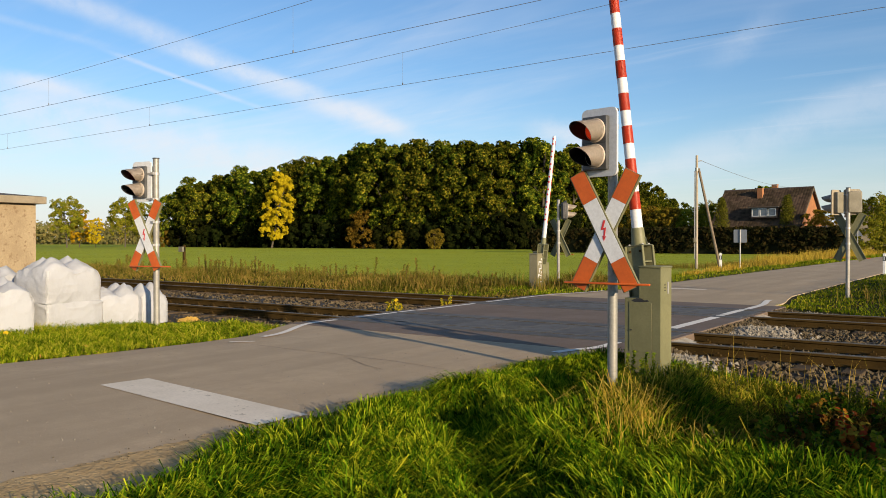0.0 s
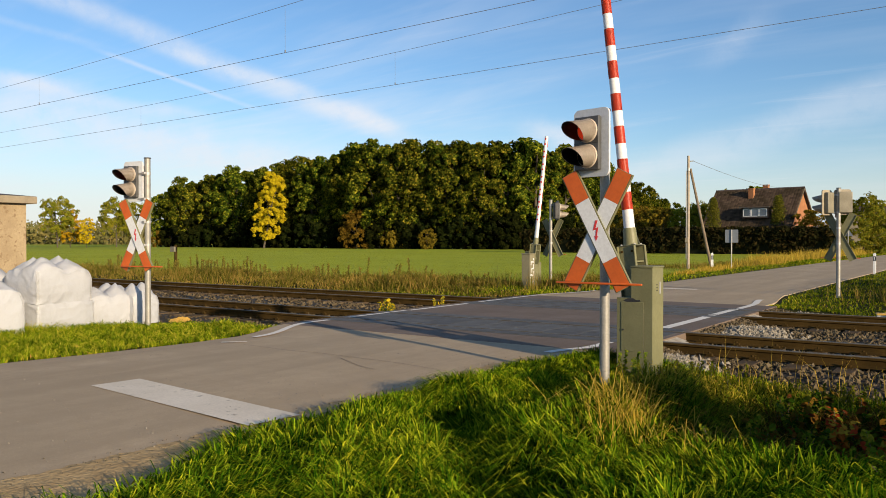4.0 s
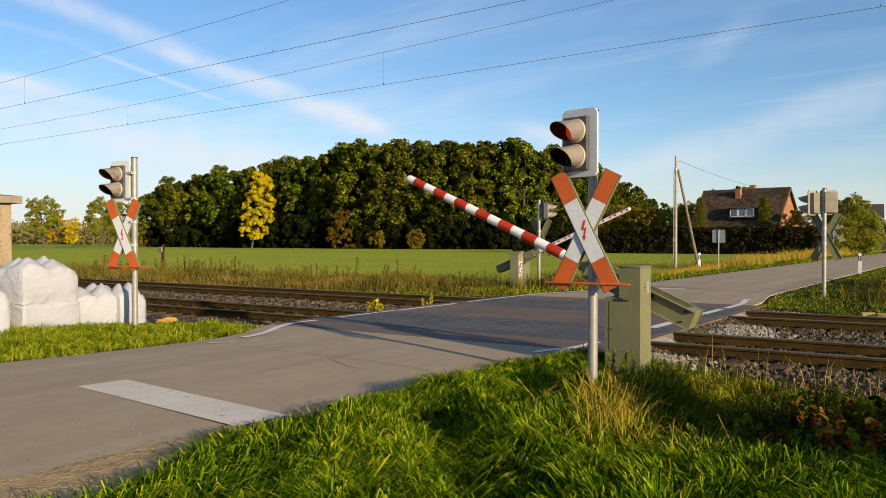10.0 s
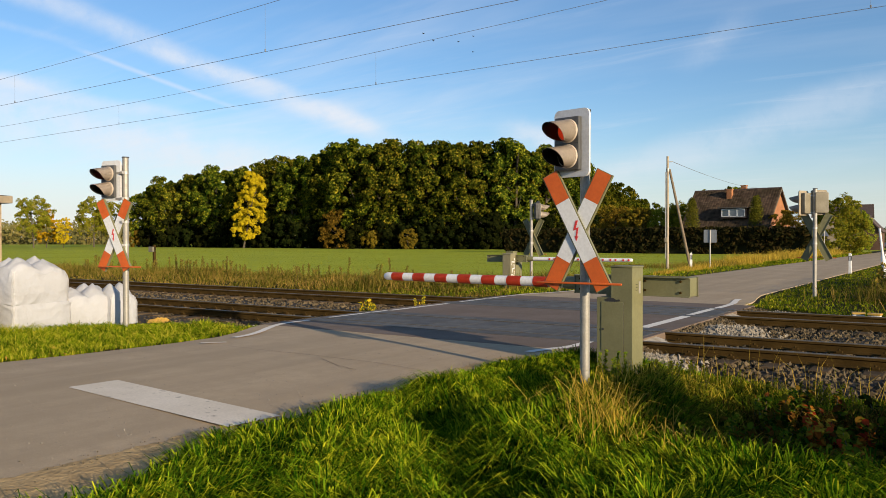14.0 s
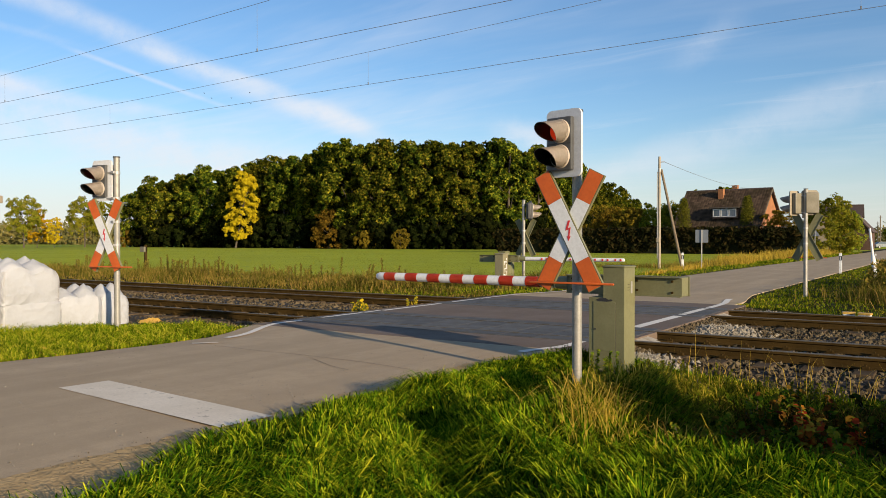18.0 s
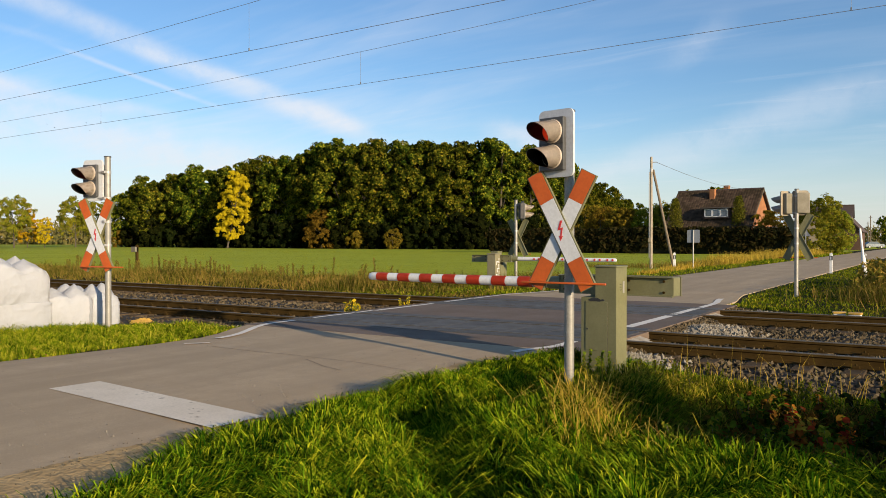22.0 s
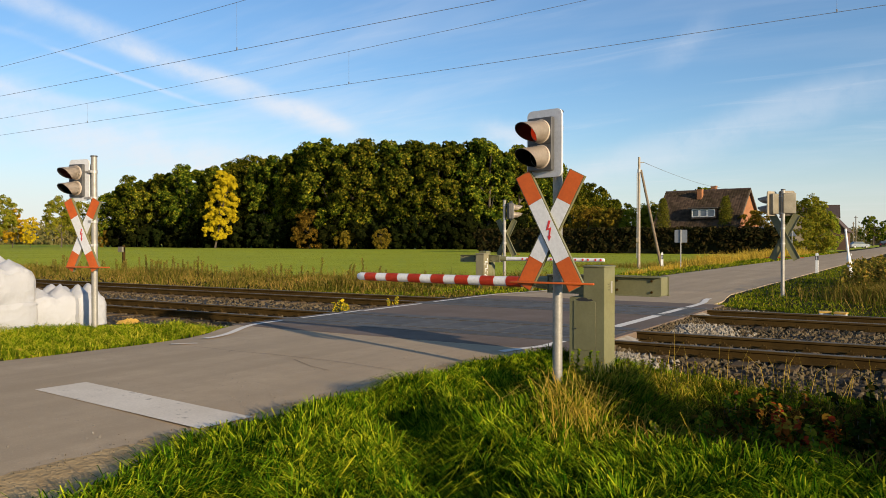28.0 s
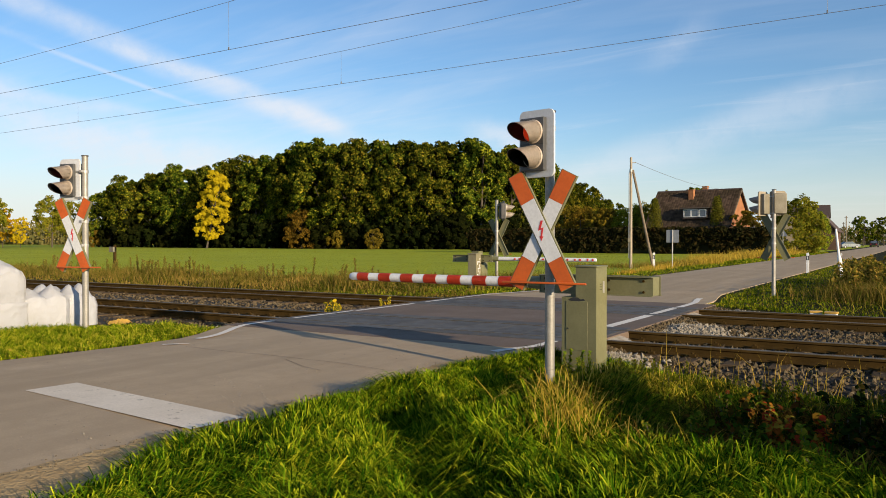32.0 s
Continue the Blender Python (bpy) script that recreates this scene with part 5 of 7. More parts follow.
# ---- house, barn ----
def house():
    x0, x1, ry, half, ridge, eave = -26.15, -13.8, 118.0, 5.4, 9.05, 3.2
    h = thing("house", "brick house with a dark tiled gable roof and a dormer", "house", ((x0 + x1) / 2 - 0.2, ry, -0.2), -9)
    L = (x1 - x0)
    bm = bmesh.new()
    m = pose(0, 0, 0, 0, 0, 90)
    slab(bm, [(-half + 0.4, 0), (half - 0.4, 0), (half - 0.4, eave), (0, ridge - 0.25), (-half + 0.4, eave)], L - 0.5, m @ Matrix.Translation((0, -(L - 0.5) / 2, 0)))
    part("wall", bm, "brick", h, "orange brick walls", smooth=0)
    slope = math.atan2(ridge - eave + 0.25, half)
    ln = math.hypot(half, ridge - eave + 0.25)
    for s in (-1, 1):
        bm = bmesh.new()
        box(bm, (0, 0, 0), (L + 0.3, ln + 0.2, 0.14))
        roof = part("roof", bm, "tile", h, "dark brown tiled roof slope", smooth=0)
        mid = Vector((0, s * half / 2, (ridge + eave) / 2 - 0.1))
        roof.matrix_basis = Matrix.Translation(mid) @ Matrix.Rotation(-s * slope, 4, "X")
        if s < 0:
            # joined rows of pantiles, stepped course over course
            bm = bmesh.new()
            w = (L + 0.3) / 34
            prof = [(0.0, 0.0), (0.25, 0.018), (0.5, 0.024), (0.75, 0.014), (1.0, -0.006)]
            for r in range(22):
                y0 = -ln / 2 + r * (ln / 22)
                y1 = y0 + ln / 22 + 0.03
                for c in range(34):
                    x = -(L + 0.3) / 2 + w * c
                    lift = 0.006 * math.sin(c * 7.3 + r * 3.1)
                    lo = [bm.verts.new((x + u * w, y0, 0.105 + v + lift)) for u, v in prof]
                    hi = [bm.verts.new((x + u * w, y1, 0.075 + v + lift)) for u, v in prof]
                    for q in range(4):
                        bm.faces.new((lo[q], lo[q + 1], hi[q + 1], hi[q]))
            tiles = part("tile_cover", bm, "tile_bits", roof, smooth=0)
            tiles["kind"] = "stuff"
    bm = bmesh.new()
    rod(bm, (-L / 2 - 0.15, 0, ridge + 0.05), (L / 2 + 0.15, 0, ridge + 0.05), 0.14, seg=10)
    part("ridge", bm, "tile", h)
    for x, y, z0, z1 in ((-0.6, -1.0, 7.4, 9.15), (0.8, 0.6, 8.2, 9.7)):
        bm = bmesh.new()
        box(bm, (x, y, (z0 + z1) / 2), (0.72, 0.6, z1 - z0))
        box(bm, (x, y, z1), (0.80, 0.68, 0.12))
        part("chimney", bm, "brick", h, "brick chimney", smooth=0)
    bm = bmesh.new()
    box(bm, (1.35, -3.2, 5.62), (3.6, 2.6, 1.40))
    dormer = part("dormer", bm, "tile", h, "flat-roofed dormer", smooth=0)
    bm = bmesh.new()
    box(bm, (1.35, -3.3, 6.38), (4.2, 3.0, 0.14))
    part("dormer_roof", bm, "roofing", dormer, smooth=0)
    for i in range(3):
        x = 1.35 + (i - 1) * 1.12
        bm = bmesh.new()
        for dx, dz, w, hh in ((-0.48, 0, 0.11, 1.1), (0.48, 0, 0.11, 1.1), (0, 0.50, 1.07, 0.11), (0, -0.50, 1.07, 0.11)):
            box(bm, (x + dx, -4.53, 5.66 + dz), (w, 0.10, hh))
        win = part("window", bm, "frame_white", dormer, "white window frame", smooth=0)
        bm = bmesh.new()
        box(bm, (x, -4.515, 5.66), (0.90, 0.04, 0.94))
        part("window_pane", bm, "pane", dormer, smooth=0)
    # gable windows
    for y, z, w, hh in ((-2.6, 1.7, 1.3, 1.4), (2.0, 1.7, 1.3, 1.4)):
        bm = bmesh.new()
        box(bm, (L / 2 - 0.24, y, z), (0.08, w, hh))
        win = part("window", bm, "frame_white", h, "white gable window", smooth=0)
        bm = bmesh.new()
        box(bm, (L / 2 - 0.20, y, z), (0.03, w - 0.2, hh - 0.2))
        part("window_pane", bm, "pane", win, smooth=0)
    bm = bmesh.new()
    for s in (-1, 1):
        m2 = Matrix.Translation((L / 2 + 0.14, s * half / 2, (ridge + eave) / 2 - 0.18)) @ Matrix.Rotation(-s * slope, 4, "X")
        box(bm, (0, 0, 0), (0.05, ln + 0.2, 0.24), 0, m2)
    part("verge_board", bm, "bark", h, "dark wooden verge boards", smooth=0)
    # white porch roof on the east side
    bm = bmesh.new()
    box(bm, (L / 2 + 1.6, -1.0, 3.55), (3.4, 4.5, 0.25))
    box(bm, (L / 2 + 3.1, -3.0, 1.7), (0.15, 0.15, 3.5))
    box(bm, (L / 2 + 3.1, 1.0, 1.7), (0.15, 0.15, 3.5))
    part("porch", bm, "frame_white", h, "white porch roof", smooth=0)


house()


def gable_block(name, label, at, turn, length, half, eave, ridge, wall, openings=()):
    h = thing(name, label, "barn", at, turn)
    m = pose(0, 0, 0, 0, 0, 90)
    bm = bmesh.new()
    slab(bm, [(-half + 0.3, 0), (half - 0.3, 0), (half - 0.3, eave), (0, ridge - 0.2), (-half + 0.3, eave)], length - 0.4, m @ Matrix.Translation((0, -(length - 0.4) / 2, 0)))
    part("wall", bm, wall, h, smooth=0)
    slope, ln = math.atan2(ridge - eave, half), math.hypot(half, ridge - eave)
    for s in (-1, 1):
        bm = bmesh.new()
        box(bm, (0, 0, 0), (length + 0.3, ln + 0.4, 0.16))
        roof = part("roof", bm, "tile", h, "dark roof slope", smooth=0)
        roof.matrix_basis = Matrix.Translation((0, s * half / 2, (ridge + eave) / 2)) @ Matrix.Rotation(-s * slope, 4, "X")
    for x, y, z, w, d, hh in openings:
        bm = bmesh.new()
        box(bm, (x, y, z), (w, d, hh))
        part("door" if hh > 1.6 else "window", bm, "black", h, smooth=0)
    return h


gable_block("barn", "dark-roofed barn with grey rendered walls behind the trees", (*survey(697 / 1400 * 172, 172), -0.2), 4, 11.5, 4.0, 6.9, 9.4, "concrete", ((-3, -3.75, 1.5, 1.4, 0.2, 1.2), (2, -3.75, 1.5, 1.4, 0.2, 1.2)))
gable_block("shed", "low red brick shed at the roadside", (-8.3, 168, -0.2), 90, 9, 2.6, 3.5, 6.4, "brick_red", ((-1.5, -2.15, 1.3, 1.2, 0.15, 1.2), (2.5, -2.15, 1.2, 2.0, 0.15, 2.2)))


# ---- parked cars, far poles ----
def car(at, turn, paint, label):
    c = thing("car", label, "car", at, turn)
    bm = bmesh.new()
    side = [(-2.1, 0.35), (2.1, 0.35), (2.15, 0.75), (1.9, 0.95), (1.05, 1.0), (0.45, 1.48), (-1.1, 1.50), (-1.75, 1.02), (-2.1, 0.95)]
    slab(bm, side, 1.72, Matrix.Translation((0, -0.86, 0)))
    bmesh.ops.bevel(bm, geom=bm.edges[:], offset=0.06, segments=2, affect="EDGES")
    part("body", bm, paint, c)
    bm = bmesh.new()
    slab(bm, [(-1.55, 1.03), (0.92, 1.03), (0.40, 1.40), (-1.05, 1.42)], 1.74, Matrix.Translation((0, -0.87, 0)))
    part("side_windows", bm, "pane", c, smooth=0)
    for s in (-1, 1):
        bm = bmesh.new()
        x, z = (0.75, 1.24) if s > 0 else (-1.43, 1.25)
        box(bm, (0, 0, 0), (0.03, 1.3, 0.52), 0.01, pose(x + s * 0.04, 0, z, 0, -s * 50 if s > 0 else 48, 0))
        part("windscreen", bm, "pane", c)
        for y in (-0.6, 0.6):
            bm = bmesh.new()
            box(bm, (s * 2.12, y, 0.74), (0.08, 0.34, 0.14), 0.02)
            part("headlight" if s > 0 else "tail_light", bm, "head_white" if s > 0 else "red_flash", c)
        for y in (-0.8, 0.8):
            bm = bmesh.new()
            rod(bm, (s * 1.3, y - 0.1, 0.32), (s * 1.3, y + 0.1, 0.32), 0.32, seg=18)
            w = part("wheel", bm, "tyre", c)
            bm = bmesh.new()
            rod(bm, (s * 1.3, y - 0.105, 0.32), (s * 1.3, y + 0.105, 0.32), 0.19, seg=14)
            part("rim", bm, "galvanised", w)


car((*survey(113.0, 190.0), 0.0), 88, "car_dark", "dark car standing on the country road")
car((*survey(100.0, 178.0), -0.15), 30, "car_grey", "grey car parked beside the barn")


def far_pole(at, height):
    p = thing("utility_pole", "slim grey wooden utility pole far down the road", "utility pole", at)
    bm = bmesh.new()
    rod(bm, (0, 0, -0.3), (0, 0, height), 0.16, 0.11, 10)
    part("pole", bm, "wood_pole", p)
    bm = bmesh.new()
    rod(bm, (-0.4, 0, height - 0.4), (0.4, 0, height - 0.4), 0.05, seg=8)
    part("cross_arm", bm, "wood_pole", p)


for bearing, depth, height in ((780.5, 195, 8.0), (776, 225, 7.2), (741, 150, 6.8)):
    far_pole((*survey(bearing / 1400 * depth, depth), -0.2), height)


# ---- trees and hedges ----
def leaf_cloud(centres, radii, counts, size, seed, squash=0.8):
    """Small four-sided leaves spread over the outside of uneven clumps."""
    rng = np.random.default_rng(seed)
    C = np.repeat(centres, counts, axis=0)
    R = np.repeat(radii, counts)
    n = len(C)
    d = rng.normal(size=(n, 3))
    d /= np.linalg.norm(d, axis=1)[:, None]
    r = R * rng.uniform(0.70, 1.12, n)
    P = C + d * r[:, None] * np.array([1, 1, squash])
    u = rng.normal(size=(n, 3))
    nrm = d + 0.9 * rng.normal(size=(n, 3))
    nrm /= np.linalg.norm(nrm, axis=1)[:, None]
    u = np.cross(nrm, u)
    u /= np.linalg.norm(u, axis=1)[:, None] + 1e-9
    v = np.cross(nrm, u)
    s = size * rng.uniform(0.6, 1.3, n)[:, None]
    V = np.stack([P - u * s * 0.9, P - v * s * 0.45 + u * s * 0.1, P + u * s * 0.9, P + v * s * 0.45 - u * s * 0.1], 1).reshape(-1, 3)
    return V, np.arange(4 * n).reshape(-1, 4)


def billows(seed, rx, z0, z1, lobes, per_lobe, per_clump, size, foot=0.2):
    """A crown of large lobes, each heaped with small clumps of three-cornered leaves that face outward."""
    rng = np.random.default_rng(seed)
    f = (np.arange(lobes) + rng.uniform(0.1, 0.9, lobes)) / lobes
    a = np.arange(lobes) * 2.4 + rng.uniform(-0.6, 0.6, lobes)
    prof = np.sin(np.pi * np.clip(foot + (0.86 - foot) * f, 0, 1)) ** 0.6
    R = rx * rng.uniform(0.34, 0.50, lobes)
    reach = np.maximum(rx * prof * rng.uniform(0.85, 1.05, lobes) - R * 0.75, 0)
    L = np.stack([reach * np.cos(a), reach * np.sin(a), z0 + (z1 - z0 - R * 0.8) * f + R * 0.2], 1)
    heart = np.stack([np.zeros(lobes), np.zeros(lobes), L[:, 2] * 0.7], 1)
    n = lobes * per_lobe
    d = rng.normal(size=(n, 3)) + 0.9 * np.repeat((L - heart) / np.linalg.norm(L - heart, axis=1)[:, None], per_lobe, axis=0) + np.array([0, 0, 0.35])
    d /= np.linalg.norm(d, axis=1)[:, None]
    C = np.repeat(L, per_lobe, axis=0) + d * (np.repeat(R, per_lobe) * rng.uniform(0.55, 1.0, n))[:, None] * np.array([1, 1, 0.85])
    cr = np.repeat(R, per_lobe) * rng.uniform(0.18, 0.38, n)
    m = n * per_clump
    e = rng.normal(size=(m, 3)) + 0.7 * np.repeat(d, per_clump, axis=0) + np.array([0, 0, 0.25])
    e /= np.linalg.norm(e, axis=1)[:, None]
    P = np.repeat(C, per_clump, axis=0) + e * (np.repeat(cr, per_clump) * rng.uniform(0.6, 1.15, m))[:, None]
    nrm = e + 0.5 * np.repeat(d, per_clump, axis=0) + 0.55 * rng.normal(size=(m, 3))
    nrm /= np.linalg.norm(nrm, axis=1)[:, None]
    u = np.cross(nrm, rng.normal(size=(m, 3)))
    u /= np.linalg.norm(u, axis=1)[:, None] + 1e-9
    v = np.cross(nrm, u)
    s = size * rng.uniform(0.6, 1.35, m)[:, None]
    V = np.stack([P - u * s * 0.75 - v * s * 0.4, P + u * s * 0.7 - v * s * 0.45, P + v * s * 0.8 + u * s * 0.1], 1).reshape(-1, 3)
    return V, np.arange(3 * m).reshape(-1, 3)


def limb_mesh(seed, height, spread, r, forks=7, start=0.25):
    rng = random.Random(seed)
    bm = bmesh.new()
    lean = Vector((rng.uniform(-0.4, 0.4), rng.uniform(-0.4, 0.4), 0))
    pts = [Vector((0, 0, -0.4)), Vector((0, 0, height * 0.2)) + lean * 0.3, Vector((0, 0, height * 0.5)) + lean, Vector((0, 0, height * 0.85)) + lean * 1.4]
    for i, (a, b) in enumerate(zip(pts, pts[1:])):
        rod(bm, a, b, r * (1.15, 0.8, 0.5)[i], r * (0.8, 0.5, 0.15)[i], 8)
    for k in range(forks):
        f = start + (0.78 - start) * k / forks
        a = Vector((0, 0, height * f)) + lean * f * 1.3
        ang = k * 2.4 + rng.uniform(-0.4, 0.4)
        out = spread * rng.uniform(0.5, 0.85)
        b = a + Vector((math.cos(ang) * out * 0.5, math.sin(ang) * out * 0.5, height * 0.07))
        c = b + Vector((math.cos(ang) * out * 0.5, math.sin(ang) * out * 0.5, height * 0.09))
        rod(bm, a, b, r * 0.35, r * 0.22, 6), rod(bm, b, c, r * 0.22, r * 0.08, 6)
    return bm


def make_tree(name, label, seed, height, rx, base, lobes, per_lobe, per_clump, leaf, mat, trunk_r=0.35, category="tree", group="", foot=0.2):
    t = thing(name, label, category, group=group)
    part("trunk", limb_mesh(seed, height, rx, trunk_r), "bark", t)
    V, T = billows(seed, rx, height * base, height, lobes, per_lobe, per_clump, leaf, foot)
    sheet("crown", V, np.zeros((0, 4)), mat, T, parent=t)
    return t


def place(t, at, turn=0.0, scale=1.0, first=False):
    m = pose(*at, 0, 0, turn) @ Matrix.Diagonal((scale, scale, scale, 1))
    if first:
        t.matrix_basis = m
        return t
    t2 = copy_thing(t, m)
    t2.matrix_basis = m
    return t2


def woods():
    rng = random.Random(3)
    kinds = [make_tree("oak_tree", "broad oak with dark green leaves turning brown at the wood's edge", 20 + i, 21.0, rx, 0.15, lobes, 14, 64, 0.32, "leaf_oak", 0.42, group="trees at the wood's edge", foot=0.05)
             for i, (rx, lobes) in enumerate(((6.2, 19), (5.4, 17), (6.8, 20), (5.0, 18)))]
    used = set()
    # outline of the wood against the sky: bearing (in 1400ths of the distance) and height above eye level
    tops = ((-560, 84), (-520, 102), (-484, 112), (-430, 124), (-384, 132), (-314, 143), (-224, 158), (-150, 180), (-84, 174), (-4, 180), (76, 184), (146, 176), (216, 148), (276, 106), (320, 84), (350, 70))
    bearings = (-548, -524, -500, -476, -452, -428, -404, -380, -356, -330, -304, -276, -250, -226, -202, -178, -154, -130, -104, -78, -52, -28, -4, 22, 48, 74, 98, 122, 146, 170, 196, 222, 246, 268, 292, 316, 340)
    edge = [(b, float(np.interp(b, (-560, -330, -150, 110, 240, 350), (214, 190, 170, 158, 178, 205)))) for b in bearings]
    k = 0
    for row in range(2):
        for b, d in edge:
            d2 = d + row * 13 + rng.uniform(-3, 3)
            h = 1.8 + float(np.interp(b, [q[0] for q in tops], [q[1] for q in tops])) / 1400 * d2
            x, y = survey((b + rng.uniform(-6, 6) + row * 11) / 1400 * d2, d2)
            s = h / 21.0 * rng.uniform(0.86, 1.0)
            i = (k * 3 + row) % 4
            place(kinds[i], (x, y, -0.2), rng.uniform(0, 360), s, i not in used)
            used.add(i)
            k += 1
    # undergrowth closing the wood below the crowns, its shade painted in near-black leaves
    shrub = [make_tree("woodland_shrub", "dense shrub under the oaks, mostly painted dark as shade", 60 + i, 6.5, 3.6, 0.0, 12, 10, 36, 0.40, m, 0.12, "shrub", "shrubs at the wood's edge") for i, m in enumerate(("leaf_shaded", "leaf_shaded", "leaf_russet"))]
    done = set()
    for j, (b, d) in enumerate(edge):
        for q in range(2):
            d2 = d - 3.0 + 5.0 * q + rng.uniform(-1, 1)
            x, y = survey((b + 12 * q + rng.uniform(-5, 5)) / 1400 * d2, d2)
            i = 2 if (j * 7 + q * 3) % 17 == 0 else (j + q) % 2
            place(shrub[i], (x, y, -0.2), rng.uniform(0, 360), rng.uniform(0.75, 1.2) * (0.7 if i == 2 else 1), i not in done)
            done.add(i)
    y = make_tree("yellow_tree", "slender tree in bright yellow autumn leaf before the wood", 77, 20.0, 4.1, 0.12, 26, 14, 60, 0.24, "leaf_yellow", 0.25)
    # it leans out to the light
    place(y, (*survey(-362 / 1400 * 178, 178), -0.2), 20, 0.86, True)
    y.matrix_basis = Matrix.Translation(y.matrix_basis.translation) @ Matrix.Rotation(radians(10), 4, Vector((-0.552, 0.834, 0))) @ Matrix.Translation(-y.matrix_basis.translation) @ y.matrix_basis
    r = make_tree("golden_shrub", "golden brown shrub at the wood's edge", 78, 9.5, 4.4, -0.02, 15, 11, 46, 0.24, "leaf_russet", 0.15, "shrub")
    place(r, (*survey(-196 / 1400 * 168, 168), -0.2), 0, 0.85, True)
    for b, d, s in ((-70, 157, 0.42), (300, 132, 0.75), (330, 128, 0.72), (345, 126, 0.7), (275, 138, 0.8), (230, 148, 0.7)):
        place(r, (*survey(b / 1400 * d, d), -0.2), b, s)


woods()


def left_trees():
    a = make_tree("ash_tree", "loose-crowned tree with green and yellow leaves on a thin trunk", 91, 13.0, 4.8, 0.28, 17, 12, 46, 0.24, "leaf_bush", 0.2, group="field trees")
    place(a, (*survey(-735 / 1400 * 190, 190), -0.3), 0, 0.93, True)
    place(a, (*survey(-628 / 1400 * 205, 205), -0.3), 120, 0.98)
    place(a, (*survey(-600 / 1400 * 225, 225), -0.3), 200, 1.0)
    b = make_tree("birch_tree", "small yellow tree with pale trunk", 92, 9.0, 2.6, 0.15, 14, 10, 40, 0.20, "leaf_yellow", 0.1, group="field trees")
    place(b, (*survey(-682 / 1400 * 188, 188), -0.3), 0, 0.80, True)
    place(b, (*survey(-712 / 1400 * 196, 196), -0.3), 60, 1.05)
    # low far woods, with the haze of distance painted into pale leaves
    rng = np.random.default_rng(8)
    n = 150
    C, R = [], []
    for i in range(n):
        f = i / n
        d = 330 + 60 * rng.random()
        bearing = -1100 + 760 * f
        x, y = survey(bearing / 1400 * d, d)
        C.append((x, y, 2.5 + 3.5 * rng.random())), R.append(4.5 + 2.5 * rng.random())
    for i in range(60):
        d = 420 + 60 * rng.random()
        bearing = 700 + 420 * i / 60
        x, y = survey(bearing / 1400 * d, d)
        C.append((x, y, 3.0 + 3.0 * rng.random())), R.append(4.5 + 2.5 * rng.random())
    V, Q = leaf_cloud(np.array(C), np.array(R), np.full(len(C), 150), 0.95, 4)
    tagged(sheet("far_woods", V, Q, "leaf_hazed"), "low woods beyond the fields, haze painted into the leaf colour", "woods", kind="stuff")


left_trees()


def hedge(name, label, x0, x1, y0, y1, h, clumps, per, leaf, mat, seed):
    rng = np.random.default_rng(seed)
    C = np.stack([rng.uniform(x0, x1, clumps), rng.uniform(y0, y1, clumps), rng.uniform(0.2, h - 0.45, clumps)], 1)
    top = np.stack([rng.uniform(x0, x1, clumps // 3), rng.uniform(y0, y1, clumps // 3), np.full(clumps // 3, h - 0.5)], 1)
    C = np.concatenate([C, top])
    V, Q = leaf_cloud(C, rng.uniform(0.45, 0.75, len(C)), np.full(len(C), per), leaf, seed)
    t = thing(name, label, "hedge")
    sheet("foliage", V, Q, mat, parent=t)
    bm = bmesh.new()
    box(bm, ((x0 + x1) / 2, (y0 + y1) / 2, h * 0.42), (x1 - x0, (y1 - y0) * 0.6, h * 0.84 + 0.2))
    part("twig_core", bm, "hedge_core", t, smooth=0)


hedge("hedge", "tall dark clipped hedge in front of the house", -50.0, -8.0, 103.2, 104.4, 3.3, 460, 60, 0.30, "leaf_hedge", 31)


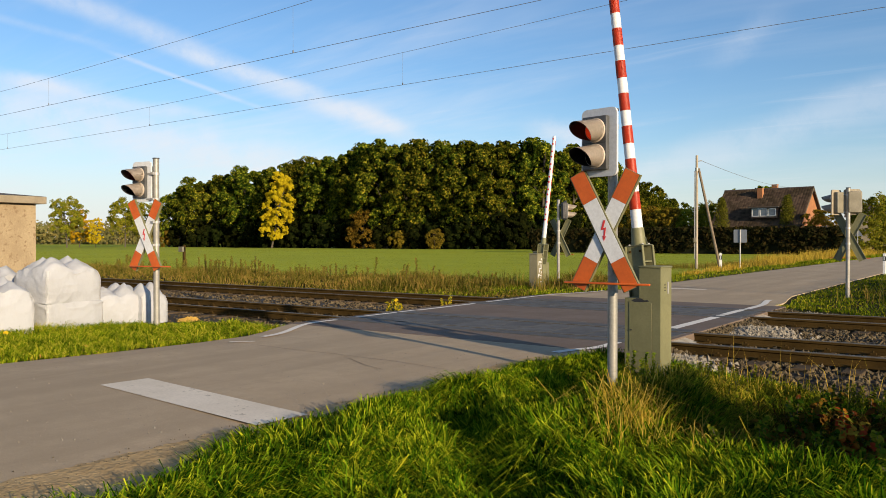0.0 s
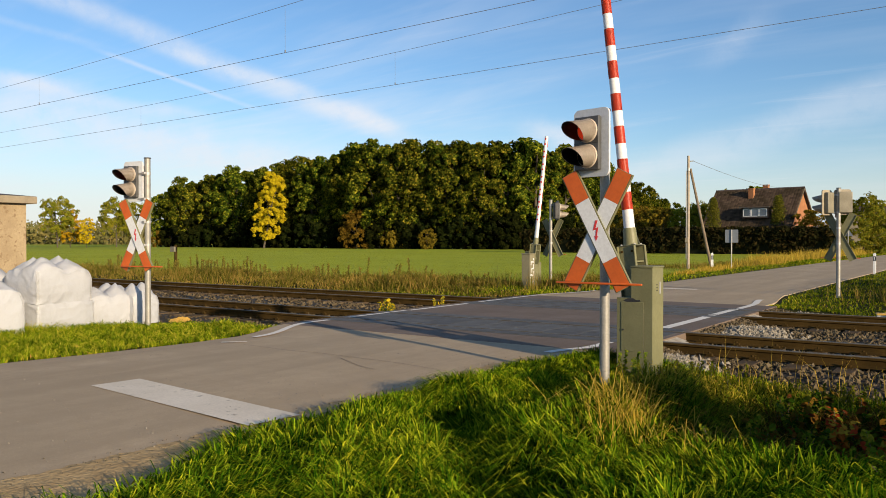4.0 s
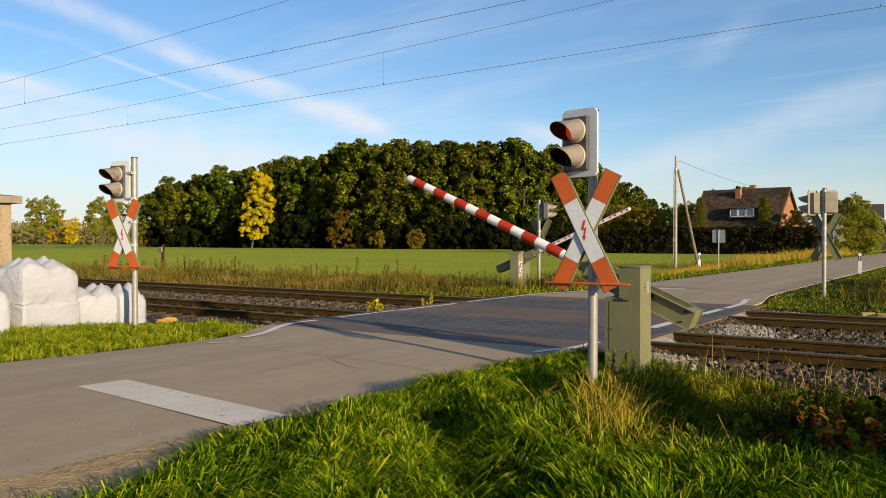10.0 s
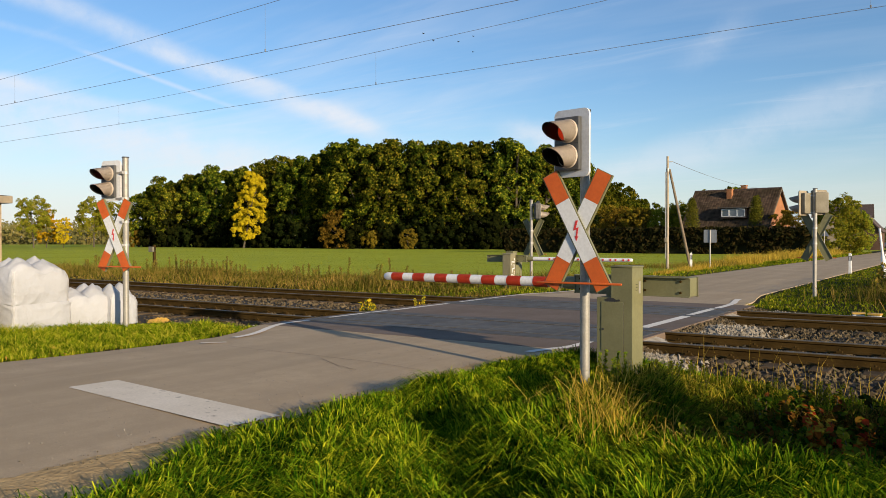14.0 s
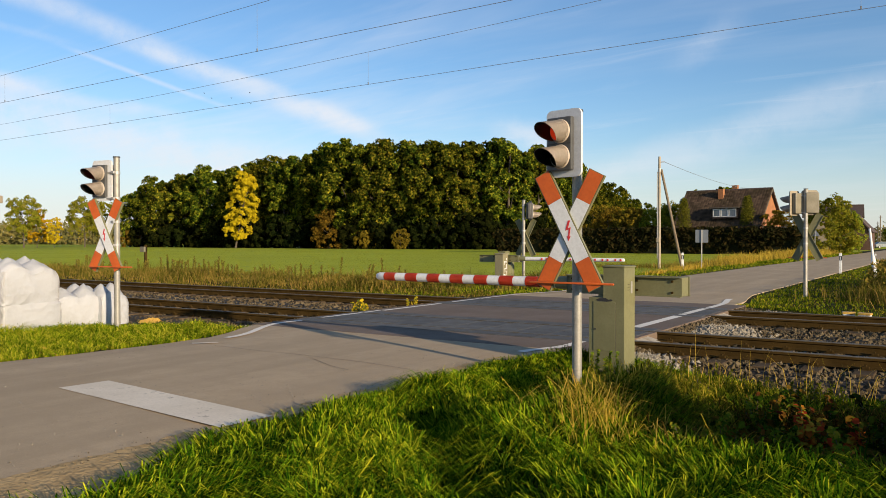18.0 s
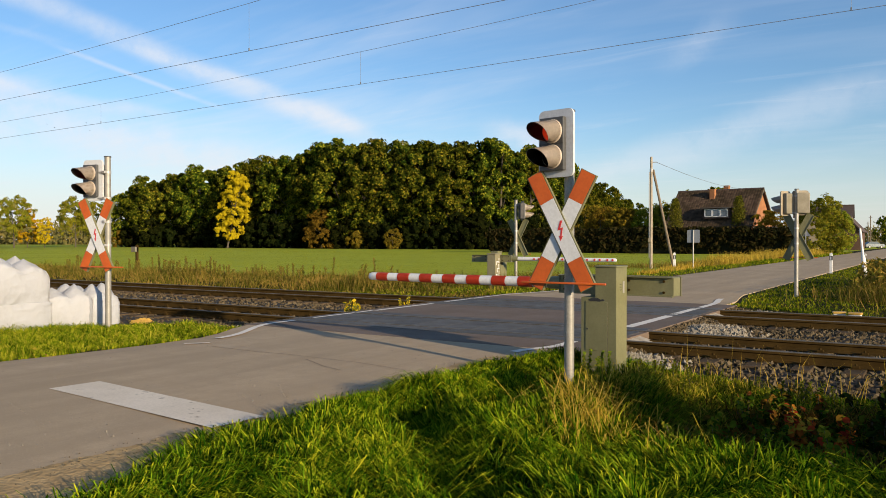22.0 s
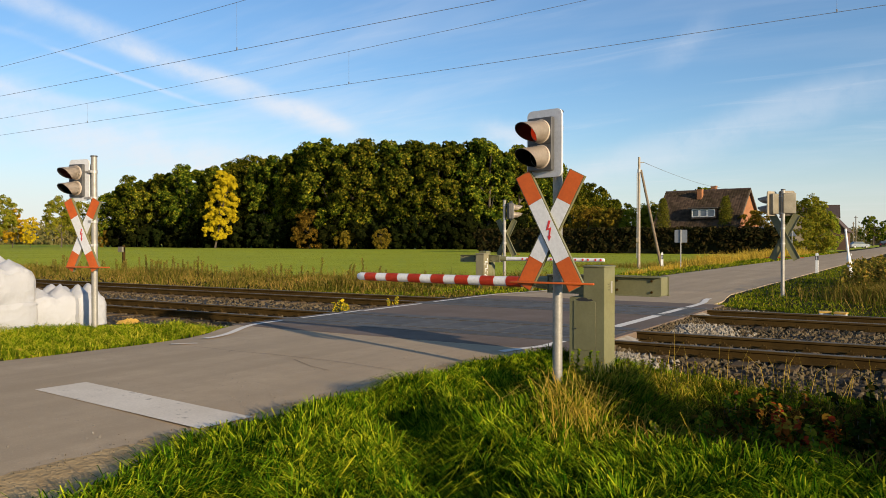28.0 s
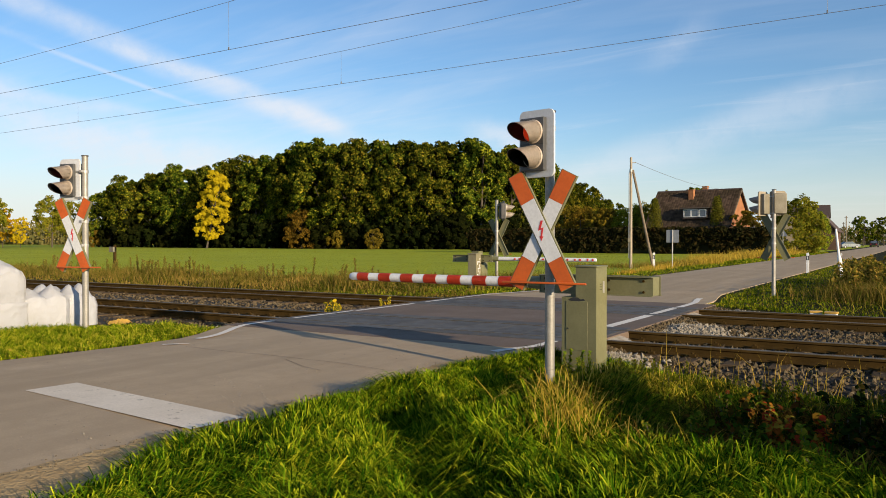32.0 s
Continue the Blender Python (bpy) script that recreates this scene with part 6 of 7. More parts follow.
def garden():
    a = make_tree("garden_tree", "round garden tree in mixed autumn green", 101, 8.4, 3.7, -0.02, 24, 12, 46, 0.18, "leaf_bush", 0.15, group="garden trees")
    place(a, (*survey(690 / 1400 * 97, 97), -0.2), 0, 0.84, True)
    place(a, (*survey(716 / 1400 * 101, 101), -0.2), 70, 0.66)
    place(a, (*survey(412 / 1400 * 122, 122), -0.2), 140, 0.88)
    place(a, (*survey(385 / 1400 * 124, 124), -0.2), 30, 0.84)
    place(a, (*survey(438 / 1400 * 120, 120), -0.2), 260, 0.7)
    place(a, (*survey(462 / 1400 * 142, 142), -0.2), 260, 1.2)
    b = thing("cypress", "slim upright golden green conifer", "tree", group="garden trees")
    part("trunk", limb_mesh(102, 6.6, 0.6, 0.09), "bark", b)
    rng = np.random.default_rng(102)
    f = (np.arange(64) + 0.5) / 64
    wide = 0.82 * np.sin(np.pi * (0.10 + 0.86 * f)) ** 0.55
    turn = np.arange(64) * 2.4
    C = np.stack([wide * 0.45 * np.cos(turn), wide * 0.45 * np.sin(turn), 0.1 + 6.6 * f], 1)
    V, Q = leaf_cloud(C, wide * rng.uniform(0.5, 0.75, 64) + 0.08, np.full(64, 150), 0.085, 102, squash=1.1)
    sheet("crown", V, Q, "leaf_conifer", parent=b)
    place(b, (*survey(544 / 1400 * 108, 108), -0.2), 0, 1.16, True)
    place(b, (*survey(431 / 1400 * 109, 109), -0.2), 90, 1.12)
    c = make_tree("fruit_tree", "small thinly leaved tree by the gable", 103, 7.0, 2.2, 0.18, 15, 11, 36, 0.14, "leaf_rust", 0.09, group="garden trees")
    place(c, (*survey(592 / 1400 * 106, 106), -0.2), 0, 0.84, True)
    place(c, (*survey(612 / 1400 * 104, 104), -0.2), 50, 0.82)
    d = make_tree("oak_tree", "dark oak behind the house", 104, 13.0, 5.0, 0.15, 13, 10, 34, 0.36, "leaf_oak", 0.3)
    place(d, (*survey(515 / 1400 * 150, 150), -0.2), 0, 0.92, True)
    place(d, (*survey(812 / 1400 * 240, 240), -0.2), 0, 0.72)
    place(d, (*survey(850 / 1400 * 246, 246), -0.2), 100, 0.72)
    place(d, (*survey(815 / 1400 * 330, 330), -0.2), 60, 0.6)


garden()


# ---- grass and weeds ----
def blades(name, label, x, y, z, h, width, mat, seed, lean=0.45, category="grass", kind="stuff", parent=None, combed=0.0, ways=None, arched=False):
    """Bent pointed blades, each of five corners, or of seven where they arch over."""
    rng = np.random.default_rng(seed)
    n = len(x)
    a = rng.uniform(0, 2 * np.pi, n)
    side = np.stack([np.cos(a), np.sin(a), np.zeros(n)], 1)
    b = a + np.pi / 2 + rng.normal(0, 0.5, n)
    if ways is not None:
        b = ways
        side = np.stack([-np.sin(b), np.cos(b), np.zeros(n)], 1)
    elif combed:
        b = np.where(rng.random(n) < combed, 3.0 * waves(x, y, 0.9, seed) + 2.0 * waves(x, y, 2.3, seed + 1) + rng.normal(0, 0.5, n), b)
        side = np.stack([-np.sin(b), np.cos(b), np.zeros(n)], 1)
    bend = np.stack([np.cos(b), np.sin(b), np.zeros(n)], 1) * (h * np.abs(rng.normal(lean, 0.3, n)))[:, None]
    P = np.stack([x, y, z], 1)
    up = np.stack([np.zeros(n), np.zeros(n), h], 1)
    w = (width * rng.uniform(0.6, 1.3, n))[:, None] * side / 2
    mid = P + up * 0.58 + bend * 0.32
    tip = P + up * np.clip(1 - 0.35 * np.linalg.norm(bend, axis=1) / h, 0.5, 1)[:, None] + bend
    if arched:
        droop = np.clip(np.linalg.norm(bend, axis=1) / h, 0, 2.2)[:, None]
        low = P + up * 0.45 + bend * 0.12
        high = P + up * (0.86 - 0.12 * droop) + bend * 0.50
        tip = P + up * np.clip(1.02 - 0.42 * droop, 0.12, 1) + bend
        V = np.stack([P - w, P + w, low - w, low + w, high - w * 0.75, high + w * 0.75, tip], 1).reshape(-1, 3)
        i = 7 * np.arange(n)
        ob = sheet(name, V, np.concatenate([np.stack([i, i + 1, i + 3, i + 2], 1), np.stack([i + 2, i + 3, i + 5, i + 4], 1)]), mat, np.stack([i + 4, i + 5, i + 6], 1), parent=parent)
        return tagged(ob, label, category, kind=kind)
    V = np.stack([P - w, P + w, mid - w * 0.8, mid + w * 0.8, tip], 1).reshape(-1, 3)
    i = 5 * np.arange(n)
    ob = sheet(name, V, np.stack([i, i + 1, i + 3, i + 2], 1), mat, np.stack([i + 2, i + 3, i + 4], 1), parent=parent)
    return tagged(ob, label, category, kind=kind)


def tufts(rng, n, x0, x1, y0, y1, per=9, spread=0.05):
    m = n // per
    cx, cy = rng.uniform(x0, x1, m), rng.uniform(y0, y1, m)
    x, y = np.repeat(cx, per), np.repeat(cy, per)
    return x + rng.normal(0, spread, len(x)), y + rng.normal(0, spread, len(x))


def tussocks(rng, n, x0, x1, y0, y1, per=16, spread=0.035):
    """Blades in tussocks; gives their feet and the way in which each leans, out from its tussock's heart."""
    m = n // per
    cx, cy = rng.uniform(x0, x1, m), rng.uniform(y0, y1, m)
    a, r = rng.uniform(0, 2 * np.pi, m * per), np.abs(rng.normal(0, spread, m * per))
    return np.repeat(cx, per) + r * np.cos(a), np.repeat(cy, per) + r * np.sin(a), a + rng.normal(0, 0.5, m * per), np.repeat(rng.uniform(0.6, 1.25, m), per)


def road_west(y):
    rows = road_outline()
    return np.interp(y, [r[0] for r in rows], [r[1] for r in rows])


def road_east(y):
    rows = road_outline()
    return np.interp(y, [r[0] for r in rows], [r[2] for r in rows])


def verges():
    rng = np.random.default_rng(42)
    # lawn-like verge beside the camera
    x, y, a, k = tussocks(rng, 215000, 2.7, 8.9, 2.2, 11.2, 22, 0.06)
    edge = x - road_east(y) - 0.10 - 0.10 * waves(x, y, 2.2, 1) - 0.50 * (1 - step(y, 3.1, 4.4))
    keep = (edge > 0) & ~((y > 10.4) & (x > 3.4)) & (np.hypot(x - 8.1, y) > 4.6) & (rng.random(len(x)) < 0.45 + 0.55 * step(edge, 0, 0.5)) & ~((((x - 7.6) / 1.55) ** 2 + ((y - 7.2) / 1.10) ** 2 < 1) & (rng.random(len(x)) < 0.96))
    x, y, a, k = x[keep], y[keep], a[keep], k[keep]
    # thinner under the dry growth
    dry = np.exp(-(((x - 5.55) / 0.38) ** 2 + ((y - 6.5) / 0.9) ** 2)) + np.exp(-(((x - 6.1) / 0.7) ** 2 + ((y - 8.0) / 0.9) ** 2))
    keep = rng.random(len(x)) > 0.75 * np.clip(dry, 0, 1)
    x, y, a, k = x[keep], y[keep], a[keep], k[keep]
    comb = 2.6 * waves(x, y, 1.0, 4) + 1.6 * waves(x, y, 2.6, 9) + 2.4
    a = np.where(rng.random(len(x)) < 0.72, comb + rng.normal(0, 0.55, len(x)), a)
    lush = 0.5 + 0.5 * waves(x, y, 1.3, 3)
    h = (0.09 + 0.19 * lush + 0.12 * rng.random(len(x)) ** 2) * k * (0.40 + 0.60 * step(x - road_east(y), 0, 0.9)) * (1 - 0.5 * np.exp(-(((x - 4.5) / 0.7) ** 2 + ((y - 9.1) / 0.7) ** 2)))
    h = h * (1 + 0.3 * np.exp(-((x - 5.45) / 0.35) ** 2) * step(y, 5.2, 6.0) * (1 - step(y, 7.0, 8.0))) * (1 - 0.45 * step(y, 7.2, 8.2) * step(x, 4.3, 4.9))
    blades("verge_grass", "lush green grass on the verge", x, y, ground_height(x, y) - 0.01, h, 0.0092, "grass", 1, 1.05, ways=a, arched=True)
    # taller straw among it towards the tracks
    x, y, a, k = tussocks(rng, 34000, 4.6, 9.5, 5.2, 10.4, 26, 0.05)
    d = 0.8 * np.exp(-(((x - 5.62) / 0.20) ** 2 + ((y - 5.85) / 0.30) ** 2)) + 0.9 * np.exp(-(((x - 5.48) / 0.20) ** 2 + ((y - 6.35) / 0.40) ** 2)) + 0.45 * np.exp(-(((x - 5.2) / 0.30) ** 2 + ((y - 7.3) / 0.45) ** 2)) + 0.18 * np.exp(-(((x - 6.3) / 0.5) ** 2 + ((y - 6.6) / 0.5) ** 2))
    keep = rng.random(len(x)) < d
    x, y, a, k = x[keep], y[keep], a[keep], k[keep]
    blades("straw_grass", "dry straw-coloured grass tufts", x, y, ground_height(x, y), rng.uniform(0.18, 0.46, len(x)) * k, 0.0065, "straw", 2, 0.8, ways=a, arched=True)
    # high green and yellowing growth between the straw
    x, y, a, k = tussocks(rng, 52000, 4.6, 8.4, 5.0, 9.9, 26, 0.06)
    keep = rng.random(len(x)) < 0.75 * np.exp(-(((x - 5.8) / 0.60) ** 2 + ((y - 7.9) / 1.2) ** 2)) + 0.6 * np.exp(-(((x - 5.4) / 0.26) ** 2 + ((y - 7.4) / 0.75) ** 2))
    x, y, a, k = x[keep], y[keep], a[keep], k[keep]
    blades("yellowing_grass", "tangled yellowing grass between the straw tufts", x, y, ground_height(x, y), (rng.uniform(0.12, 0.32, len(x)) + 0.14 * np.exp(-(((x - 5.4) / 0.3) ** 2 + ((y - 7.4) / 0.8) ** 2))) * k, 0.009, "grass_olive", 61, 0.9, ways=a, arched=True)
    # mixed growth on the slope by the ballast
    x, y = tufts(rng, 9000, 3.6, 17, 9.0, 10.5, 10, 0.06)
    keep = (((x - 4.5) / 0.5) ** 2 + ((y - 9.4) / 0.4) ** 2 > 1) & (((x - 5.0) / 1.3) ** 2 + ((y - 10.7) / 0.9) ** 2 > 1)
    x, y = x[keep], y[keep]
    blades("track_grass", "rough green and straw grass beside the ballast", x, y, ground_height(x, y), rng.uniform(0.08, 0.24, len(x)), 0.009, "grass_olive", 3, 0.8)
    # brown bent grass round the bramble hollow
    m = 3600
    a = rng.uniform(0, 2 * np.pi, m)
    r = rng.normal(1.0, 0.13, m)
    x, y = 7.45 + 1.50 * r * np.cos(a), 7.1 + 1.02 * r * np.sin(a)
    thin = rng.random(m) < 0.35 + 0.65 * step(x, 6.2, 7.4)
    x, y, a = x[thin], y[thin], a[thin]
    m = len(x)
    blades("withered_grass", "withered brown grass bent over round the brambles", x, y, ground_height(x, y), rng.uniform(0.14, 0.42, m), 0.008, "brown_grass", 33, 1.0, ways=a + np.pi + rng.normal(0, 0.9, m), arched=True)
    # thin dry stalks in front of the rails
    n = 240
    x, y = rng.uniform(5.2, 13, n), rng.uniform(8.6, 10.4, n)
    blades("dry_stalks", "thin dry stalks standing before the rails", x, y, ground_height(x, y), rng.uniform(0.35, 0.75, n), 0.006, "straw", 31, 0.35)
    # west verge under the bags
    x, y, a, k = tussocks(rng, 72000, -9.0, -2.3, 3.0, 10.9, 14, 0.05)
    edge = road_west(y) - x - 0.06 - 0.1 * waves(x, y, 1.8, 2)
    keep = (edge > 0) & ~((x < -3.6) & (y > 10.5))
    x, y, a, k = x[keep], y[keep], a[keep], k[keep]
    h = 0.12 + 0.18 * (0.5 + 0.5 * waves(x, y, 1.1, 5)) + 0.10 * rng.random(len(x)) ** 2
    blades("verge_grass", "bright green verge grass round the white bags", x, y, ground_height(x, y) - 0.01, h * k * (0.45 + 0.3 * step(road_west(y) - x, 0, 1.0)), 0.010, "grass_gold", 4, 1.05, ways=a, arched=True)
    # rank strip between the far track and the field
    x = -3.3 - 75 * rng.random(52000) ** 1.5
    y = rng.uniform(20.6, 27.8, len(x))
    h = (0.14 + 0.36 * step(y, 20.6, 23.0)) * (0.55 + 0.5 * waves(x, y, 0.55, 2) ** 2 + 0.5 * rng.random(len(x)))
    keep = ~((x > -5.0 - 0.35 * (y - 20)) & (y < 24.0) & (x > -4.2)) & (((x + 5.2) / 1.1) ** 2 + ((y - 23.6) / 1.6) ** 2 > 1)
    x, y, h = x[keep], y[keep], h[keep]
    n2 = 4200
    tx = -3.6 - 60 * rng.random(n2 // 12) ** 1.5
    ty = rng.uniform(23.0, 27.6, n2 // 12)
    tx, ty = np.repeat(tx, 12) + rng.normal(0, 0.16, len(tx) * 12), np.repeat(ty, 12) + rng.normal(0, 0.12, len(ty) * 12)
    blades("rank_stalks", "taller dry stalks in clumps along the field", tx, ty, ground_height(tx, ty) - 0.02, rng.uniform(0.3, 0.85, len(tx)), 0.016, "grass_mixed", 51, 0.6)
    h = h * (0.55 + 0.75 * np.clip(waves(x, y, 0.45, 7) + 0.35, 0, 1))
    blades("rank_grass", "tall mixed green and straw growth along the field", x, y, ground_height(x, y) - 0.02, h, 0.028, "grass_mixed", 5, 0.9)
    # green verges beyond the crossing
    for x0, x1, y0, y1, n, hh, mat, label, s in ((-12, -2.6, 21.5, 60, 26000, 0.20, "grass_gold", "green verge grass at the road beyond the tracks", 6), (3.0, 14, 20.8, 62, 56000, 0.13, "grass_far", "green verge grass by the far signal", 7),
                                                 (-9, -2.8, 60, 118, 16000, 0.26, "grass_gold", "green and straw verge grass along the road to the house", 8)):
        x = rng.uniform(x0, x1, n)
        y = y0 + (y1 - y0) * rng.random(n) ** 1.4
        keep = (x < road_west(y) - 0.1) | (x > road_east(y) + 0.15 - 0.15 * waves(x, y, 1.4))
        x, y = x[keep], y[keep]
        blades("verge_grass", label, x, y, ground_height(x, y) - 0.02, hh * rng.uniform(0.4, 1.2, len(x)), 0.021 if y0 < 40 else 0.06, mat, s, 0.95)
    # tall dry stand behind the far verge, both sides
    for cx, cy, rx, ry, n, hh, s in ((9.2, 33.0, 2.4, 6.0, 7000, 0.7, 9), (6.6, 29.0, 0.9, 3.5, 4000, 0.6, 16), (7.4, 24.5, 1.6, 1.2, 2500, 0.6, 17), (-10.5, 50.0, 3.0, 2.2, 2200, 0.6, 10), (-7.0, 57.0, 2.0, 7.0, 3000, 0.6, 11), (12.0, 25.5, 2.5, 2.5, 4000, 0.6, 14), (-5.6, 92, 1.6, 16, 2600, 0.8, 15)):
        x, y = cx + rx * rng.normal(0, 0.6, n), cy + ry * rng.normal(0, 0.6, n)
        keep = (x > road_east(y) + 0.7) | (x < road_west(y) - 0.9)
        x, y = x[keep], y[keep]
        blades("straw_grass", "tall dry grass stand at the roadside", x, y, ground_height(x, y) - 0.03, hh * rng.uniform(0.4, 1.2, len(x)), 0.02, "grass_mixed" if s in (9, 10, 11, 16, 17) else "straw", s, 0.6)
    # broad dry fringe between the road and the field, thicker towards the house
    own = np.random.default_rng(77)
    y = 36 + 64 * own.random(15000) ** 0.9
    x = road_west(y) - 1.7 - (0.6 + 3.4 * step(y, 36, 70)) * own.random(len(y)) ** 1.2
    keep = waves(x, y, 0.5, 9) + own.random(len(x)) > 0.75
    x, y = x[keep], y[keep]
    blades("dry_fringe", "tall dry grass fringe along the road to the house", x, y, ground_height(x, y) - 0.03, (0.3 + 0.75 * step(y, 36, 70)) * own.uniform(0.5, 1.25, len(x)), 0.032, "straw", 78, 0.6)
    # crop rows near the tracks
    x = -4.8 - 120 * rng.random(60000) ** 1.4
    y = 26.6 + 75 * rng.random(len(x)) ** 1.6
    x += 0.04 * waves(x, y, 3)
    keep = x < road_west(y) - 2.2
    x, y = x[keep], y[keep]
    blades("crop", "short green crop plants", x, y, np.full(len(x), FIELD_Z), 0.03 + 0.05 * rng.random(len(x)), 0.036, "crop_leaf", 12, 0.9, "crop")


verges()


def oval_leaves(P, size, seed):
    """Broad pointed leaves of six corners, folded a little along the midrib, facing mostly upward."""
    rng = np.random.default_rng(seed)
    n = len(P)
    nrm = np.stack([0.4 + 0.7 * rng.normal(size=n), -0.3 + 0.7 * rng.normal(size=n), 0.5 + np.abs(rng.normal(size=n))], 1)
    nrm /= np.linalg.norm(nrm, axis=1)[:, None]
    u = np.cross(nrm, rng.normal(size=(n, 3)))
    u /= np.linalg.norm(u, axis=1)[:, None] + 1e-9
    v = np.cross(nrm, u)
    s = size * rng.uniform(0.55, 1.35, n)[:, None]
    u, v, f = u * s, v * s * 0.62, nrm * s * 0.16
    V = np.stack([P - u, P - u * 0.35 - v + f, P + u * 0.45 - v * 0.85 + f, P + u * 1.1, P + u * 0.45 + v * 0.85 + f, P - u * 0.35 + v + f], 1).reshape(-1, 3)
    i = 6 * np.arange(n)
    return V, np.concatenate([np.stack([i, i + 1, i + 2, i + 3], 1), np.stack([i, i + 3, i + 4, i + 5], 1)])


def leafy_plants(name, label, mat, stems, leaf, seed, category="weeds", broad=False):
    """Stems with leaves along them; each stem: base, height, lean."""
    rng = np.random.default_rng(seed)
    C, V, T = [], [], []
    for x, y, h, lx, ly in stems:
        z = float(ground_height(x, y))
        for f in np.linspace(0.15, 1, max(4, int(h / leaf * 1.2))):
            for _ in range(3):
                C.append((x + lx * f + rng.normal(0, leaf * 0.5), y + ly * f + rng.normal(0, leaf * 0.5), z + h * f + rng.normal(0, leaf * 0.2)))
    C = np.array(C)
    L, Q = oval_leaves(C, leaf, seed) if broad else leaf_cloud(C, np.full(len(C), leaf * 0.5), np.full(len(C), 2), leaf, seed)
    t = thing(name, label, category)
    sheet("leaves", L, Q, mat, parent=t)
    bm = bmesh.new()
    for x, y, h, lx, ly in stems:
        z = float(ground_height(x, y))
        rod(bm, (x, y, z - 0.03), (x + lx, y + ly, z + h), 0.006, 0.003, 5)
    part("stem_tangle", bm, "bark", t)["kind"] = "stuff"


def weeds():
    rng = random.Random(9)
    leafy_plants("bramble", "bramble patch with green, yellow and deep red leaves", "bramble_leaf", [(7.9 + rng.uniform(-1.5, 2.2), 7.2 + rng.uniform(-0.9, 1.0), rng.uniform(0.12, 0.46), rng.uniform(-0.25, 0.25), rng.uniform(-0.2, 0.2)) for _ in range(330)], 0.034, 1, broad=True)
    leafy_plants("bramble", "bramble shoots with large red and orange autumn leaves", "bramble_red", [(7.24 + rng.gauss(0, 0.20), 7.50 + rng.gauss(0, 0.26), rng.uniform(0.25, 0.55), rng.uniform(-0.15, 0.15), rng.uniform(-0.2, 0.1)) for _ in range(15)], 0.036, 41, broad=True)
    # thicket out of view to the east, added to cast shade on the hollow
    leafy_plants("bramble", "tall unseen bramble thicket added to shade the verge", "bramble_leaf", [(12.0 + rng.uniform(-0.9, 1.6), 6.9 + rng.uniform(-1.6, 2.5), rng.uniform(0.5, 1.02), rng.uniform(-0.3, 0.3), rng.uniform(-0.3, 0.3)) for _ in range(520)], 0.085, 21, broad=True)
    # this bush's shade is painted by its darker leaf material
    leafy_plants("bramble", "high bramble bush beside the hollow, shade painted into its leaves", "bramble_shaded", [(8.35 + rng.gauss(0, 0.35), 7.6 + rng.gauss(0, 0.55), rng.uniform(0.25, 0.72), rng.uniform(-0.2, 0.2), rng.uniform(-0.2, 0.2)) for _ in range(130)], 0.042, 43, broad=True)
    # unseen bush, placed so that its shadow crosses the verge to the signal
    leafy_plants("bramble", "high dense bramble bush, unseen, added to shade the verge", "bramble_leaf", [(10.3 + rng.gauss(0, 0.32), 5.62 + rng.gauss(0, 0.24), rng.uniform(0.9, 1.68), rng.uniform(-0.2, 0.2), rng.uniform(-0.2, 0.2)) for _ in range(210)], 0.085, 48, broad=True)
    leafy_plants("creeper", "yellow-green leafy creeper hanging into the hollow", "creeper_leaf", [(7.0 + rng.gauss(0, 0.45), 6.95 + rng.gauss(0, 0.40), rng.uniform(0.18, 0.50), rng.uniform(-0.2, 0.2), rng.uniform(-0.25, 0.1)) for _ in range(48)], 0.026, 47, broad=True)
    leafy_plants("feathery_weed", "feathery yellow-green weeds beside the barrier housing", "weed_fine", [(5.22 + rng.gauss(0, 0.26), 8.9 + rng.gauss(0, 0.40), rng.uniform(0.15, 0.42), rng.uniform(-0.12, 0.12), rng.uniform(-0.12, 0.12)) for _ in range(60)], 0.016, 44)
    leafy_plants("feathery_weed", "low olive weeds along the ballast's foot", "weed_fine", [(6.3 + rng.uniform(-0.9, 1.6), 9.3 + rng.gauss(0, 0.28), rng.uniform(0.10, 0.30), rng.uniform(-0.12, 0.12), rng.uniform(-0.12, 0.12)) for _ in range(90)], 0.016, 45)
    leafy_plants("nettles", "green weeds beside the barrier housing", "weed", [(4.35 + rng.uniform(-0.15, 0.25), 9.22 + rng.uniform(-0.12, 0.12), rng.uniform(0.2, 0.6), 0.03, 0.0) for _ in range(6)], 0.020, 2, broad=True)
    leafy_plants("flowering_weed", "yellow-flowered weed between the tracks", "petal_weed", [(-4.5 + rng.uniform(-0.25, 0.25), 15.5 + rng.uniform(-0.3, 0.3), rng.uniform(0.25, 0.45), 0, 0) for _ in range(9)], 0.045, 3)
    leafy_plants("flowering_weed", "small yellow weed at the road's edge between the tracks", "petal_weed", [(-3.65 + rng.uniform(-0.12, 0.12), 16.4 + rng.uniform(-0.2, 0.2), rng.uniform(0.25, 0.45), 0, 0) for _ in range(5)], 0.03, 4)
    for cx, cy, n, hh in ((-20.5, 24.5, 30, 0.95), (-24.5, 25.0, 24, 1.0), (-12.3, 25.0, 6, 1.15), (-8.5, 23.6, 22, 0.7), (-17.0, 25.5, 12, 0.8), (-14.5, 23.8, 16, 0.7), (-30.0, 25.0, 18, 1.0)):
        leafy_plants("rank_weed", "dark leggy weed along the far track", "rank_leaf", [(cx + rng.gauss(0, 1.8), cy + rng.gauss(0, 0.6), hh * rng.uniform(0.4, 1.0), rng.uniform(-0.15, 0.15), 0) for _ in range(n)], 0.042, 5 + n)
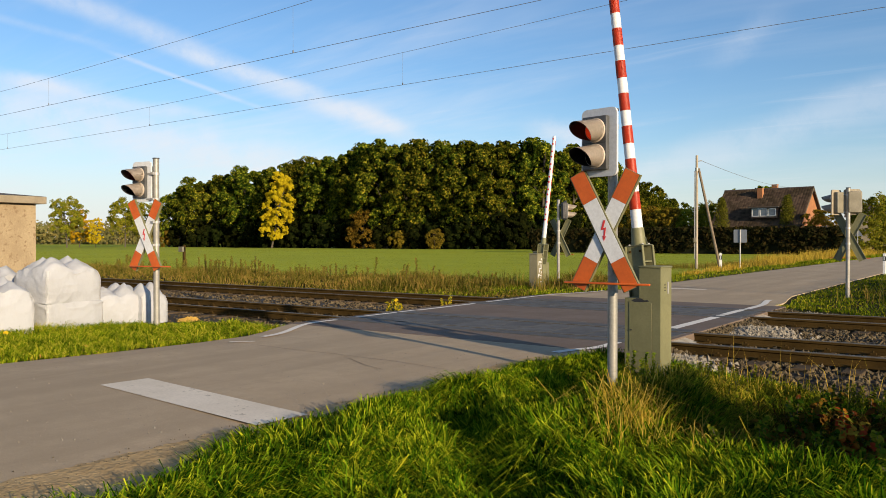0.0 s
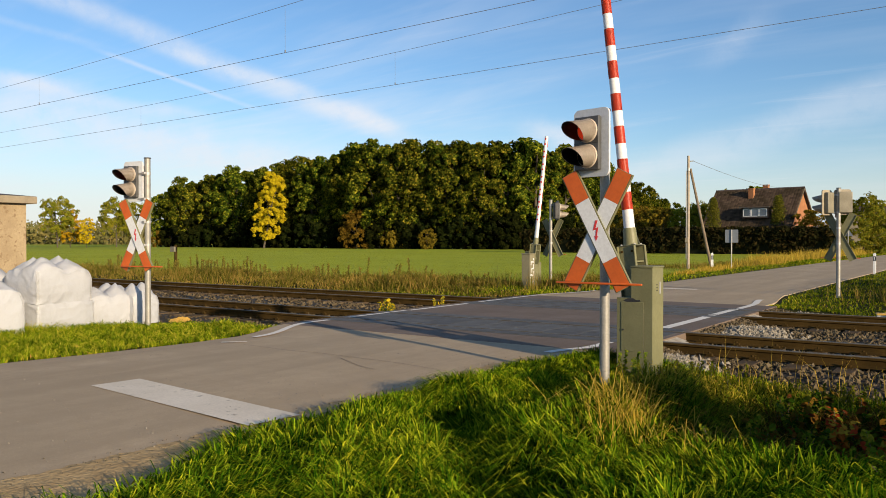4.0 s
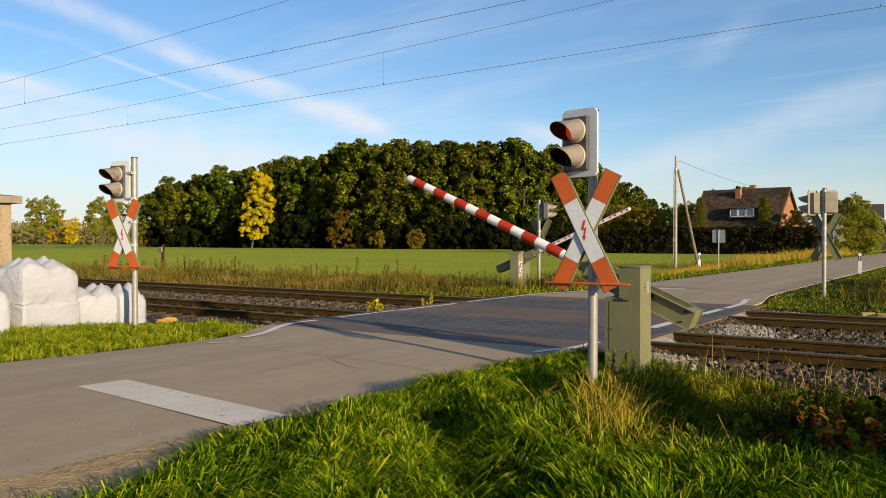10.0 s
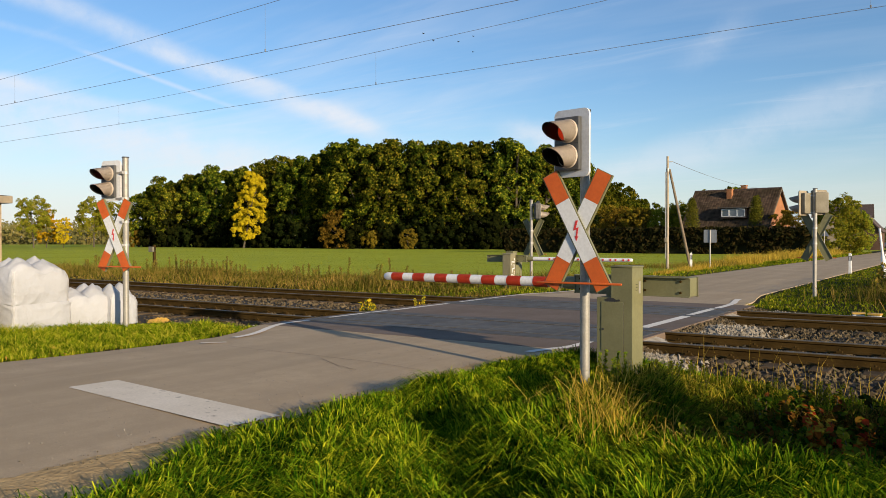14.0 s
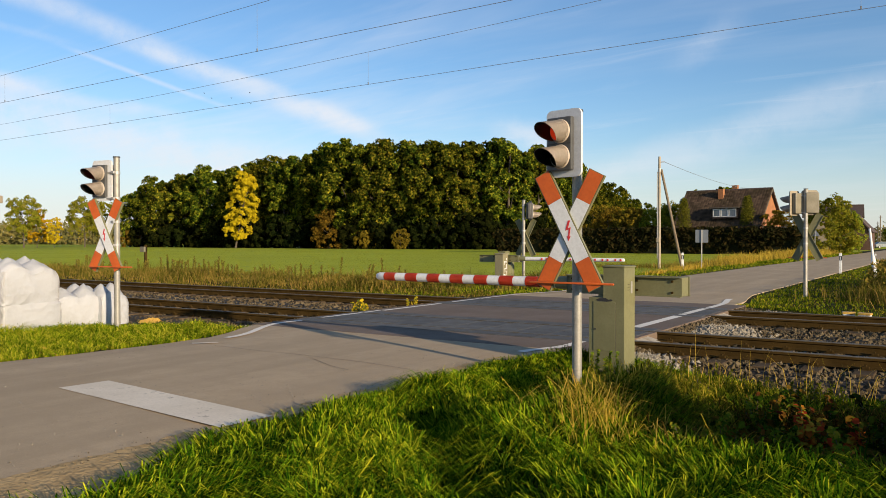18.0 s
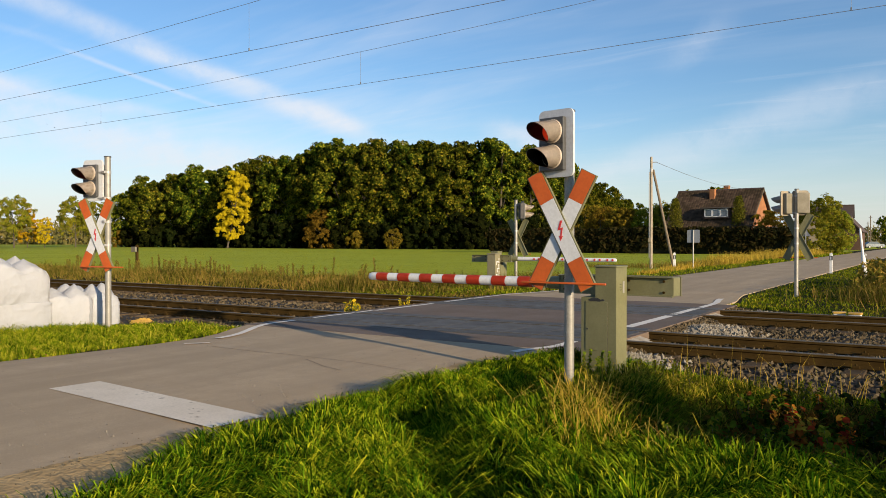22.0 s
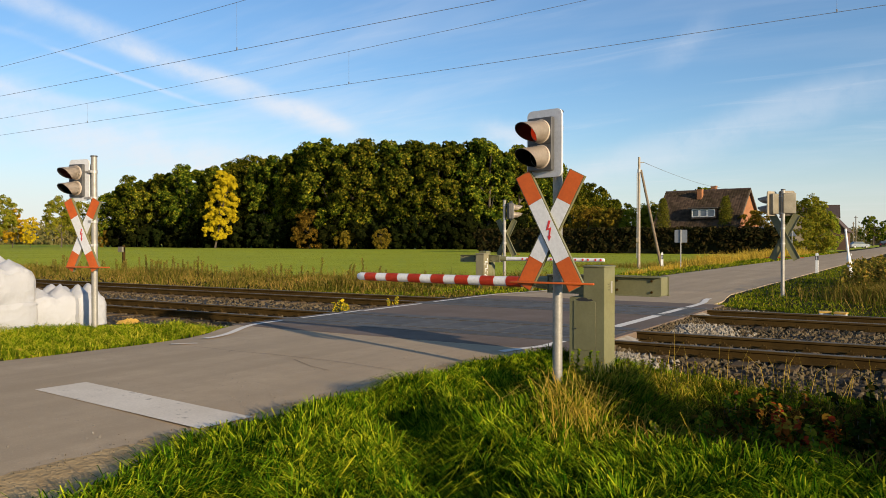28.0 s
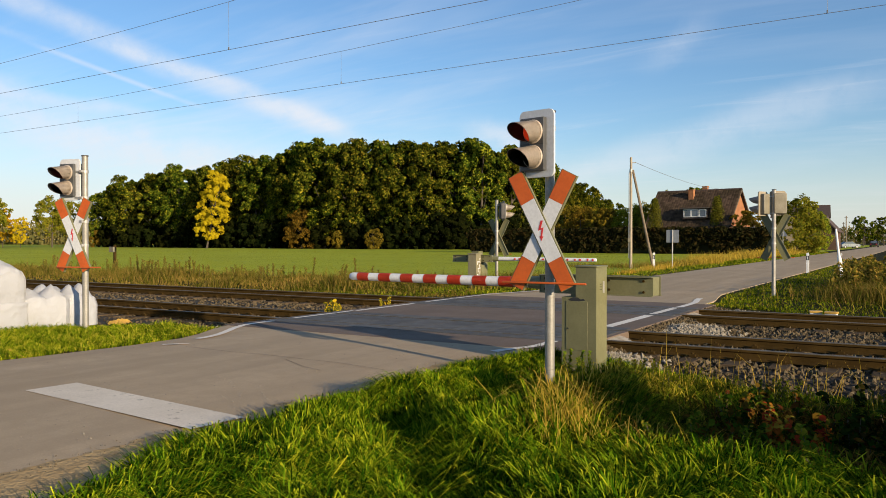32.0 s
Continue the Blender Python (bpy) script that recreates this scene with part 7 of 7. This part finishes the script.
    leafy_plants("roadside_shrub", "low tangled shrub behind the far signal", "tangle_leaf", [(5.7 + abs(rng.gauss(0, 2.2)), 30 + rng.uniform(-5, 6), rng.uniform(0.4, 1.1), rng.uniform(-0.3, 0.3), 0) for _ in range(190)], 0.075, 6, "shrub")


weeds()


def fallen_leaves():
    rng = np.random.default_rng(77)
    n = 130
    x = np.concatenate([rng.uniform(2.9, 9, n // 2), rng.uniform(-8, -2.6, n - n // 2)])
    y = np.concatenate([rng.uniform(2, 10, n // 2), rng.uniform(3, 10, n - n // 2)])
    on_road = (x < road_east(y)) & (x > road_west(y))
    z = np.where(on_road, 0.012, ground_height(x, y) + 0.07)
    V, Q = leaf_cloud(np.stack([x, y, z], 1), np.full(n, 0.01), np.full(n, 1), 0.042, 5)
    tagged(sheet("fallen_leaves", V, Q, "dead_leaf"), "scattered yellow and brown fallen leaves", "leaves", kind="stuff")
    n = 9
    C = np.stack([-4.75 + rng.normal(0, 0.03, n), 6.05 + rng.normal(0, 0.03, n), np.full(n, 0.17)], 1)
    V, Q = oval_leaves(C, 0.025, 6)
    tagged(sheet("dandelion", V, Q, "petal"), "single yellow dandelion in the verge grass", "flower")
    # grit lying on the asphalt
    n = 1500
    x, y = rng.uniform(-2.4, 2.7, n), 2.5 + 8.0 * rng.random(n)
    thin = rng.random(n) < 0.30 + 0.7 * np.exp(-((x - 1.6) / 0.9) ** 2)
    x, y = x[thin], y[thin]
    stones("grit", x, y, np.full(len(x), 0.001), 0.0025 + 0.008 * rng.random(len(x)) ** 3, "stone_pale", "pale grit scattered on the asphalt")
    # loose chippings at the road's edge
    n = 420
    y = rng.uniform(1.5, 10.2, n)
    x = road_east(y) + np.abs(rng.normal(0, 0.16, n)) * rng.choice((-1, 1), n, p=(0.65, 0.35))
    stones("chippings", x, y, np.where(x < road_east(y), 0.004, -0.01), rng.uniform(0.003, 0.008, n), "stone", "loose chippings along the road's edge")


fallen_leaves()


# ---- birds ----
FLOCK = ((-2.5, -0.1), (-1.8, -0.5), (0.1, -0.2), (2.1, 1.1), (2.1, -0.4))


def bird():
    b = thing("bird", "small dark bird in flight with spread wings", "bird", group="flock of birds")
    bm = bmesh.new()
    made = bmesh.ops.create_uvsphere(bm, u_segments=12, v_segments=8, radius=0.06)["verts"]
    bmesh.ops.transform(bm, matrix=Matrix.Diagonal((2.2, 0.9, 0.9, 1)), verts=made)
    part("body", bm, "feather", b)
    for s in (-1, 1):
        bm = bmesh.new()
        vs = [bm.verts.new(p) for p in ((0.06, 0, 0.02), (0.04, s * 0.16, 0.07), (-0.04, s * 0.27, 0.05), (-0.05, s * 0.14, 0.05), (-0.05, 0, 0.02))]
        bm.faces.new(vs)
        bmesh.ops.solidify(bm, geom=bm.faces[:], thickness=0.008)
        part("wing", bm, "feather", b, smooth=0)
    bm = bmesh.new()
    slab(bm, [(-0.12, -0.02), (-0.22, -0.05), (-0.22, 0.05), (-0.12, 0.02)], 0.006, pose(0, 0, 0, 90, 0, 0))
    part("tail", bm, "feather", b, smooth=0)
    return b


birds = [bird()]
birds += [copy_thing(birds[0], pose(0, 0, 0)) for _ in range(4)]


# ---- movement ----
def motions():
    # right of and ahead of the camera's middle heading, and height, as the flock draws away
    flight = ((0, 128, -20, 24), (6, 70, 30, 25), (10, 34.5, 60, 25.7), (13, 8.7, 85, 26.2), (17, -25, 120, 25.8), (20, -58.5, 152, 26.4), (26, -124, 215, 28), (32, -190, 278, 30))
    for k, bird_thing in enumerate(birds):
        dx, dz = FLOCK[k]
        rows = []
        for t, x, y, z in flight:
            wob = 0.35 * math.sin(1.3 * t + 2 * k)
            rows.append((t, pose(*survey(x + dx * 1.3 + wob, y + 2 * k), z + dz + 0.2 * wob, 0, 6 * math.sin(t + k), AIM + 140)))
        walk(bird_thing, rows)
    for arm in (near_arm, far_arm):
        walk(arm, [(t, pose(0, 0, PIVOT_Z, 0, a, 0)) for t, a in SWING])


motions()
